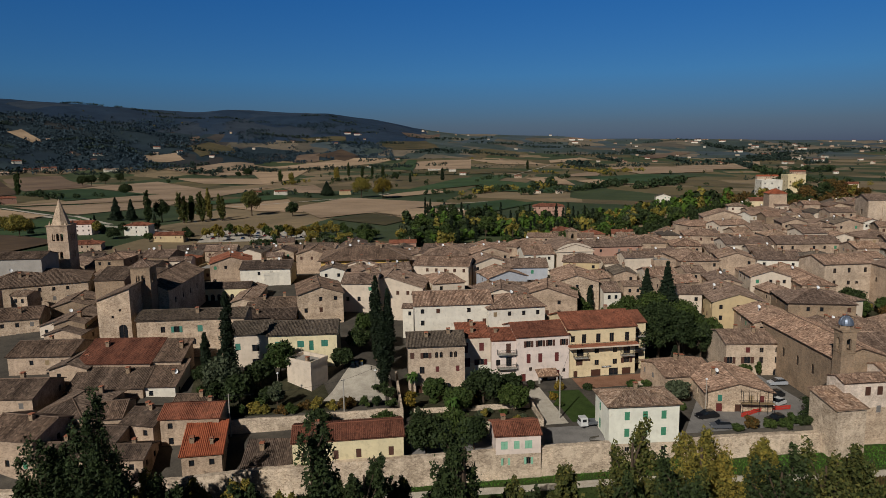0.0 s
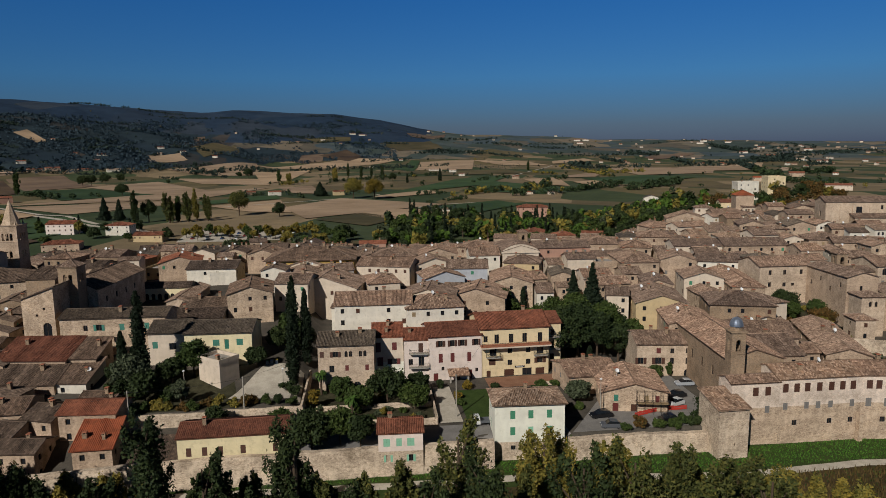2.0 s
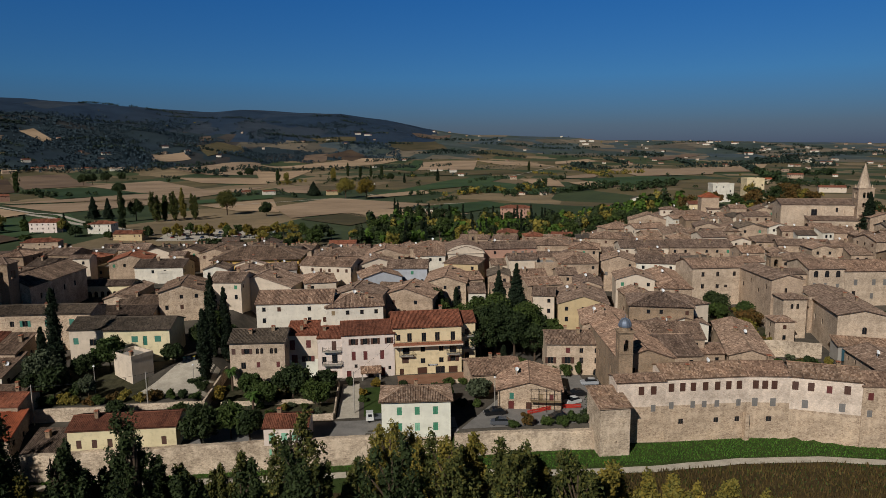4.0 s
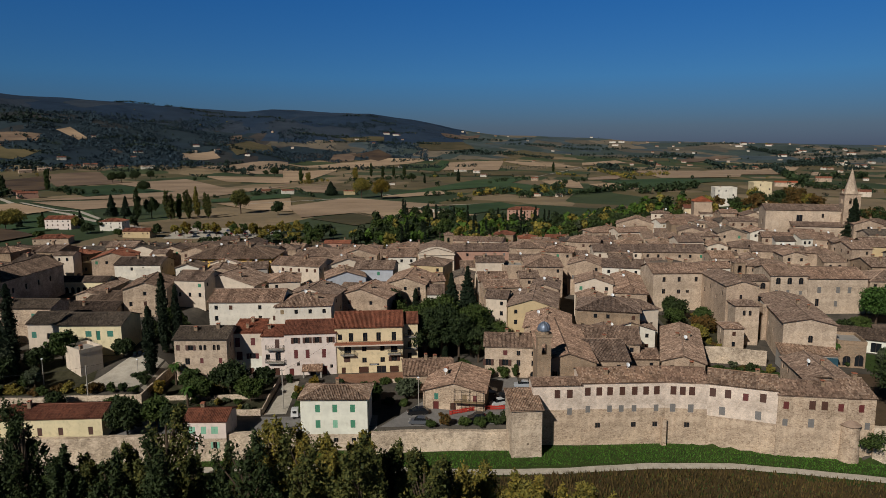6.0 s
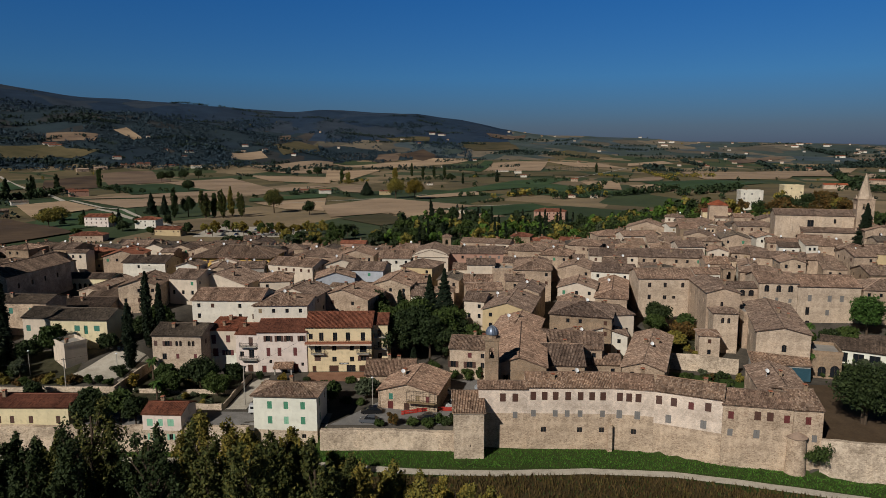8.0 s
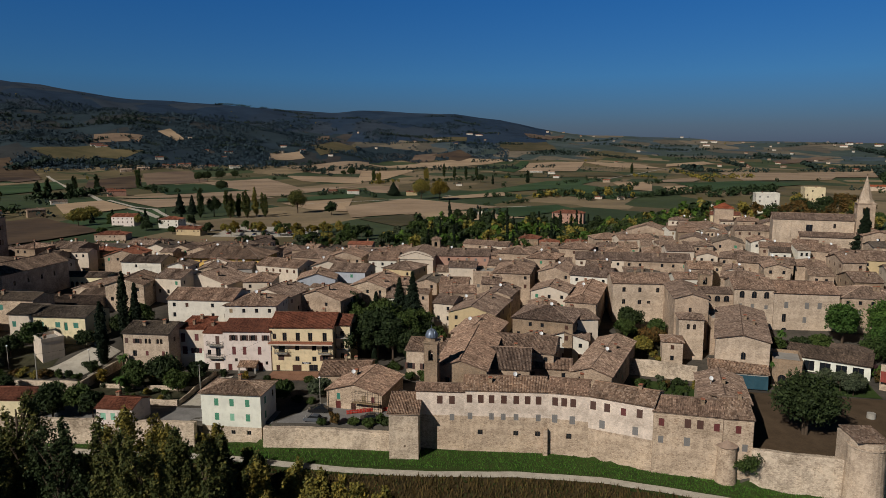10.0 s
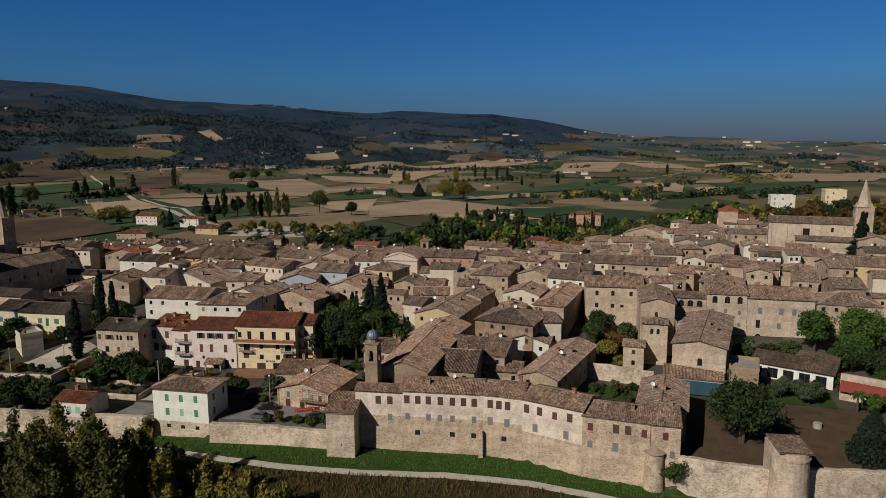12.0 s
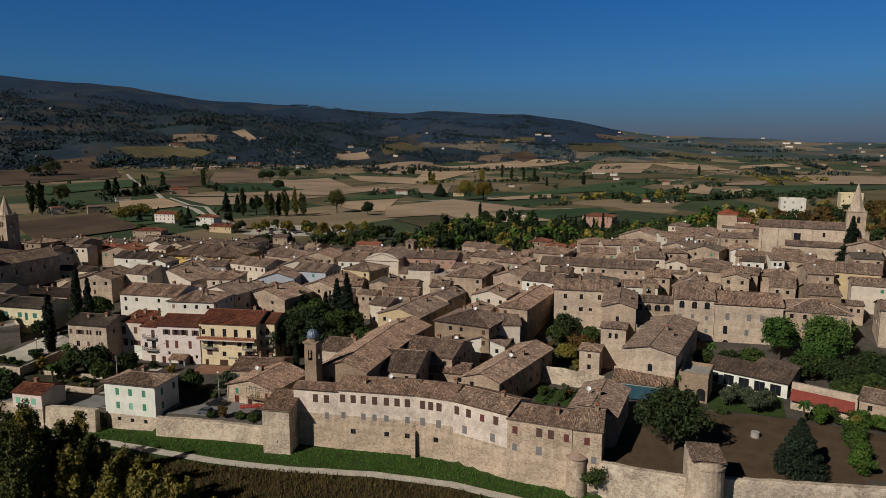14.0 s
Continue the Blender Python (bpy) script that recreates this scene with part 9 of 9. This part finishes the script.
# ---- vehicles ----
TYRE = plain("black_rubber", "1a1a1a", 0.9)
def car(x, y, yaw, paint, label, long=4.1, wide=1.72, tall=1.48, z=None, far=False):
    ob = new("car")
    ob.matrix_world = pose(x, y, (gz(x, y) if z is None else z) + 0.06, 0, 0, yaw)
    def body(prof, y0, y1, inset, mat, name, parent=ob):
        g = Geo()
        n = len(prof)
        L = [(px, y0 + inset * (pz > 0.9), pz) for px, pz in prof]
        R = [(px, y1 - inset * (pz > 0.9), pz) for px, pz in prof]
        g.quad(*L[::-1])
        g.quad(*R)
        for i in range(n):
            j = (i + 1) % n
            g.quad(L[i], L[j], R[j], R[i])
        me = g.out(name, mat, parent)
        bv = me.modifiers.new("soft", "BEVEL")
        bv.width, bv.segments = 0.05, 2
        return me
    k = long / 4.1
    body([(0.0, 0.3), (0.02, 0.62), (0.3, 0.78), (1.05, 0.9), (3.7 * k, 0.95), (4.08 * k, 0.85), (4.1 * k, 0.32), (3.9 * k, 0.22), (0.2, 0.22)], 0, wide, 0, paint, "body")
    body([(1.0 * k, 0.9), (1.65 * k, tall - 0.04), (2.1 * k, tall), (3.2 * k, tall - 0.03), (3.85 * k, 0.94)], 0.06, wide - 0.06, 0.14, GLASS, "glazing")
    body([(1.62 * k, tall - 0.05), (2.1 * k, tall + 0.02), (3.2 * k, tall - 0.01), (3.35 * k, tall - 0.1)], 0.18, wide - 0.18, 0.0, paint, "roof")
    for wx in (0.75 * k, 3.25 * k):
        for wy_ in (0.02, wide - 0.2):
            g = Geo()
            g.tube((wx, wy_, 0.3), (wx, wy_ + 0.18, 0.3), 0.31, 0.31, 14)
            wh = g.out("wheel", TYRE, ob)
            if far:
                continue
            q = Geo()
            q.tube((wx, wy_ - 0.012, 0.3), (wx, wy_ + 0.19, 0.3), 0.18, 0.18, 10)
            q.out("rim", plain("alloy", "a0a4a8", 0.35, 0.8, 0.02) if "alloy" not in CACHE else CACHE["alloy"], wh)
    for wy_ in () if far else (0.2, wide - 0.4):
        g = Geo()
        g.box(-0.015, wy_, 0.58, 0.06, wy_ + 0.2, 0.7)
        g.out("headlight", WHITE, ob)
        g = Geo()
        g.box(long - 0.06, wy_, 0.68, long + 0.012, wy_ + 0.2, 0.82)
        g.out("tail_light", SHUT["red"], ob)
    return tagged(ob, label, "car", "parked cars")


CACHE["alloy"] = plain("alloy_rim", "a0a4a8", 0.35, 0.8, 0.02)
def paint(name, hx):
    m = Mat(name)
    mat = m.done(lin(hx), 0.35, 0.1, 0.5)
    m.b.inputs["Coat Weight"].default_value = 0.6
    return mat


SILVER, PWHITE, PBLACK, PGREY, PRED, PBLUE = paint("silver_paint", "9ea2a6"), paint("white_paint", "c8c8c4"), paint("black_paint", "141518"), paint("grey_paint", "55585c"), paint("red_paint", "7a1c18"), paint("blue_paint", "24406a")
car(91.2, 133.6, -6, SILVER, "silver hatchback parked before the stone house")
car(87.0, 131.6, 168, PWHITE, "white estate car parked before the stone house", 4.4)
car(86.0, 126.4, 8, PBLACK, "black saloon parked beside the cottage", 4.4)
car(84.6, 121.8, 22, PWHITE, "small white car parked by the red mesh fence", 3.7)
car(66.2, 118.6, 4, PBLACK, "black estate car parked in the lane", 4.5)
car(66.4, 114.0, -10, PGREY, "grey car parked behind the town wall")
car(78.6, 114.4, 8, PBLACK, "black car parked behind the hedge")
car(75.2, 128.6, 60, PGREY, "grey car beside the cottage")
tk = new("pickup_truck")
tk.matrix_world = pose(42.0, 118.6, gz(42, 118.6) + 0.06, 0, 0, 2)
g = Geo()
g.box(0, 0, 0.4, 1.6, 1.8, 2.0, 0, 0.12)
g.out("cab", PWHITE, tk)
g = Geo()
g.box(0.02, 0.2, 1.2, 0.3, 1.6, 1.75)
g.box(0.45, -0.01, 1.2, 1.2, 0.3, 1.72)
g.out("windscreen", GLASS, tk)
g = Geo()
g.box(1.7, 0, 0.6, 4.4, 1.8, 0.75)
g.box(1.7, 0, 0.75, 4.4, 0.06, 1.15)
g.box(1.7, 1.74, 0.75, 4.4, 1.8, 1.15)
g.box(4.34, 0.06, 0.75, 4.4, 1.74, 1.15)
g.out("load_bed", PGREY, tk)
for wx in (0.7, 3.6):
    for wy_ in (0.0, 1.6):
        g = Geo()
        g.tube((wx, wy_, 0.3), (wx, wy_ + 0.2, 0.3), 0.32, 0.32, 12)
        g.out("wheel", TYRE, tk)
tagged(tk, "small white pickup truck with an open grey bed in the lane", "truck", "parked cars")

# ---- far car park, villas and farms ----
draped("far_car_park", [(-106, 474), (-26, 484), (-40, 540), (-112, 546)], GRAVEL, 0.12, "pale gravel car park behind the town", 10, category="car park")
rc = random.Random(3)
for k in range(22):
    car(-98 + k * 3.4, 488 + (k % 3) * 15, 80 + rc.uniform(-6, 6), rc.choice([SILVER, PWHITE, PBLACK, PGREY, PRED, PBLUE]), "car parked in the gravel car park behind the town", far=True)
house(-206, 512, -4, 20, 13, -3, 7.6, "x", "pink", "red", detail=1, rich=True, group=FARM, label="pale villa with a red roof among trees")
house(-162, 504, -4, 17, 12, -3, 6.4, "h", "white", "red", detail=1, rich=True, group=FARM, label="white two-storey villa with a hipped red roof")
house(-135, 477, -4, 20, 11, -4.1, 1.8, "x", "ochre", "red", detail=1, rich=True, group=FARM)
house(-180, 444, 8, 22, 12, -4.8, 1.3, "h", "stone", "red", detail=1, rich=True, group=FARM)
house(161, 590, -14, 28, 14, -6, 4.4, "h", "salmon", "red", detail=1, rich=True, group=FARM, label="long brick house with a red roof behind the town")
house(20, 378, -4, 15, 8, -6, 5.0, "x", "salmon", "red", detail=0, group=FARM)
house(268, 611, -16, 20, 11, -6, 1.0, "x", "white", "red", detail=0, group=FARM)
house(320, 680, -18, 15, 12, -6, 3.4, "y", "white", "grey", detail=0, group=FARM)
house(228, 362, -14, 15, 9, 8, 25.0, "x", "yellow", "red", detail=0, group=FARM, label="yellow house with a red roof beside the gate tower")
house(277, 428, -10, 14, 11, 14, 32.0, "flat", "white", "old", detail=0, rich=True, group=FARM, label="tall weathered white block on the wooded hill")
house(327, 472, -10, 13, 12, 14, 33.0, "flat", "yellow", "old", detail=0, rich=True, group=FARM, label="tall yellow castle block on the wooded hill")
fg = Geo()
for k in range(120):
    az, r = (rc.uniform(-44, 46), rc.uniform(2200, 4400)) if k < 50 else (rc.uniform(20, 46), rc.uniform(1500, 4400))
    x, y = 75 + r * math.sin(radians(az)), r * math.cos(radians(az))
    if not in_field(x, y) and (rise_of(x, y) < 0.75 or az > 4):
        FAR_FARMS.append((x, y, rc.uniform(9, 17), rc.uniform(7, 10), rc.uniform(4, 6.5), radians(rc.uniform(-25, 25)), rc.choice([0, 1, 1, 2, 2]), rc.choice([3, 3, 4])))
for x, y, w, d, h, a, wm_, rm_ in FAR_FARMS:
    if rise_of(x, y) > 0.5 and x < 75:  # the wooded ridge carries no houses
        continue
    b, c_, s_ = gz(x, y) - 1.5, math.cos(a), math.sin(a)
    h += 1.5
    def P(u, v, z):
        return (x + c_ * u - s_ * v, y + s_ * u + c_ * v, b + z)
    for u0, v0, u1, v1 in ((0, 0, w, 0), (w, 0, w, d), (w, d, 0, d), (0, d, 0, 0)):
        fg.quad(P(u0, v0, 0), P(u1, v1, 0), P(u1, v1, h), P(u0, v0, h), mat=wm_)
    for u in (0, w):
        fg.quad(P(u, 0, h), P(u, d, h), P(u, d / 2, h + d * 0.17), mat=wm_)
    for v0, s2_ in ((-0.5, 1), (d + 0.5, -1)):
        e0 = h - 0.17
        q = [P(-0.5, v0, e0), P(w + 0.5, v0, e0), P(w + 0.5, d / 2, h + d * 0.17), P(-0.5, d / 2, h + d * 0.17)]
        fg.quad(*q, mat=rm_)
        fg.quad(*[(p[0], p[1], p[2] + 0.25) for p in q], mat=rm_)
    for i in range(int(w / 3.2)):
        u = (i + 0.5) * w / int(w / 3.2)
        fg.quad(P(u - 0.5, -0.06, h - 2.2), P(u + 0.5, -0.06, h - 2.2), P(u + 0.5, -0.06, h - 0.9), P(u - 0.5, -0.06, h - 0.9), mat=5)
tagged(fg.out("distant_farm_houses", [WALLS["white"], WALLS["cream"], WALLS["stone"], ROOFS["red"], ROOFS["old"], GLASS]), "small farm houses with tiled roofs scattered over the plain", "farm houses", "", "stuff")

for road_pts, wide_ in (([(-946, 1519), (-640, 1128), (-500, 960), (-389, 810), (-268, 683), (-183, 568), (-116, 498)], 7), ([(-406, 850), (-309, 739), (-274, 716), (-209, 619)], 5), ([(2, 877), (62, 797), (117, 752), (169, 772), (184, 787)], 4),
                        ([(62, 797), (88, 747), (84, 716), (112, 690), (136, 650)], 3.5), ([(37, 928), (121, 1036), (211, 1197), (353, 1463), (653, 2181)], 5), ([(-135, 784), (1, 880)], 4)):
    strip("farm_road", road_pts, wide_, GRAVEL, 0.75, "pale gravel farm road across the fields", "road")

# ---- poles, wires, bins ----
def pole(x, y, h, lamp=False):
    ob = new("street_lamp" if lamp else "utility_pole")
    ob.matrix_world = pose(x, y, gz(x, y))
    g = Geo()
    g.tube((0, 0, -0.2), (0, 0, h), 0.1 if lamp else 0.14, 0.06 if lamp else 0.1, 8)
    g.out("pole", CONCRETE, ob)
    if lamp:
        q = Geo()
        q.ring(0, 0, h, 0.12, h + 0.12, 0.3, 10)
        q.ring(0, 0, h + 0.12, 0.3, h + 0.35, 0.08, 10)
        q.out("lamp_head", WHITE, ob)
    else:
        q = Geo()
        q.tube((-0.5, 0, h - 0.3), (0.5, 0, h - 0.3), 0.04, 0.04, 6)
        q.out("cross_arm", IRON, ob)
    return tagged(ob, "slim street lamp on a pale post" if lamp else "weathered concrete utility pole", "street lamp" if lamp else "pole", "poles")


pole(-24.5, 126.5, 8.5)
pole(-3, 128.6, 7.0)
pole(39.6, 124.2, 9.0)
pole(68.6, 120.6, 7.5, True)
pole(-16.5, 137, 6.0, True)
pole(3.6, 139.5, 4.5, True)
def wire(a, b, sag):
    g = Geo()
    a, b = Vector(a), Vector(b)
    pts = [a.lerp(b, i / 14) - Vector((0, 0, sag * 4 * (i / 14) * (1 - i / 14))) for i in range(15)]
    for p, q in zip(pts, pts[1:]):
        g.tube(p, q, 0.022, 0.022, 4)
    return tagged(g.out("cable", IRON), "thin black overhead cable between poles", "cable", "cables")


wire((-24.5, 126.5, 12.2), (-3, 128.6, 13.2), 0.5)
wire((-24.5, 126.5, 12.0), (-44, 128, 9.6), 0.6)
wire((-3, 128.6, 13.2), (11, 143, 14), 0.4)
wire((39.6, 124.2, 12.8), (50, 147, 14), 0.5)
BINC = plain("blue_grey_bin_plastic", "3a4652", 0.6)
for k, x in enumerate((-1.2, -0.2, 0.8)):
    ob = new("wheelie_bin")
    ob.matrix_world = pose(x, 150.6 + 0.3 * k, gz(x, 150.6) + 0.05)
    g = Geo()
    g.box(-0.32, -0.35, 0.05, 0.32, 0.35, 1.0)
    g.out("body", BINC, ob)
    g = Geo()
    g.box(-0.35, -0.39, 1.0, 0.35, 0.38, 1.08)
    g.out("lid", [SHUT["green"], plain("blue_lid", "2a4a80", 0.6), plain("yellow_lid", "b09830", 0.6)][k], ob)
    tagged(ob, "plastic wheelie bin with a coloured lid beside the hedge", "bin", "wheelie bins")
